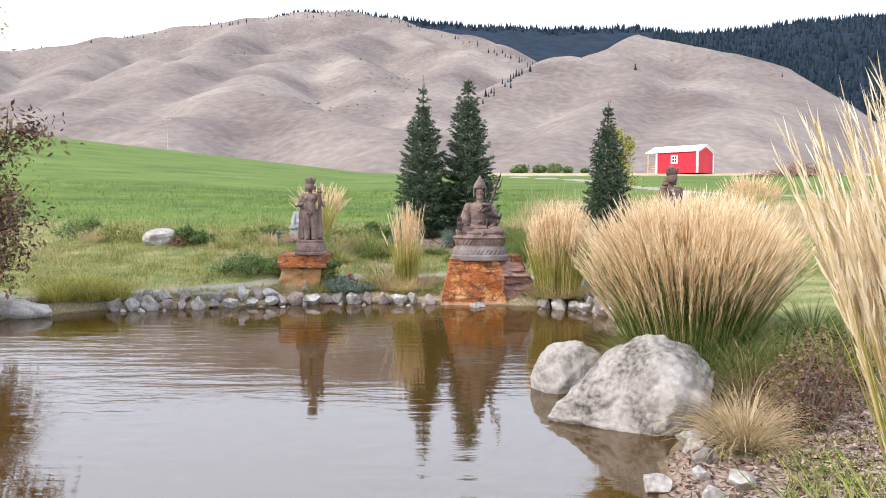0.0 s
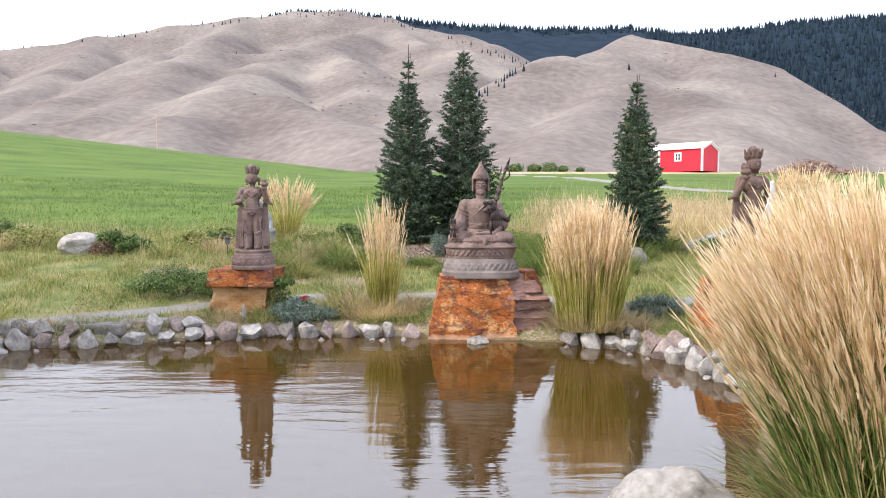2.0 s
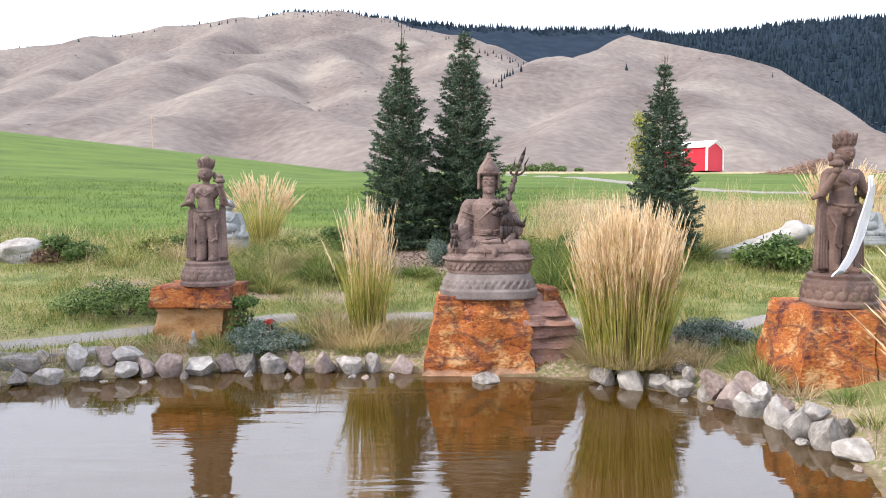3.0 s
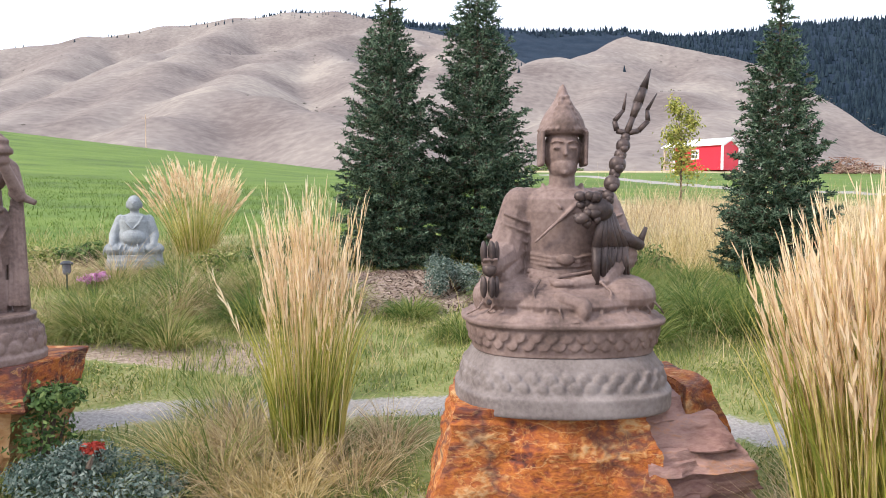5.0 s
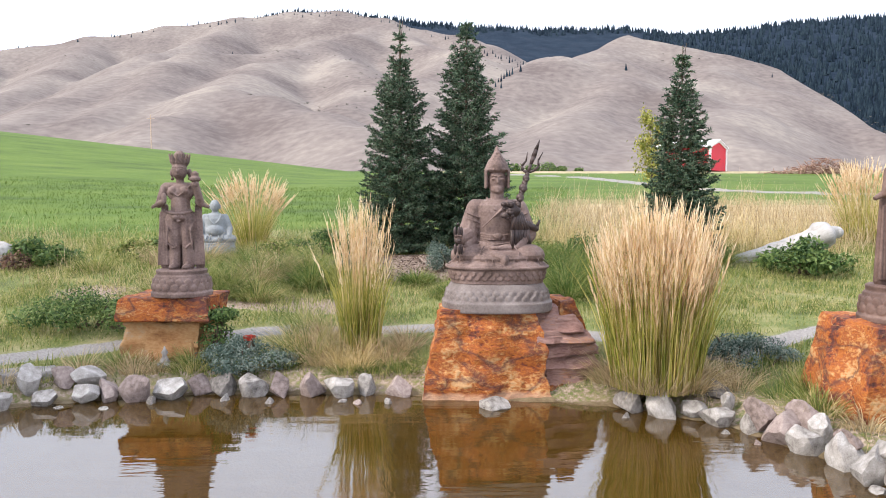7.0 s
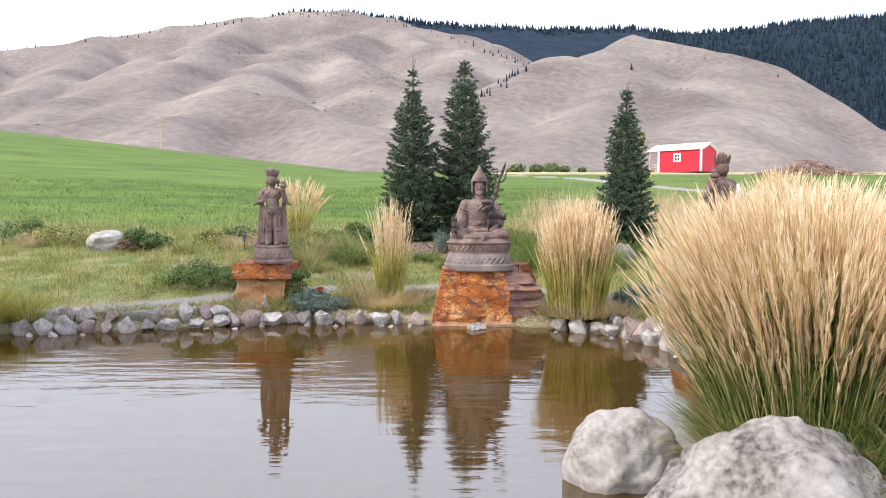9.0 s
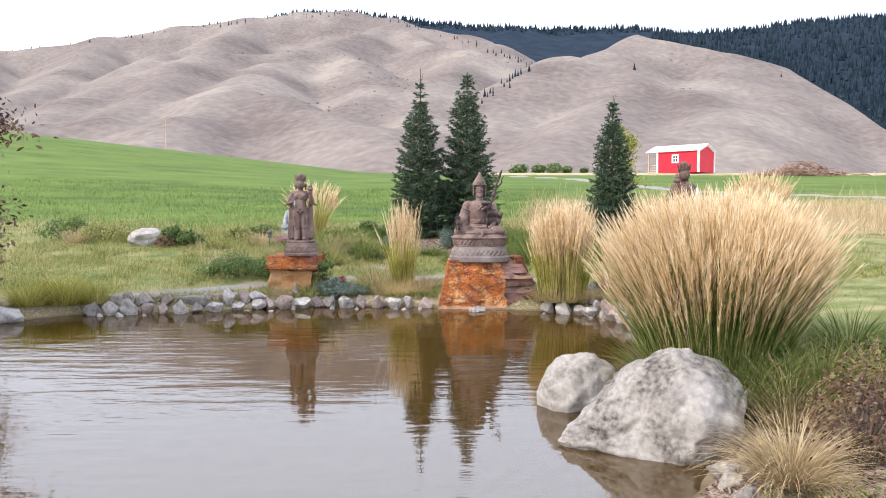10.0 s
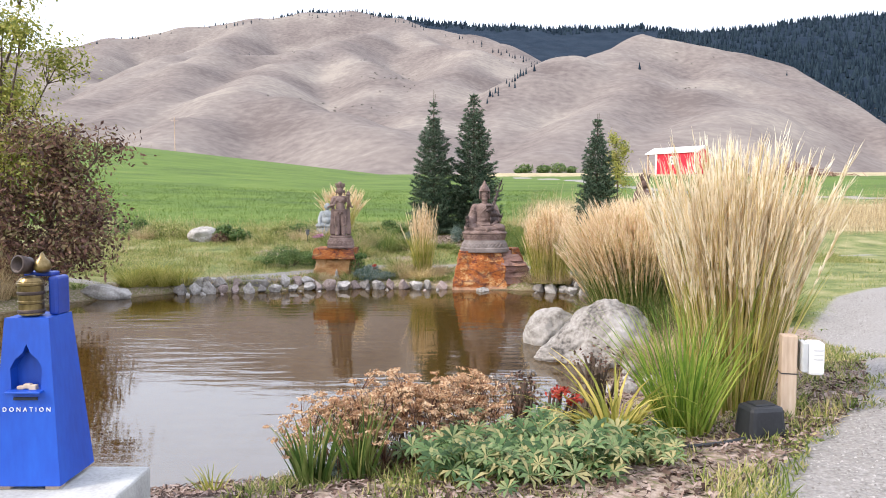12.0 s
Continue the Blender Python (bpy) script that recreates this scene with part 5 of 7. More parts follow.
reed_clump(-0.62, 12.45, 0.22, 0.18, 0.25, 1.46, 120, "slim clump of straw-coloured reed grass with yellow-green base", 21, M_YBLADE, 420, head=0.66, fat=0.55, sway=0.5, arch=0.7, leaf_h=0.5)
reed_clump(1.80, 11.3, 0.16, 0.34, 0.46, 1.46, 640, "bushy reed grass clump with golden plumes at the pond edge", 22, M_YBLADE, 1500, head=0.66, sway=0.6, fat=0.75, arch=0.6)
reed_clump(2.08, 6.1, gz(2.08, 6.1) - 0.02, 0.42, 0.78, 1.52, 2900, "broad reed grass mass with pinkish straw plumes over green leaves", 23, M_BLADE, 8500, leaf_h=0.64, dome=0.14, head=0.64, fat=0.72, lean=(-0.02, 0), sway=1.1, arch=0.8)
reed_clump(2.62, 7.2, gz(2.62, 7.2) - 0.02, 0.44, 0.82, 1.55, 1900, "broad reed grass clump with pinkish straw plumes behind another", 27, M_BLADE, 4500, leaf_h=0.66, dome=0.22, head=0.66, fat=0.8, sway=1.1)
reed_clump(1.47, 1.85, 0.36, 0.17, 0.40, 1.60, 560, "tall pale reed grass clump beside the gravel walk", 24, M_YBLADE, 620, head=0.64, fat=0.62, plume=M_PALEPLUME, spike=28, sway=0.6, arch=0.4, dome=0.05)
reed_clump(-3.05, 18.2, 0.85, 0.22, 0.75, 1.35, 170, "pale reed grass clump behind the seated grey statue", 25, M_YBLADE, 300)
reed_clump(8.0, 18.9, 0.95, 0.4, 0.7, 1.5, 240, "pale reed grass clump beyond the bank", 26, M_YBLADE, 300)


# ---- shrubs and trees ----
def tuft(x, y, n, h, r, seed, material, label, droop=0.8, width=0.008, name="grass_tuft", category="grass tuft", tilt=0.35, z=None, group=""):
    """A mound of arching blades from one foot."""
    rng = np.random.default_rng(seed)
    ang = rng.random(n) * 2 * np.pi
    rr = np.sqrt(rng.random(n))
    base = np.stack([np.cos(ang) * rr * r, np.sin(ang) * rr * r, np.zeros(n)], 1)
    v, f = strips(base, ang + rng.normal(size=n) * 0.4, tilt * rr + rng.normal(size=n) * 0.12, h * rng.uniform(0.55, 1.2, n), np.full(n, width), droop * rng.uniform(0.4, 1.5, n), 5, twist=rng.random(n) * 6.28)
    v[:, 2] = np.maximum(v[:, 2], 0.0)
    t = thing(name, x, y, gz(x, y) if z is None else z, label, category, group)
    mesh_ob("foliage", v, f, material, t)
    return t


def lumps(n, rx, ry, h, seed):
    """Uneven lobes that make up a low shrub."""
    q = random.Random(seed)
    out = []
    for i in range(n):
        a, k = q.uniform(0, 6.28), math.sqrt(q.random())
        s = q.uniform(0.22, 0.42)
        out.append((rx * k * math.cos(a), ry * k * math.sin(a), h * (1 - 0.7 * k * k) * q.uniform(0.55, 1.0), rx * s, rx * s, h * q.uniform(0.25, 0.45)))
    return out


shrub("sedum_shrub", -1.62, 12.05, gz(-1.62, 12.05), lumps(22, 0.40, 0.28, 0.24, 1), 9000, 0.0125, M_BLUELEAF, "low blue-green shrub with a red tip beside the pedestal", seed=2)
shrub("flower_head", -1.55, 12.0, gz(-1.55, 12.0) + 0.26, [(0, 0, 0.03, 0.05, 0.05, 0.025)], 120, 0.016, leafy("red_leaves", [(0.30, 0.03, 0.02), (0.42, 0.07, 0.04)]), "red leaf cluster on the blue-green shrub", "flower", 3, seed=3)
shrub("stonecrop", -1.92, 12.28, gz(-1.92, 12.28), [(0, 0, 0.22, 0.16, 0.14, 0.2), (0.05, 0, 0.42, 0.16, 0.12, 0.06)], 1500, 0.018, M_LEAF, "upright green plant with dark seed heads beside the pedestal", seed=4)
shrub("bush", -3.45, 13.0, gz(-3.45, 13.0), lumps(26, 0.62, 0.4, 0.34, 2), 8000, 0.017, M_LEAF, "low spreading green bush on the lawn", seed=5, up=0.8)
shrub("bush", -5.65, 16.4, gz(-5.65, 16.4), lumps(16, 0.5, 0.32, 0.38, 6), 2400, 0.036, M_LEAF, "leafy green bush beside the pale boulder", seed=6)
shrub("bush", -5.85, 16.0, gz(-5.85, 16.0), [(0, 0, 0.1, 0.22, 0.2, 0.15)], 700, 0.025, M_REDLEAF, "small reddish-brown bush by the pale boulder", seed=7)
shrub("dwarf_conifer", 0.18, 16.0, gz(0.18, 16.0), lumps(16, 0.3, 0.25, 0.36, 3), 8000, 0.013, M_BLUELEAF, "dwarf blue-green conifer beside the spruces", seed=8, up=0.9)
shrub("dwarf_conifer", -1.02, 15.5, gz(-1.02, 15.5), [(0, 0, 0.16, 0.2, 0.2, 0.2)], 4500, 0.013, M_BLUELEAF, "small blue-green conifer on the mulch", seed=9, up=0.9)
shrub("bush", 5.15, 15.6, gz(5.15, 15.6), lumps(18, 0.6, 0.4, 0.42, 5), 3400, 0.034, M_LEAF, "dense leafy green bush below the driftwood log", seed=10)
shrub("sedum_shrub", 2.72, 11.75, gz(2.72, 11.75), lumps(18, 0.36, 0.26, 0.2, 4), 6500, 0.0125, M_BLUELEAF, "low grey-green shrub beside the reed grass", seed=11)
shrub("bush", 1.35, 14.0, gz(1.35, 14.0), [(0, 0, 0.08, 0.12, 0.12, 0.1)], 350, 0.03, M_LEAF, "small bright green leafy plant on the lawn", seed=12)
for i, (x, y, rx, rz_) in enumerate([(-7.6, 17.0, 0.7, 0.25), (-8.8, 17.6, 0.8, 0.28), (-4.6, 17.0, 0.45, 0.18), (-4.1, 17.6, 0.5, 0.22), (-2.2, 16.9, 0.5, 0.2), (-1.7, 17.4, 0.5, 0.25), (1.6, 16.6, 0.45, 0.22), (2.4, 17.0, 0.5, 0.22)]):
    shrub("bush", x, y, gz(x, y), lumps(14, rx, rx * 0.6, rz_ * 1.5, 30 + i), 2200, 0.026, M_LEAF if i % 2 else M_LAWN, "low rough green bush at the edge of the field", seed=60 + i, group="rough bushes along the field", up=0.8)
for i, (x, y, h) in enumerate([(-2.3, 15.4, 0.5), (-2.9, 15.0, 0.42), (-1.5, 15.0, 0.45), (-2.55, 14.55, 0.38), (-1.9, 16.1, 0.42), (1.75, 15.0, 0.48), (2.35, 14.8, 0.5), (2.9, 15.3, 0.45), (1.5, 15.8, 0.45), (2.0, 16.0, 0.5), (0.85, 15.6, 0.4), (-0.15, 15.2, 0.22), (0.3, 14.6, 0.2)]):
    tuft(x, y, 900, h * 1.15, 0.2, 80 + i, M_BLADE, "arching mound of fine green grass", 1.5, 0.008, tilt=0.95, group="green grass mounds")
mr = random.Random(21)
for i in range(26):
    x, y = (mr.uniform(-3.9, -0.9), mr.uniform(14.3, 16.6)) if i % 2 else (mr.uniform(1.1, 4.2), mr.uniform(14.3, 17.0))
    tuft(x, y, 600, mr.uniform(0.32, 0.62), 0.2, 200 + i, (M_BLADE, M_LAWN, M_BLADE, M_LAWN, M_BLADE, M_DRYBLADE)[i % 6], "arching mound of half-dry grass" if i % 6 == 5 else "arching mound of fine green grass", 1.4, 0.008, tilt=0.95, group="green grass mounds")
for i, (x, y, h) in enumerate([(-5.4, 11.05, 0.5), (-5.8, 10.85, 0.46), (-5.05, 11.2, 0.4), (-5.6, 11.25, 0.5), (-4.7, 15.9, 0.4), (-3.9, 16.3, 0.4), (-6.9, 16.7, 0.4), (-8.0, 16.6, 0.45), (-1.1, 12.35, 0.42), (-0.95, 12.6, 0.38), (-1.2, 12.9, 0.35), (2.3, 11.4, 0.22), (2.9, 11.0, 0.2), (3.2, 10.6, 0.22), (-2.05, 12.0, 0.2), (-2.55, 11.95, 0.18), (2.75, 10.6, 0.2)]):
    tuft(x, y, 700 if i < 4 else 300, h, 0.2, 110 + i, M_YBLADE if i < 4 else M_DRYBLADE if i % 2 else M_LAWN, "tuft of long yellowing grass near the water" if i < 4 else "rough tuft of half-dry grass", 1.1, 0.007, tilt=0.7, group="rough grass tufts")
for i, (x, y) in enumerate([(-0.98, 12.15), (-0.78, 12.1), (-0.35, 12.2), (-1.3, 12.45), (-0.2, 12.55), (-0.6, 12.05), (-0.95, 12.45), (2.1, 11.25), (1.5, 11.55)]):
    tuft(x, y, 260, 0.34, 0.14, 180 + i, M_STALK if i % 2 else M_DRYBLADE, "pale dry grass sprawling round the reed clump", 1.2, 0.006, tilt=0.9, group="pale dry grass on the bank")
tuft(1.80, 4.25, 900, 0.46, 0.12, 140, M_DRYBLADE, "dry tan fountain grass spilling onto the mulch", 1.3, 0.006, "fountain_grass", "ornamental grass", 1.0)
tuft(2.25, 5.2, 500, 0.5, 0.15, 141, M_DRYBLADE, "dry tan fountain grass behind the boulder", 1.2, 0.006, "fountain_grass", "ornamental grass", 0.8)
for i, (x, y) in enumerate([(1.78, 5.75), (2.05, 5.55), (2.3, 5.7), (2.5, 6.0), (1.8, 6.2), (2.25, 5.4), (2.6, 5.5), (3.2, 6.2), (3.4, 5.6), (2.95, 5.4)]):
    tuft(x, y, 650, 0.62 - 0.02 * i, 0.2, 170 + i, M_BLADE if i % 3 else M_LAWN, "long green grass at the foot of the reed clump", 1.0, 0.009, tilt=0.7, group="long grass below the reeds")
tuft(1.95, 5.75, 420, 0.55, 0.16, 142, M_BLADE, "green grass with pale seed stems behind the boulder", 1.1, 0.007, tilt=0.7)
shrub("perennial", 2.25, 4.4, gz(2.25, 4.4), [(0, 0, 0.25, 0.32, 0.3, 0.25), (0.3, 0.4, 0.3, 0.3, 0.3, 0.3)], 2600, 0.014, M_REDLEAF, "faded brown perennial with dark stems beside the reed grass", seed=13, stems=40)


def leaf_tree(name, x, y, z, h, blobs, n, size, material, label, seed, trunk=0.05, lean=0.0):
    rng = np.random.default_rng(seed)
    t = thing(name, x, y, z, label, "tree")
    bm = bmesh.new()
    top = Vector((lean, 0, h * 0.8))
    limb(bm, (0, 0, -0.1), top * 0.5, trunk, trunk * 0.7, 8)
    limb(bm, top * 0.5, top, trunk * 0.7, trunk * 0.25, 8)
    part("trunk", bm, M_BARK, t, smooth=True)
    bm = bmesh.new()
    for b in blobs:
        c = Vector(b[:3])
        s = top * min(0.9, max(0.12, (c.z - 0.35 * h * 0.5) / h))
        mid = s.lerp(c, 0.5) + Vector((0, 0, -0.04 * h))
        limb(bm, s, mid, trunk * 0.45, trunk * 0.3, 6)
        limb(bm, mid, c, trunk * 0.3, trunk * 0.12, 6)
        for _ in range(5):
            e = c + Vector(rng.normal(size=3) * 0.55 * np.array(b[3:]))
            limb(bm, mid.lerp(c, 0.6), e, trunk * 0.14, 0.004, 5)
    part("limbs", bm, M_BARK, t)
    v, f = leaves(rng, [b[:3] for b in blobs], np.array([b[3:] for b in blobs]) * 1.5, n, size, 0.2, 0.0)
    mesh_ob("crown", v, f, material, t)
    return t


r = random.Random(3)
leaf_tree("red_leaf_tree", -6.55, 9.55, gz(-6.9, 9.7), 2.7, [(r.uniform(-0.95, 0.95), r.uniform(-0.6, 0.6), 0.45 + 2.1 * (k % 12) / 11 + r.uniform(-0.15, 0.15), r.uniform(0.3, 0.5), r.uniform(0.3, 0.45), r.uniform(0.25, 0.36)) for k in range(30)], 15000, 0.040, M_REDLEAF, "bushy tree with dark red-brown leaves on the shore", 15, 0.06)
leaf_tree("birch_tree", -7.55, 9.9, gz(-7.55, 9.9), 5.2, [(r.uniform(-0.7, 0.7) + 0.25, r.uniform(-0.6, 0.6), 1.3 + 4.2 * k / 17, r.uniform(0.25, 0.5), r.uniform(0.25, 0.45), r.uniform(0.25, 0.4)) for k in range(18)], 15000, 0.038, M_LIMELEAF, "tall young tree with thin yellow-green leaves", 16, 0.06)
leaf_tree("young_tree", 7.4, 30.0, gz(7.4, 30.0), 2.9, [(r.uniform(-0.4, 0.4) * (1.4 - k / 14), r.uniform(-0.35, 0.35), 0.9 + 2.0 * k / 11, 0.42 - 0.022 * k, 0.38 - 0.02 * k, 0.26) for k in range(12)], 2600, 0.055, M_LIMELEAF, "slim young tree with yellow-green autumn leaves", 17, 0.035)
for i, (x, y) in enumerate([(-7.1, 8.9), (-7.4, 8.5), (-7.6, 9.0), (-6.9, 9.4)]):
    tuft(x, y, 350, 0.8, 0.2, 150 + i, M_DRYBLADE, "tall dry grass under the shore trees", 0.8, 0.008, tilt=0.4, group="dry grass under the trees")
for i, (x, y, s) in enumerate([(20.5, 190, 2.2), (25.5, 192, 2.0), (29, 190, 2.4), (33, 193, 1.6), (38, 195, 1.2), (18.5, 188, 1.1)]):
    shrub("far_bush", x, y, gz(x, y) + 0.2, [(0, 0, s * 0.5, s, s, s * 0.62)], 500, 0.3, M_LEAF, "dark green bush out on the dry plain", seed=160 + i, group="bushes on the plain")


# ---- built things ----
M_BLUE = mat("bright_blue_paint", [(0.002, 0.034, 0.26), (0.003, 0.056, 0.38), (0.006, 0.080, 0.46)], 3.0, 0.5, 0.2, 40, spec=0.5, stretch=(1, 1, 0.3), depth=0.004)
M_DARKBLUE = mat("deep_blue_paint", [(0.004, 0.025, 0.20), (0.006, 0.04, 0.30)], 4.0, 0.45, 0.1, 40, spec=0.5)
M_BRASS = mat("aged_brass", [(0.05, 0.035, 0.018), (0.18, 0.13, 0.06), (0.36, 0.27, 0.14)], 12.0, 0.35, 0.3, 60, metal=0.9, depth=0.003)
M_BLACK = mat("black_plastic", [(0.012, 0.013, 0.016), (0.030, 0.032, 0.038)], 6.0, 0.5, 0.2, 80, spec=0.4, depth=0.003)
M_TIMBER = mat("weathered_timber", [(0.24, 0.17, 0.12), (0.42, 0.32, 0.24), (0.54, 0.44, 0.35)], 5.0, 0.85, 0.5, 60, stretch=(1, 1, 0.12), depth=0.006)
M_DRIFT = mat("bleached_driftwood", [(0.17, 0.16, 0.15), (0.33, 0.315, 0.30), (0.45, 0.435, 0.42)], 4.0, 0.9, 0.7, 50, stretch=(0.25, 1, 1))
M_CONCRETE = mat("pale_concrete", [(0.24, 0.24, 0.23), (0.36, 0.36, 0.35), (0.44, 0.44, 0.43)], 5.0, 0.9, 0.3, 60)


def donation_box():
    x, y, z = -1.59, 0.42, 0.64
    g = gz(x, y)
    bm = bmesh.new()
    box(bm, 0, 0, 0, 0.64, 0.42, 0.64 - g + 0.03, bevel=0.012)
    ob = part("concrete_slab", bm, M_CONCRETE)
    ob.matrix_basis = at(-1.57, 0.33, (0.61 + g - 0.03) / 2, 0)
    tagged(ob, "pale concrete slab at the water's edge", "slab")
    t = thing("donation_box", x, y, z, "bright blue tapered wooden donation box on a concrete slab", "donation box")
    for i in (-1, 1):
        for j in (-1, 1):
            part("foot", box(bmesh.new(), 0.085 * i, 0.085 * j, -0.016, 0.05, 0.05, 0.036, bevel=0.006), M_TIMBER, t)
    W0, W1, H = 0.122, 0.078, 0.585
    nx0, nx1, nz0, nz1, zt = -0.052, 0.052, 0.335, 0.44, 0.515

    def fy(h):
        return -(W0 + (W1 - W0) * h / H)

    bm = bmesh.new()
    V = bm.verts.new
    # sides, back, top
    c = [V((sx * W0, sy * W0, 0)) for sx, sy in ((-1, -1), (1, -1), (1, 1), (-1, 1))]
    d = [V((sx * W1, sy * W1, H)) for sx, sy in ((-1, -1), (1, -1), (1, 1), (-1, 1))]
    for a, b in ((1, 2), (2, 3), (3, 0)):
        bm.faces.new((c[a], c[b], d[b], d[a]))
    bm.faces.new(d)
    bm.faces.new(c[::-1])
    # front with a pointed niche let into it
    arch = [(nx0, nz0), (nx1, nz0), (nx1 + 0.004, nz1 - 0.03), (nx1 - 0.012, nz1), (0.014, nz1 + 0.022), (0, zt - 0.02), (-0.014, nz1 + 0.022), (nx0 + 0.012, nz1), (nx0 - 0.004, nz1 - 0.03)]
    fr = [V((px, fy(pz), pz)) for px, pz in arch]
    bk = [V((px, fy(pz) + 0.045, pz)) for px, pz in arch]
    n = len(arch)
    for i in range(n):
        bm.faces.new((fr[i], fr[(i + 1) % n], bk[(i + 1) % n], bk[i]))
    bm.faces.new(bk)
    bm.faces.new((c[0], c[1], fr[1], fr[0]))
    bm.faces.new((c[1], d[1], fr[3], fr[2], fr[1]))
    bm.faces.new((d[1], d[0], fr[7], fr[6], fr[5], fr[4], fr[3]))
    bm.faces.new((d[0], c[0], fr[0], fr[8], fr[7]))
    part("body", bm, M_BLUE, t)
    bm = bmesh.new()
    box(bm, 0, fy(0.335) - 0.012, 0.330, 0.125, 0.03, 0.008, bevel=0.002)
    part("shelf", bm, M_BLUE, t)
    bm = bmesh.new()
    box(bm, 0, fy(0.305) - 0.001, 0.305, 0.085, 0.006, 0.010)
    part("coin_slot", bm, M_BLACK, t, "dark coin slot")
    for i, (px, pz) in enumerate(((-0.022, 0.337), (0.0, 0.342), (0.02, 0.337))):
        bm = bmesh.new()
        box(bm, px, fy(0.34) + 0.012, pz + 0.004, 0.026, 0.02, 0.012 + 0.004 * i, bevel=0.003)
        part("offering", bm, M_TIMBER, t, "small offering in the niche")
    cu = bpy.data.curves.new("lettering", "FONT")
    cu.body, cu.size, cu.extrude, cu.align_x, cu.space_character = "DONATION", 0.021 * S, 0.0012, "CENTER", 1.75
    cu.materials.append(M_WHITE)
    ob = new("lettering", cu)
    ob.parent = t
    tilt = math.degrees(math.atan((W0 - W1) / H))
    ob.matrix_basis = pose(0.004, (fy(0.270) - 0.002) * S, 0.26 * S, 90 - tilt, 0, 0)
    tagged(ob, "white painted letters")
    # upright holder and little prayer wheel on top
    bm = bmesh.new()
    box(bm, 0.06, 0.03, H + 0.07, 0.034, 0.09, 0.14, bevel=0.01)
    box(bm, 0.0, 0.03, H + 0.147, 0.10, 0.06, 0.016, bevel=0.005)
    part("holder", bm, M_DARKBLUE, t, "deep blue wooden holder")
    w = thing("prayer_wheel", x - 0.008, y - 0.03, z + H, "small aged brass prayer wheel on the donation box", "prayer wheel")
    bm = bmesh.new()
    lathe(bm, [(0.030, 0.004), (0.042, 0.008), (0.042, 0.125), (0.034, 0.137), (0.012, 0.145)], seg=28)
    part("drum", bm, M_BRASS, w, smooth=False)
    for k in range(4):
        bm = bmesh.new()
        lathe(bm, [(0.0425, 0), (0.0455, 0.003), (0.0455, 0.009), (0.0425, 0.012)], (0, 0, 0.014 + 0.032 * k), 28)
        part("band", bm, M_BRASS if k % 2 else M_BRONZE, w)
    bl = thing("bell", x + 0.0, y - 0.01, z + H + 0.155, "small brass bell and cup on the prayer wheel holder", "bell")
    bm = bmesh.new()
    lathe(bm, [(0.012, -0.03), (0.030, -0.026), (0.034, 0.02), (0.026, 0.022), (0.02, -0.015)], seg=24)
    bmesh.ops.transform(bm, matrix=Matrix.Translation((-0.035, -0.02, 0.028)) @ pose(0, 0, 0, 80, 0, -20), verts=bm.verts)
    part("cup", bm, M_BRONZE, bl, "dark brass cup", smooth=True)
    bm = bmesh.new()
    lathe(bm, [(0.020, -0.03), (0.030, -0.015), (0.024, 0.01), (0.012, 0.022), (0.004, 0.04)], (0.025, 0, 0.03), 24)
    part("bell_body", bm, M_BRASS, bl, "polished brass bell", smooth=True)


donation_box()


def outlet_post():
    x, y = 1.62, 1.50
    z = gz(x, y)
    t = thing("wooden_post", x, y, z, "weathered pale timber post carrying an outlet box", "post", rz=-12)
    bm = bmesh.new()
    box(bm, 0, 0, (0.955 - z) / 2 - 0.03, 0.075, 0.075, 0.955 - z + 0.06, bevel=0.006)
    part("post", bm, M_TIMBER, t)
    bm = bmesh.new()
    lathe(bm, [(0.055, 0), (0.055, 0.006)], (0, 0, 0.225), 4, square=0)
    bmesh.ops.rotate(bm, cent=(0, 0, 0), matrix=Matrix.Rotation(radians(45), 3, "Z"), verts=bm.verts)
    part("strap", bm, M_BLACK, t, "dark metal strap")
    o = thing("outlet_box", x + 0.075, y - 0.03, z, "white weatherproof outlet box fixed to the timber post", "outlet box", rz=-12)
    h = 0.85 - z
    bm = bmesh.new()
    box(bm, -0.012, 0.0, h, 0.03, 0.10, 0.15, bevel=0.006)
    part("back_plate", bm, mat("grey_plastic", [(0.35, 0.36, 0.37), (0.45, 0.46, 0.47)], 4, 0.5, 0.05), o, "grey back plate")
    bm = bmesh.new()
    box(bm, 0.04, 0.0, h - 0.005, 0.075, 0.105, 0.165, bevel=0.014)
    cover = part("cover", bm, M_WHITE, o)
    for k in range(3):
        bm = bmesh.new()
        box(bm, 0.045, -0.0535, h + 0.04 - 0.022 * k, 0.045, 0.003, 0.007)
        part("marking", bm, mat("grey_print", [(0.45, 0.45, 0.46), (0.5, 0.5, 0.5)], 3, 0.6, 0), cover, "grey unreadable marking")


outlet_post()


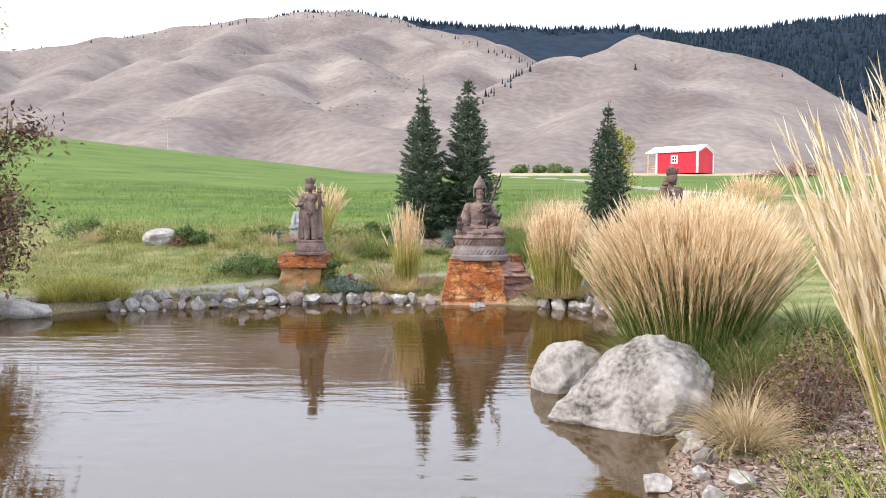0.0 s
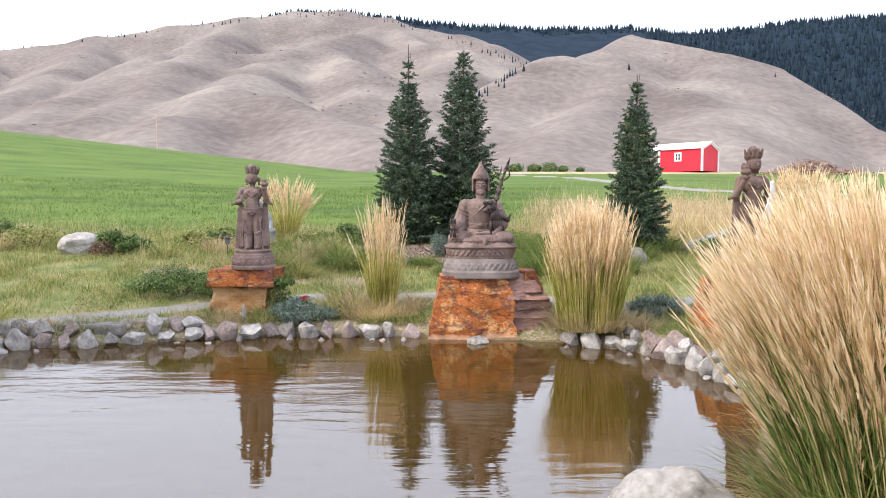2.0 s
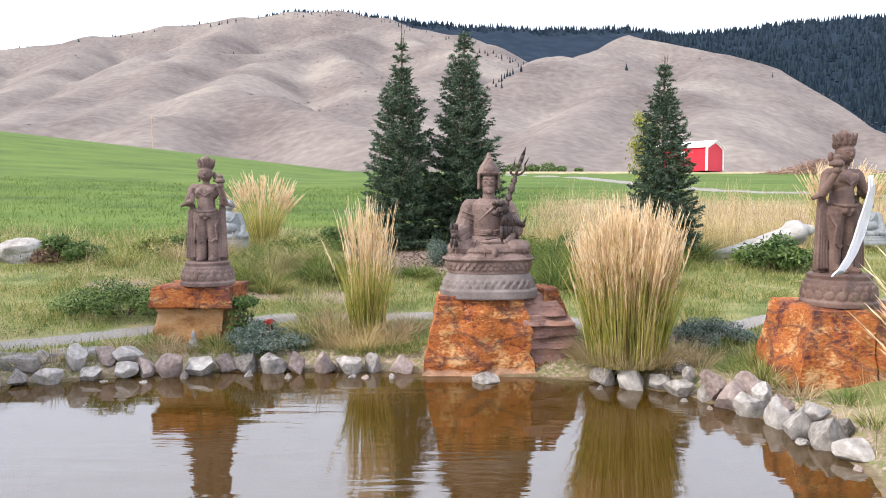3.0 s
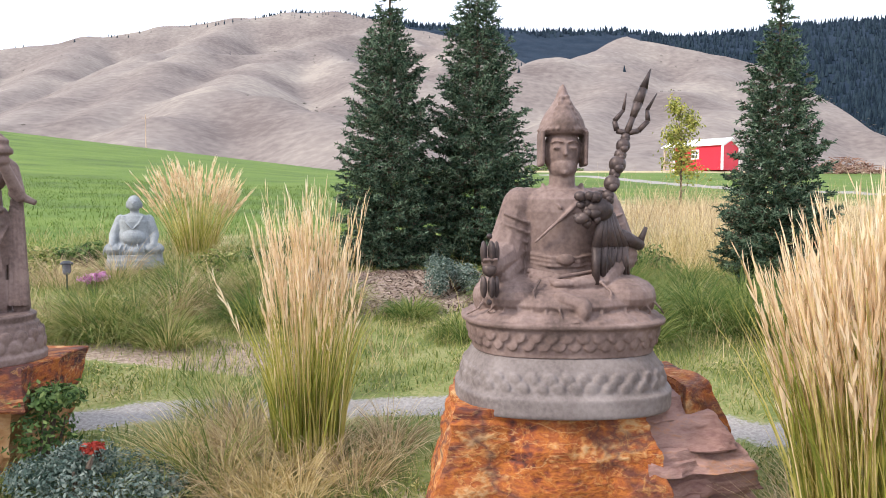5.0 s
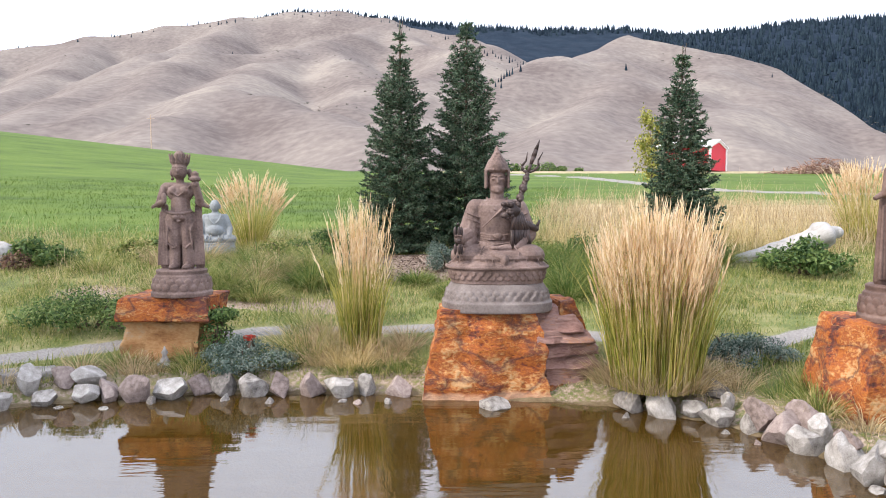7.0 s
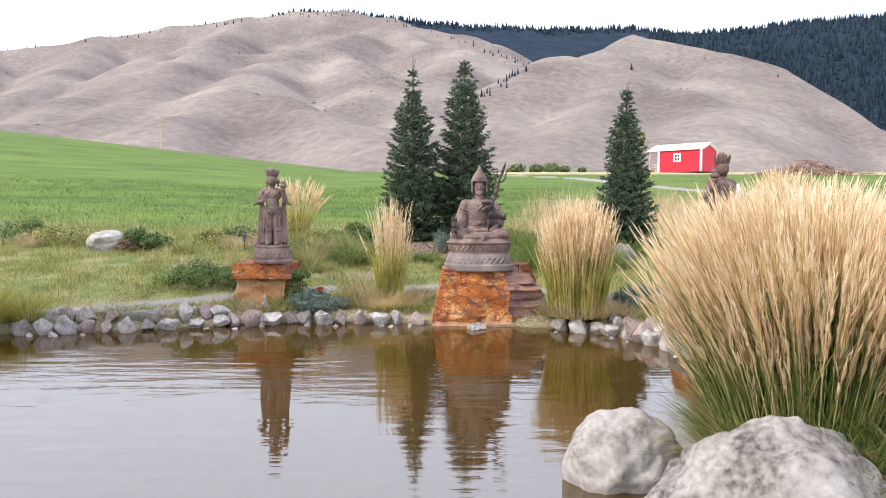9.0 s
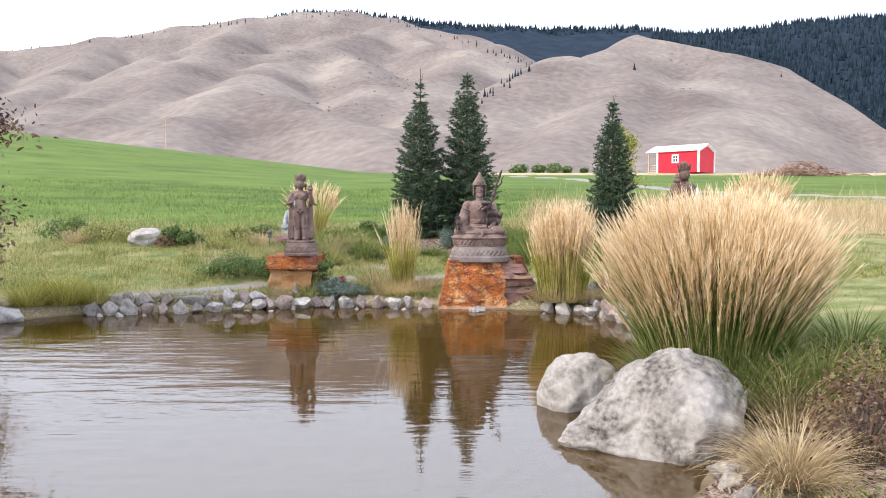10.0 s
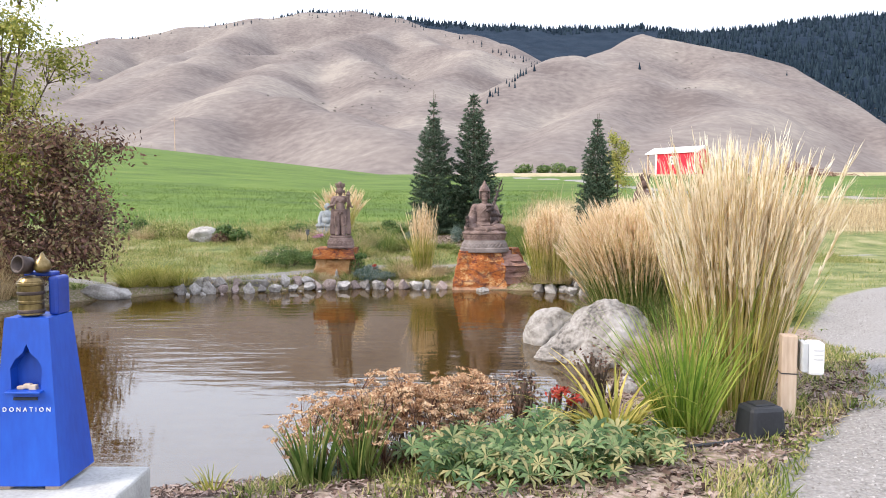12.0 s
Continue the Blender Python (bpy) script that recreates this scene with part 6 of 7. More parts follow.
def spot_lamp():
    x, y = 1.33, 1.14
    t = thing("ground_speaker", x, y, gz(x, y) - 0.02, "black plastic ground unit with rounded edges on the mulch", "ground speaker", rz=12)
    bm = bmesh.new()
    box(bm, 0, 0, 0.085, 0.19, 0.15, 0.17, taper=0.86, bevel=0.022)
    body = part("body", bm, M_BLACK, t, smooth=False)
    bm = bmesh.new()
    box(bm, 0, 0, 0.172, 0.10, 0.08, 0.012, bevel=0.006)
    part("grille", bm, M_BLACK, body)
    cu = bpy.data.curves.new("cable", "CURVE")
    cu.dimensions, cu.bevel_depth, cu.bevel_resolution = "3D", 0.009 * S, 2
    sp = cu.splines.new("NURBS")
    pts = [(1.30, 1.12), (1.18, 1.02), (1.04, 1.00), (0.9, 0.98), (0.78, 1.04), (0.6, 1.02)]
    sp.points.add(len(pts) - 1)
    for p, (a, b) in zip(sp.points, pts):
        p.co = (a * S, b * S, (gz(a, b) + 0.012) * S, 1)
    sp.use_endpoint_u = True
    cu.materials.append(M_BLACK)
    tagged(new("cable", cu), "black cable lying along the planting bed", "cable")


spot_lamp()


def shed():
    t = thing("shed", 22.1, 68.0, gz(22.1, 68.0) - 0.05, "red wooden shed with white trim, window and open porch", "shed", rz=-46)
    L, W, H, R = 5.0, 3.0, 1.95, 2.5
    x0, x1 = -L / 2 + 1.0, L / 2
    # walls with the window cut through the front
    bm = bmesh.new()
    a, b, z0, z1 = 0.0, 0.55, 0.95, 1.6
    for (p0, p1, q0, q1) in ((x0, a, 0, H), (b, x1, 0, H), (a, b, 0, z0), (a, b, z1, H)):
        box(bm, (p0 + p1) / 2, -W / 2 + 0.05, (q0 + q1) / 2, p1 - p0, 0.1, q1 - q0)
    part("wall", bm, M_RED, t)
    bm = bmesh.new()
    box(bm, (x0 + x1) / 2, W / 2 - 0.05, H / 2, x1 - x0, 0.1, H)
    part("wall", bm, M_RED, t)
    for x in (x0 + 0.05, x1 - 0.05):
        bm = bmesh.new()
        v = [bm.verts.new((x + dx, yy, zz)) for dx in (-0.05, 0.05) for yy, zz in ((-W / 2 + 0.1, 0), (W / 2 - 0.1, 0), (W / 2 - 0.1, H), (0, R - 0.02), (-W / 2 + 0.1, H))]
        bm.faces.new(v[:5][::-1])
        bm.faces.new(v[5:])
        for i in range(5):
            bm.faces.new((v[i], v[(i + 1) % 5], v[5 + (i + 1) % 5], v[5 + i]))
        part("gable_wall", bm, M_RED, t)
    ang = math.atan2(R - H, W / 2)
    for s in (-1, 1):
        bm = bmesh.new()
        box(bm, 0, s * (W / 4 + 0.06), (H + R) / 2 + 0.03, L + 0.3, W / 2 / math.cos(ang) + 0.22, 0.07, Matrix.Rotation(-s * ang, 3, "X"))
        part("roof_side", bm, M_WHITE, t, "white metal roof sheet")
    for x in (x0, x1):
        for y in (-W / 2, W / 2):
            bm = bmesh.new()
            box(bm, x, y, H / 2, 0.16, 0.16, H, bevel=0.01)
            part("corner_trim", bm, M_WHITE, t, "white corner board")
    for x in (x0, x1):
        for s in (-1, 1):
            bm = bmesh.new()
            box(bm, x + (0.04 if x > 0 else -0.04), s * W / 4, (H + R) / 2 - 0.06, 0.06, W / 2 / math.cos(ang), 0.14, Matrix.Rotation(-s * ang, 3, "X"))
            part("gable_trim", bm, M_WHITE, t, "white gable board")
    for y in (-W / 2 + 0.06, W / 2 - 0.06):
        bm = bmesh.new()
        box(bm, -L / 2 + 0.08, y, H / 2, 0.11, 0.11, H)
        part("porch_post", bm, M_TIMBER, t, "bare timber porch post")
    bm = bmesh.new()
    box(bm, -L / 2 + 0.5, 0, 0.06, 1.0, W, 0.12)
    part("porch_floor", bm, M_TIMBER, t, "timber porch floor")
    for k in range(3):
        bm = bmesh.new()
        box(bm, -L / 2 + 0.5, -W / 2 + 0.06, 0.3 + 0.22 * k, 0.9, 0.05, 0.07)
        part("porch_rail", bm, M_TIMBER, t, "timber porch rail")
    w = part("window", box(bmesh.new(), (a + b) / 2, -W / 2 + 0.06, (z0 + z1) / 2, b - a, 0.02, z1 - z0), mat("window_glass", [(0.03, 0.035, 0.04), (0.05, 0.055, 0.06)], 2, 0.08, 0, spec=0.5), t, "dark window pane")
    for cx, cz, sx, sz in ((a, (z0 + z1) / 2, 0.12, z1 - z0 + 0.12), (b, (z0 + z1) / 2, 0.12, z1 - z0 + 0.12), ((a + b) / 2, z0, b - a, 0.12), ((a + b) / 2, z1, b - a, 0.12), ((a + b) / 2, (z0 + z1) / 2, b - a, 0.05), ((a + b) / 2, (z0 + z1) / 2, 0.05, z1 - z0)):
        bm = bmesh.new()
        box(bm, cx, -W / 2 - 0.01, cz, sx, 0.08, sz)
        part("frame_bar", bm, M_WHITE, w, "white window bar")


shed()


def brush_pile():
    rr = random.Random(8)
    bm = bmesh.new()
    for _ in range(420):
        x, y = rr.gauss(0, 1.9), rr.gauss(0, 0.8)
        h = 1.15 * math.exp(-(x / 2.3) ** 2 - (y / 1.1) ** 2) * rr.random()
        d = Vector((rr.gauss(0, 1), rr.gauss(0, 0.6), rr.gauss(0, 0.35))).normalized() * rr.uniform(0.4, 1.1)
        limb(bm, Vector((x, y, h)) - d / 2, Vector((x, y, h + 0.05)) + d / 2, rr.uniform(0.015, 0.05), 0.012, 5)
    ob = part("brush_pile", bm, mat("cut_branches", [(0.13, 0.065, 0.05), (0.26, 0.15, 0.11), (0.36, 0.25, 0.19)], 2.0, 0.9, 0.3, 20, vary=0.5, island=True))
    ob.matrix_basis = at(29.5, 60, gz(29.5, 60) + 0.05)
    tagged(ob, "heap of cut reddish-brown branches on the plain", "brush pile", kind="stuff")


brush_pile()


def driftwood():
    bm = bmesh.new()
    rings = []
    for i in range(25):
        s = i / 24
        x = -0.72 + 1.5 * s
        rad = 0.10 + 0.10 * s + (0.07 * math.exp(-((s - 0.93) / 0.07) ** 2)) - 0.06 * math.exp(-(s / 0.04) ** 2)
        ring = []
        for k in range(20):
            a = 2 * math.pi * k / 20
            p = Vector((x, math.cos(a) * rad, math.sin(a) * rad * 0.8))
            n = noise.fractal(Vector((p.x * 2, p.y * 7, p.z * 7)), 0.9, 2.0, 4)
            ring.append(bm.verts.new(p * 1 + Vector((0, math.cos(a), math.sin(a))) * n * 0.04))
        rings.append(ring)
    for p, q in zip(rings, rings[1:]):
        for k in range(20):
            bm.faces.new((p[k], p[(k + 1) % 20], q[(k + 1) % 20], q[k]))
    bm.faces.new(rings[0])
    bm.faces.new(rings[-1])
    limb(bm, (0.6, -0.05, 0.08), (0.85, -0.12, 0.0), 0.11, 0.09, 10)
    ob = part("driftwood_log", bm, M_DRIFT, smooth=True)
    ob.matrix_basis = at(5.25, 16.5, 0.93, 0, 0, -17)
    tagged(ob, "bleached pale driftwood log propped on the grass", "log")


driftwood()


def scarf():
    pts = [(0.09, -0.16, 0.98), (0.10, -0.16, 0.88), (0.085, -0.15, 0.77), (0.05, -0.15, 0.65), (0.0, -0.16, 0.52), (-0.08, -0.19, 0.40), (-0.18, -0.225, 0.305), (-0.25, -0.25, 0.265)]
    wid = [0.015, 0.03, 0.042, 0.05, 0.052, 0.05, 0.05, 0.055]
    bm = bmesh.new()
    prev = None
    for (x, y, z), w in zip(pts, wid):
        row = []
        for k in range(9):
            s = k / 8 - 0.5
            row.append(bm.verts.new((x + 2 * s * w, y + 0.02 * math.cos(s * 22) - 0.02, z + 0.5 * s * w)))
        if prev:
            for k in range(8):
                bm.faces.new((prev[k], prev[k + 1], row[k + 1], row[k]))
        prev = row
    ob = part("scarf", bm, mat("white_cloth", [(0.66, 0.66, 0.67), (0.80, 0.80, 0.80)], 6, 0.9, 0.2), smooth=True)
    m = ob.modifiers.new("thick", "SOLIDIFY")
    m.thickness = 0.012
    ob.matrix_basis = at(3.37, 10.72, 0.765, 12, s=1.06)
    tagged(ob, "white offering scarf draped over the standing statue", "scarf")


scarf()

bm = bmesh.new()
limb(bm, (0, 0, -1), (0, 0, 17), 0.22, 0.15, 8)
limb(bm, (-1.6, 0, 15.6), (1.6, 0, 15.6), 0.09, 0.09, 6)
ob = part("utility_pole", bm, M_TIMBER)
ob.matrix_basis = at(-117, 310, 22)
tagged(ob, "grey wooden utility pole below the hills", "utility pole")


def solar_light():
    x, y = -3.62, 15.95
    t = thing("solar_light", x, y, gz(x, y), "small dark solar garden light in the grass", "garden light")
    bm = bmesh.new()
    limb(bm, (0, 0, -0.03), (0, 0, 0.22), 0.008, 0.008, 8)
    part("stake", bm, M_BLACK, t)
    bm = bmesh.new()
    lathe(bm, [(0.025, 0.2), (0.038, 0.22), (0.042, 0.30)], seg=18)
    part("lens", bm, mat("smoky_plastic", [(0.10, 0.10, 0.12), (0.16, 0.16, 0.18)], 3, 0.2, 0, spec=0.5), t, "smoky clear lens")
    bm = bmesh.new()
    lathe(bm, [(0.062, 0.30), (0.060, 0.315), (0.03, 0.335)], seg=20)
    part("cap", bm, M_BLACK, t)


solar_light()
shrub("flowers", -3.38, 15.95, gz(-3.38, 15.95), [(0, 0, 0.16, 0.12, 0.1, 0.05), (0.1, 0, 0.18, 0.08, 0.08, 0.05)], 220, 0.026, leafy("pink_petals", [(0.38, 0.12, 0.30), (0.55, 0.24, 0.46), (0.66, 0.36, 0.56)]), "small cluster of pink-purple flowers in the grass", "flowers", seed=18)
shrub("flowers", 7.9, 17.1, gz(7.9, 17.1), [(0, 0, 0.16, 0.1, 0.1, 0.05)], 120, 0.026, bpy.data.materials["pink_petals"], "small pink flowers beside the grey statue", "flowers", seed=19)


# ---- the planted bed close to the walk ----
def yarrow(x, y, n, spread, label, seed):
    """Thin dry stems that branch into flat seed heads."""
    rng = np.random.default_rng(seed)
    z = gz(x, y)
    t = thing("yarrow", x, y, z, label, "dried flowers")
    heads, stems = [], []
    for i in range(n):
        bx, by = rng.normal() * spread[0] * 0.55, rng.normal() * spread[1] * 0.5
        tx, ty = bx * 1.5 + rng.normal() * 0.05, by * 1.3 + rng.normal() * 0.05
        h = (0.22 + 0.24 * rng.random()) * (1 - 0.35 * min(1, abs(bx) / spread[0]))
        stems.append(((bx, by, -0.02), (tx, ty, h)))
        m = rng.integers(3, 6)
        for k in range(m):
            heads.append((tx + rng.normal() * 0.045, ty + rng.normal() * 0.045, h + rng.normal() * 0.025, tx, ty, h - 0.07))
    S0 = np.array([s[0] for s in stems] + [(h[3], h[4], h[5]) for h in heads])
    S1 = np.array([s[1] for s in stems] + [h[:3] for h in heads])
    w = np.random.default_rng(seed + 1).normal(size=S0.shape)
    w[:, 2] = 0
    w /= np.linalg.norm(w, axis=1)[:, None]
    w *= 0.0028
    v = np.stack([S0 - w, S0 + w, S1 + w * 0.6, S1 - w * 0.6], 1).reshape(-1, 3)
    mesh_ob("dry_stems", v, np.arange(len(v)).reshape(-1, 4), M_REDLEAF, t, "thin dark dry stems")
    c = np.array([h[:3] for h in heads])
    v, f = leaves(rng, c, np.tile([0.03, 0.03, 0.008], (len(c), 1)), len(c) * 30, 0.0085, 1.2, 0.1)
    mesh_ob("seed_heads", v, f, leafy("brown_seed_heads", [(0.32, 0.17, 0.09), (0.52, 0.33, 0.19), (0.66, 0.49, 0.32)]), t, "flat tan and rust seed heads")
    lv, lf = strips(np.array([[s[0][0], s[0][1], 0] for s in stems] * 3), rng.random(3 * n) * 6.28, rng.uniform(0.3, 1.2, 3 * n), rng.uniform(0.06, 0.16, 3 * n), np.full(3 * n, 0.014), rng.uniform(0, 1.0, 3 * n), 3)
    mesh_ob("stem_leaves", lv, lf, M_BLUELEAF, t, "ferny grey-green foot leaves")
    return t


yarrow(-0.26, 1.22, 140, (0.26, 0.2), "dried yarrow with flat tan seed heads at the water", 31)
yarrow(0.02, 1.5, 60, (0.17, 0.16), "tall dried yarrow with rust-brown seed heads", 33)
yarrow(-0.56, 1.1, 46, (0.14, 0.14), "low dried yarrow beside sword-shaped leaves", 35)


def fingered(x, y, n, size, label, seed, material=M_LEAF, spread=0.25, h=0.2):
    """A lupin-like plant: round leaves of narrow fingers on thin stalks."""
    rng = np.random.default_rng(seed)
    t = thing("lupin", x, y, gz(x, y), label, "leafy plant")
    V, ST = [], []
    for i in range(n):
        c = np.array([rng.normal() * spread, rng.normal() * spread * 0.7, h * rng.uniform(0.35, 1.1)])
        tilt = np.array([rng.normal() * 0.35, -0.25 + rng.normal() * 0.35, 1.0])
        tilt /= np.linalg.norm(tilt)
        ax = np.cross(tilt, [0, 1, 0.1])
        ax /= np.linalg.norm(ax)
        ay = np.cross(tilt, ax)
        m = rng.integers(8, 12)
        s = size * rng.uniform(0.65, 1.2)
        for k in range(m):
            a = 6.2832 * k / m + rng.normal() * 0.06
            d = ax * math.cos(a) + ay * math.sin(a)
            e = np.cross(tilt, d)
            V.append([c, c + d * s * 0.6 + e * s * 0.13 + tilt * 0.2 * s, c + d * s + tilt * 0.05 * s, c + d * s * 0.6 - e * s * 0.13 + tilt * 0.2 * s])
        ST.append([[c[0] * 0.3 - 0.003, c[1] * 0.3, -0.02], [c[0] * 0.3 + 0.003, c[1] * 0.3, -0.02], list(c + [0.002, 0, 0]), list(c - [0.002, 0, 0])])
    v = np.array(V).reshape(-1, 3)
    mesh_ob("leaves", v, np.arange(len(v)).reshape(-1, 4), material, t)
    v = np.array(ST).reshape(-1, 3)
    mesh_ob("leaf_stalks", v, np.arange(len(v)).reshape(-1, 4), M_BLADE, t)
    return t


M_LUPIN = leafy("grey_green_lupin_leaves", [(0.04, 0.08, 0.03), (0.09, 0.16, 0.055), (0.15, 0.22, 0.09), (0.20, 0.25, 0.11), (0.36, 0.32, 0.15)])
for i, (x, y, n, h, words) in enumerate([(-0.02, 0.74, 60, 0.13, "leafy lupin with grey-green fingered leaves"), (0.20, 0.64, 60, 0.12, "leafy lupin with fresh green fingered leaves"), (0.42, 0.70, 70, 0.13, "spreading lupin with pale fingered leaves"),
                                          (0.62, 0.84, 60, 0.13, "low lupin with fresh green fingered leaves"), (0.30, 0.96, 60, 0.17, "leafy lupin with yellowing fingered leaves"), (-0.06, 0.98, 50, 0.15, "low lupin with pale fingered leaves")]):
    fingered(x, y, n, 0.066, words, 41 + i, M_LUPIN, 0.12, h)
tuft(0.66, 1.17, 120, 0.46, 0.08, 51, leafy("yellow_daylily_leaves", [(0.16, 0.18, 0.03), (0.36, 0.32, 0.07), (0.52, 0.42, 0.12)]), "daylily with yellowing strap leaves", 1.7, 0.022, "daylily", "perennial", 0.8)
tuft(1.02, 1.27, 260, 0.60, 0.11, 52, leafy("fresh_green_blades", [(0.10, 0.18, 0.025), (0.20, 0.29, 0.04), (0.34, 0.38, 0.08)]), "upright fresh yellow-green grass beside the reed clump", 0.5, 0.011, "iris_clump", "perennial", 0.3)
for i, (x, y) in enumerate([(-0.5, 1.12), (-0.3, 1.15), (-0.15, 1.1), (-0.62, 1.2), (0.4, 1.2), (-0.4, 0.98), (-0.05, 0.8)]):
    tuft(x, y, 130, 0.18, 0.08, 190 + i, (M_BLUELEAF, M_LAWN, M_REDLEAF)[i % 3], "low ferny foliage at the foot of the yarrow", 1.2, 0.010, "fern_tuft", "perennial", 0.9, group="low foliage in the bed")
tuft(-0.70, 0.88, 60, 0.30, 0.06, 53, M_BLADE, "small clump of sword-shaped green leaves", 0.3, 0.02, "iris_clump", "perennial", 0.3)
tuft(-0.50, 0.90, 60, 0.32, 0.06, 54, M_BLADE, "small clump of sword-shaped green leaves", 0.4, 0.016, "iris_clump", "perennial", 0.3)
tuft(-1.22, 1.15, 40, 0.14, 0.05, 55, M_YBLADE, "little tuft of grass at the stones", 0.6, 0.008, tilt=0.6)
shrub("perennial", 0.42, 1.24, gz(0.42, 1.24), [(0, 0, 0.28, 0.06, 0.05, 0.03), (0.07, 0, 0.24, 0.04, 0.04, 0.03)], 150, 0.014, bpy.data.materials["red_leaves"], "small plant with bright red autumn leaves", "perennial", 10, seed=20)
shrub("perennial", 0.66, 1.6, gz(0.66, 1.6), [(0, 0, 0.36, 0.2, 0.16, 0.14)], 260, 0.012, M_REDLEAF, "bare brown twiggy stems beside the daylily", "perennial", 46, seed=22)
shrub("perennial", 0.24, 1.38, gz(0.24, 1.38), [(0, 0, 0.30, 0.12, 0.12, 0.12)], 300, 0.012, M_REDLEAF, "dark dry flower spikes at the water's edge", "perennial", 26, seed=23)


# ---- lawn blades, meadow straw, bark chips ----
def lawn(name, n, region, h, material, label, seed, keep, width=0.008, seg=2, tilt=0.5):
    rng = np.random.default_rng(seed)
    x = rng.uniform(region[0], region[1], n)
    y = rng.uniform(region[2], region[3], n)
    k = keep(x, y, rng)
    x, y = x[k], y[k]
    m = len(x)
    h = h * (0.55 + 1.5 * np.clip(patches(x, y, 1.6, 9) + 0.15, 0, 1) + 0.6 * np.clip(patches(x, y, 5.0, 4), 0, 1))
    base = np.stack([x, y, height(x, y) - 0.01], 1)
    v, f = strips(base, rng.random(m) * 6.28, np.abs(rng.normal(size=m)) * tilt, h * rng.uniform(0.4, 1.3, m), np.full(m, width), rng.uniform(0, 0.9, m), seg, twist=rng.random(m) * 6.28)
    return tagged(mesh_ob(name, v, f, material), label, "grass", kind="stuff")


def patches(x, y, s, off=0.0):
    return np.array([noise.noise((a * s, b * s, off)) for a, b in zip(x, y)])


def on_lawn(x, y, rng):
    d = shore(x, y)
    ok = (d > 0.15) & (near_line(x, y, FOOTPATH) > 0.17) & (near_line(x, y, WALKWAY) > 0.9)
    ok &= np.hypot((x + 0.2) / 1.3, y - 16.3) > 1.0
    return ok & ~((y < 5.2) & (d < 1.9) & (x > -2))


lawn("lawn_grass", 190000, (-9, 8, 11.2, 19.5), 0.085, M_LAWN, "short uneven lawn grass on the far bank", 71, on_lawn)
lawn("lawn_grass", 30000, (1.5, 12, 2, 12), 0.05, M_LAWN, "short lawn grass beside the gravel walk", 72, on_lawn)
lawn("weeds", 70000, (-1.0, 3.2, -0.2, 4.2), 0.06, M_LAWN, "low weeds between the bed and the gravel walk", 79, lambda x, y, g: (shore(x, y) > 0.6) & (near_line(x, y, WALKWAY) > 0.78 + 0.2 * patches(x, y, 3)) & (patches(x, y, 2.2) > -0.18), 0.009, 2, 0.9)
lawn("rough_grass", 30000, (-12, 9, 14.2, 20.5), 0.26, M_LAWN, "longer weedy grass in front of the field", 73, lambda x, y, g: on_lawn(x, y, g) & (patches(x, y, 0.8) > 0.05 - 0.25 * (y > 17.5)) & (np.hypot(x, y - 16) > 1.3), 0.007, 3)
lawn("rough_grass", 15000, (-12, 9, 13.5, 20.5), 0.34, M_DRYBLADE, "dry straw stems among the grass", 74, lambda x, y, g: on_lawn(x, y, g) & (patches(x, y, 0.7, 5) > 0.12 - 0.25 * (y > 18)) & (np.hypot(x, y - 16) > 1.3), 0.005, 3)
lawn("field_grass", 50000, (-22, 7, 19.5, 40), 0.10, leafy("field_blades", [(0.044, 0.080, 0.010), (0.074, 0.124, 0.015), (0.110, 0.154, 0.025)], 0.3), "dense bright green field grass", 75, lambda x, y, g: (x / y < 0.16) & (x / y > -0.68), 0.014, 2)
lawn("meadow_straw", 26000, (2.0, 24, 17.3, 30), 0.62, M_DRYBLADE, "tall dry tan meadow grass", 76, lambda x, y, g: (x / y > 0.12 + 0.03 * patches(x, y, 0.5)) & (y < 27 + 3 * patches(x, y, 0.3)), 0.010, 3, 0.3)
lawn("meadow_straw", 5000, (1.6, 6.5, 16.6, 19.5), 0.5, M_STALK, "tall dry tan meadow grass", 77, lambda x, y, g: (x / y > 0.085), 0.008, 3, 0.35)
lawn("bank_straw", 6000, (1.8, 5.2, 8.5, 12.2), 0.16, M_DRYBLADE, "matted dry grass on the bank", 78, lambda x, y, g: (shore(x, y) > 0.1) & (shore(x, y) < 0.9), 0.006, 3, 0.9)


for a, b in zip(POND[11:20], POND[12:21]):
    for x, y in along(a, b, 0.24):
        nx, ny = x - POND[:, 0].mean(), y - POND[:, 1].mean()
        k = math.hypot(nx, ny)
        o = mr.uniform(0.22, 0.55)
        x, y = x + nx / k * o, y + ny / k * o
        if -0.1 < x < 1.3 and y > 11.2:
            continue
        tuft(x, y, 130, mr.uniform(0.10, 0.24), 0.12, int(abs(x) * 1000) + 7, mr.choice([M_LAWN, M_DRYBLADE, M_LAWN, M_BLADE]), "small rough tuft of grass behind the shore stones", 1.0, 0.007, tilt=0.8, group="tufts along the shore")


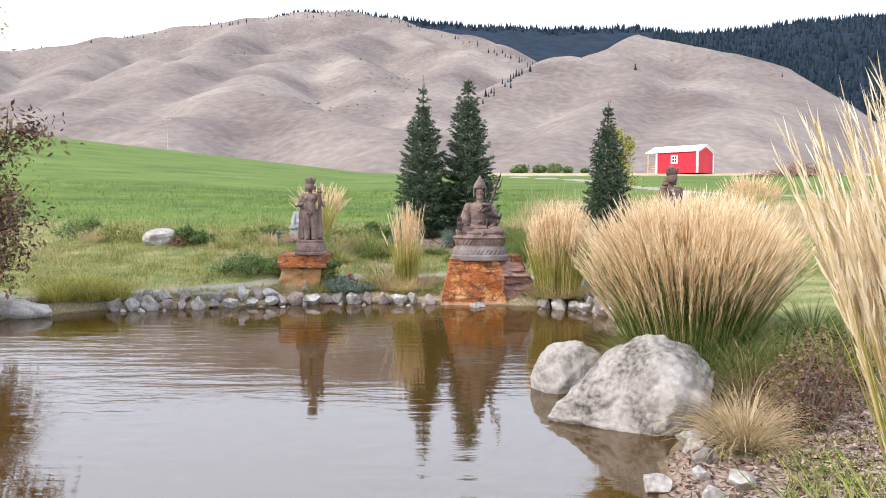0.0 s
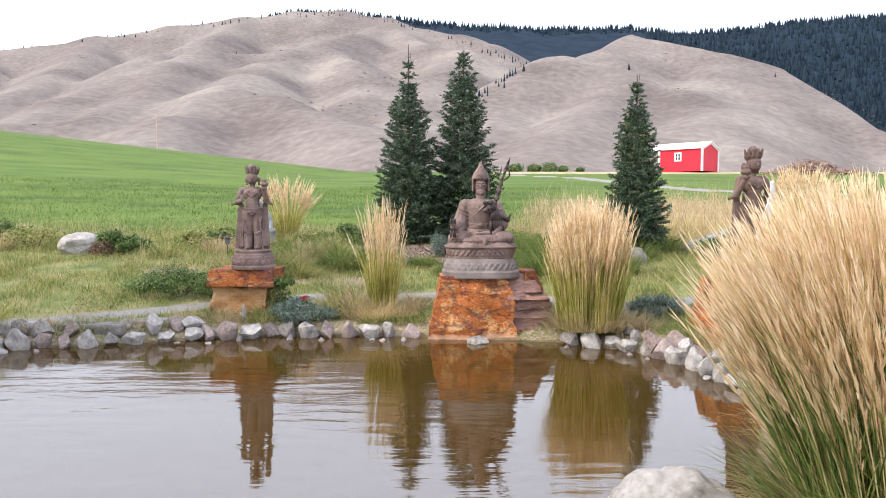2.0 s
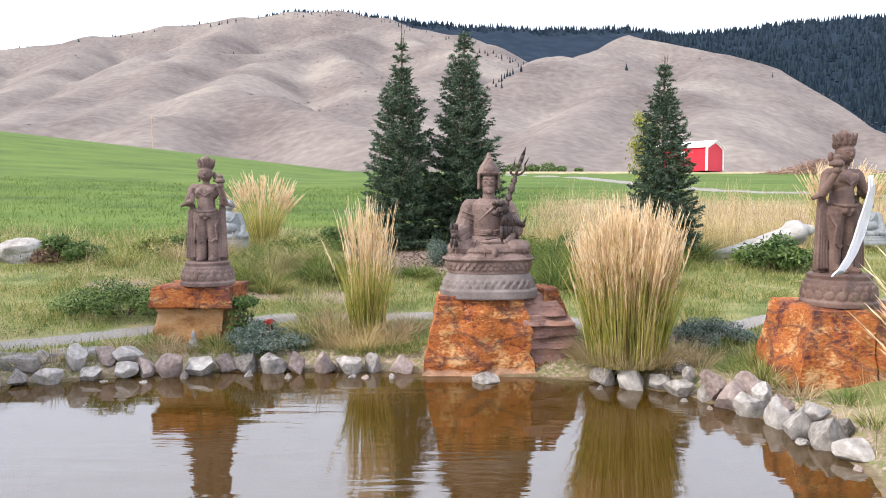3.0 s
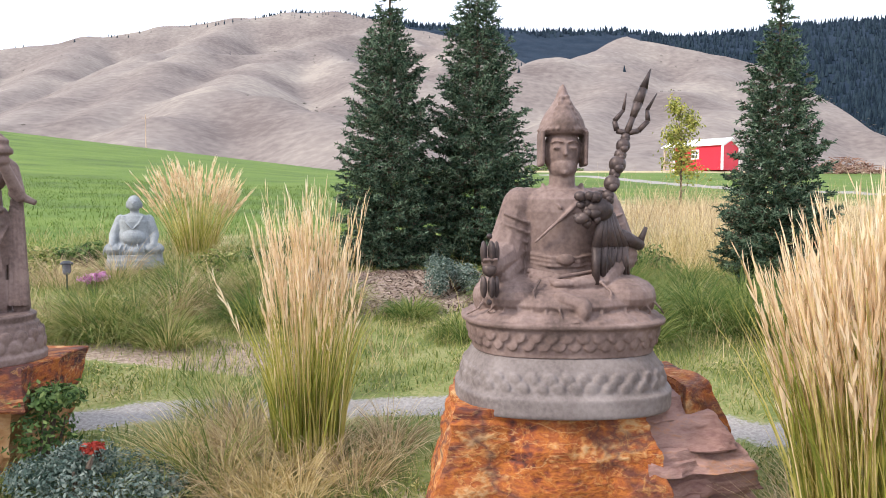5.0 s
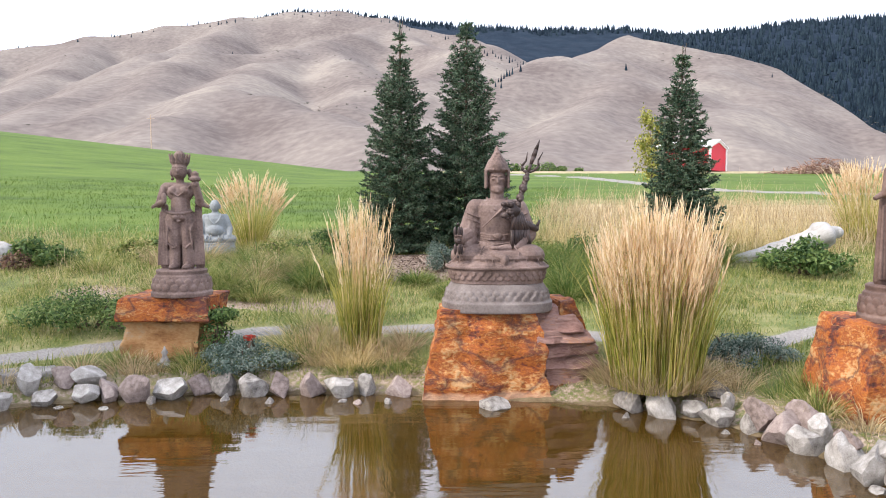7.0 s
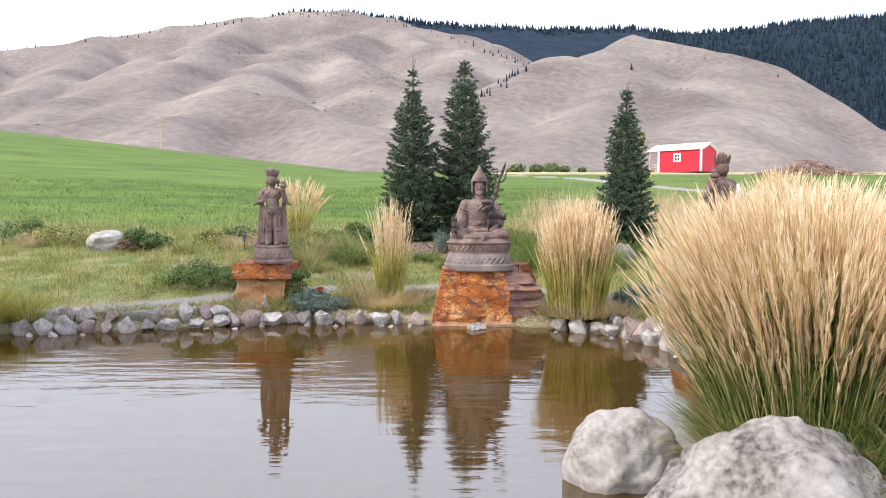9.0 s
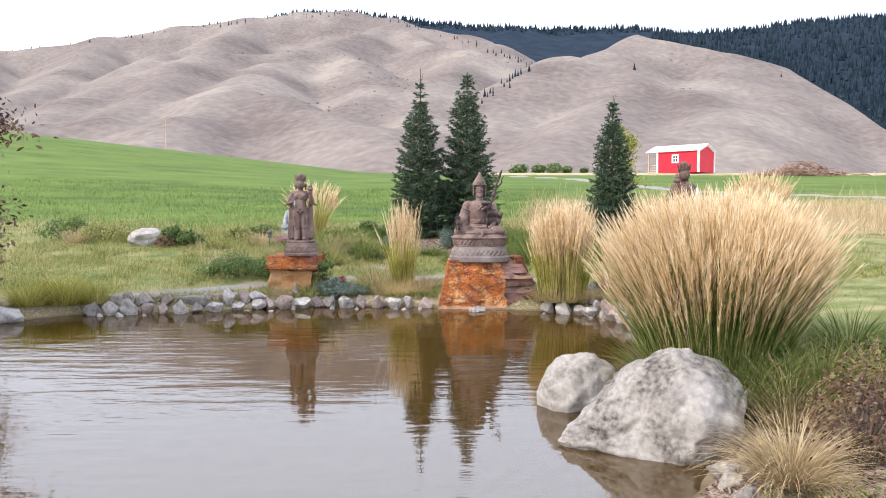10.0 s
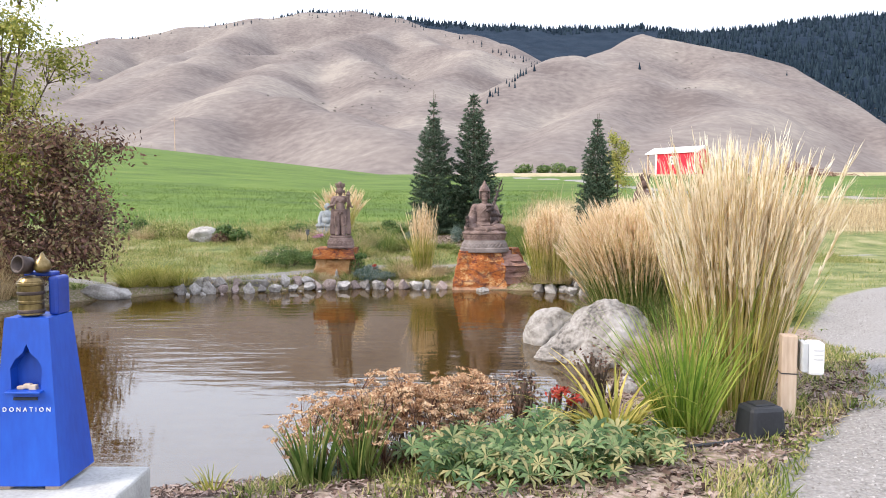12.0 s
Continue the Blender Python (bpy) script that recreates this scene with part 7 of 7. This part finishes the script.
def ground_cover():
    """Low broad-leaved weeds in loose patches."""
    rng = np.random.default_rng(91)
    x, y = rng.uniform(-9, 8, 60000), rng.uniform(11.8, 19, 60000)
    k = on_lawn(x, y, rng) & (patches(x, y, 1.3, 2) > 0.18)
    x2, y2 = rng.uniform(-1, 3.5, 9000), rng.uniform(0.2, 6, 9000)
    k2 = (shore(x2, y2) > 0.3) & (near_line(x2, y2, WALKWAY) > 0.8) & (patches(x2, y2, 1.8, 6) > 0.22)
    x, y = np.concatenate([x[k], x2[k2]]), np.concatenate([y[k], y2[k2]])
    c = np.stack([x, y, height(x, y) + 0.03], 1)
    v, f = leaves(rng, c, np.tile([0.04, 0.04, 0.03], (len(c), 1)), len(c) * 4, 0.011, 1.0, 0.2)
    tagged(mesh_ob("ground_cover", v, f, M_LAWN), "patches of low green broad-leaved weeds", "weeds", kind="stuff")


ground_cover()


def chips():
    rng = np.random.default_rng(6)
    x, y = rng.uniform(-2.2, 3.2, 34000), rng.uniform(0.2, 6.0, 34000)
    d = shore(x, y)
    k = (d > 0.03) & (d < np.where(y < 3, 2.2, 1.45)) & (y < 5.6) & (near_line(x, y, WALKWAY) > 0.85)
    x2, y2 = rng.uniform(-1.6, 1.2, 5000), rng.uniform(15.2, 17.4, 5000)
    k2 = np.hypot((x2 + 0.2) / 1.3, y2 - 16.3) < 1.1
    x, y = np.concatenate([x[k], x2[k2]]), np.concatenate([y[k], y2[k2]])
    n = len(x)
    c = np.stack([x, y, height(x, y) + 0.012], 1)
    a = rng.normal(size=(n, 3)) * np.array([1, 1, 0.3])
    a /= np.linalg.norm(a, axis=1)[:, None]
    b = np.cross(a, np.array([0, 0, 1.0]) + rng.normal(size=(n, 3)) * 0.35)
    b /= np.linalg.norm(b, axis=1)[:, None]
    l, w = rng.uniform(0.008, 0.028, n)[:, None], rng.uniform(0.004, 0.010, n)[:, None]
    up = np.cross(a, b) * 0.004
    v = np.stack([c - a * l - b * w, c + a * l - b * w * 0.6, c + a * l * 0.9 + b * w, c - a * l * 0.8 + b * w, c + up], 1).reshape(-1, 3)
    f = np.array([[0, 1, 4], [1, 2, 4], [2, 3, 4], [3, 0, 4]])
    f = (np.arange(n)[:, None, None] * 5 + f[None]).reshape(-1, 3)
    tagged(mesh_ob("bark_chips", v, f, mat("bark_mulch", [(0.055, 0.034, 0.026), (0.13, 0.084, 0.066), (0.22, 0.155, 0.13), (0.31, 0.24, 0.21)], 3, 0.95, 0, 20, vary=0.6, island=True)), "grey-brown bark chips covering the bed", "mulch", kind="stuff")


chips()


def loose_gravel():
    rng = np.random.default_rng(17)
    x, y = rng.uniform(0.2, 6, 42000), rng.uniform(-0.5, 7, 42000)
    k = near_line(x, y, WALKWAY) < 0.95 + 0.12 * rng.normal(size=len(x))
    x, y = x[k], y[k]
    n = len(x)
    s = rng.uniform(0.003, 0.009, n)
    c = np.stack([x, y, height(x, y) + s * 0.3], 1)
    o = np.array([[1, 0, -0.3], [-0.5, 0.8, -0.3], [-0.5, -0.8, -0.3], [0.1, 0, 0.6]])
    a = rng.random(n) * 6.28
    rot = np.stack([np.stack([np.cos(a), -np.sin(a), a * 0], 1), np.stack([np.sin(a), np.cos(a), a * 0], 1), np.stack([a * 0, a * 0, a * 0 + 1], 1)], 1)
    v = (c[:, None] + np.einsum("nij,kj->nki", rot, o) * s[:, None, None]).reshape(-1, 3)
    f = np.array([[0, 1, 3], [1, 2, 3], [2, 0, 3]])
    tagged(mesh_ob("loose_gravel", v, (np.arange(n)[:, None, None] * 4 + f[None]).reshape(-1, 3), mat("gravel_chips", [(0.16, 0.145, 0.135), (0.25, 0.232, 0.22), (0.36, 0.34, 0.32)], 3, 0.95, 0, 20, vary=0.6, island=True)), "loose pale grey gravel on the walk", "gravel", kind="stuff")


loose_gravel()
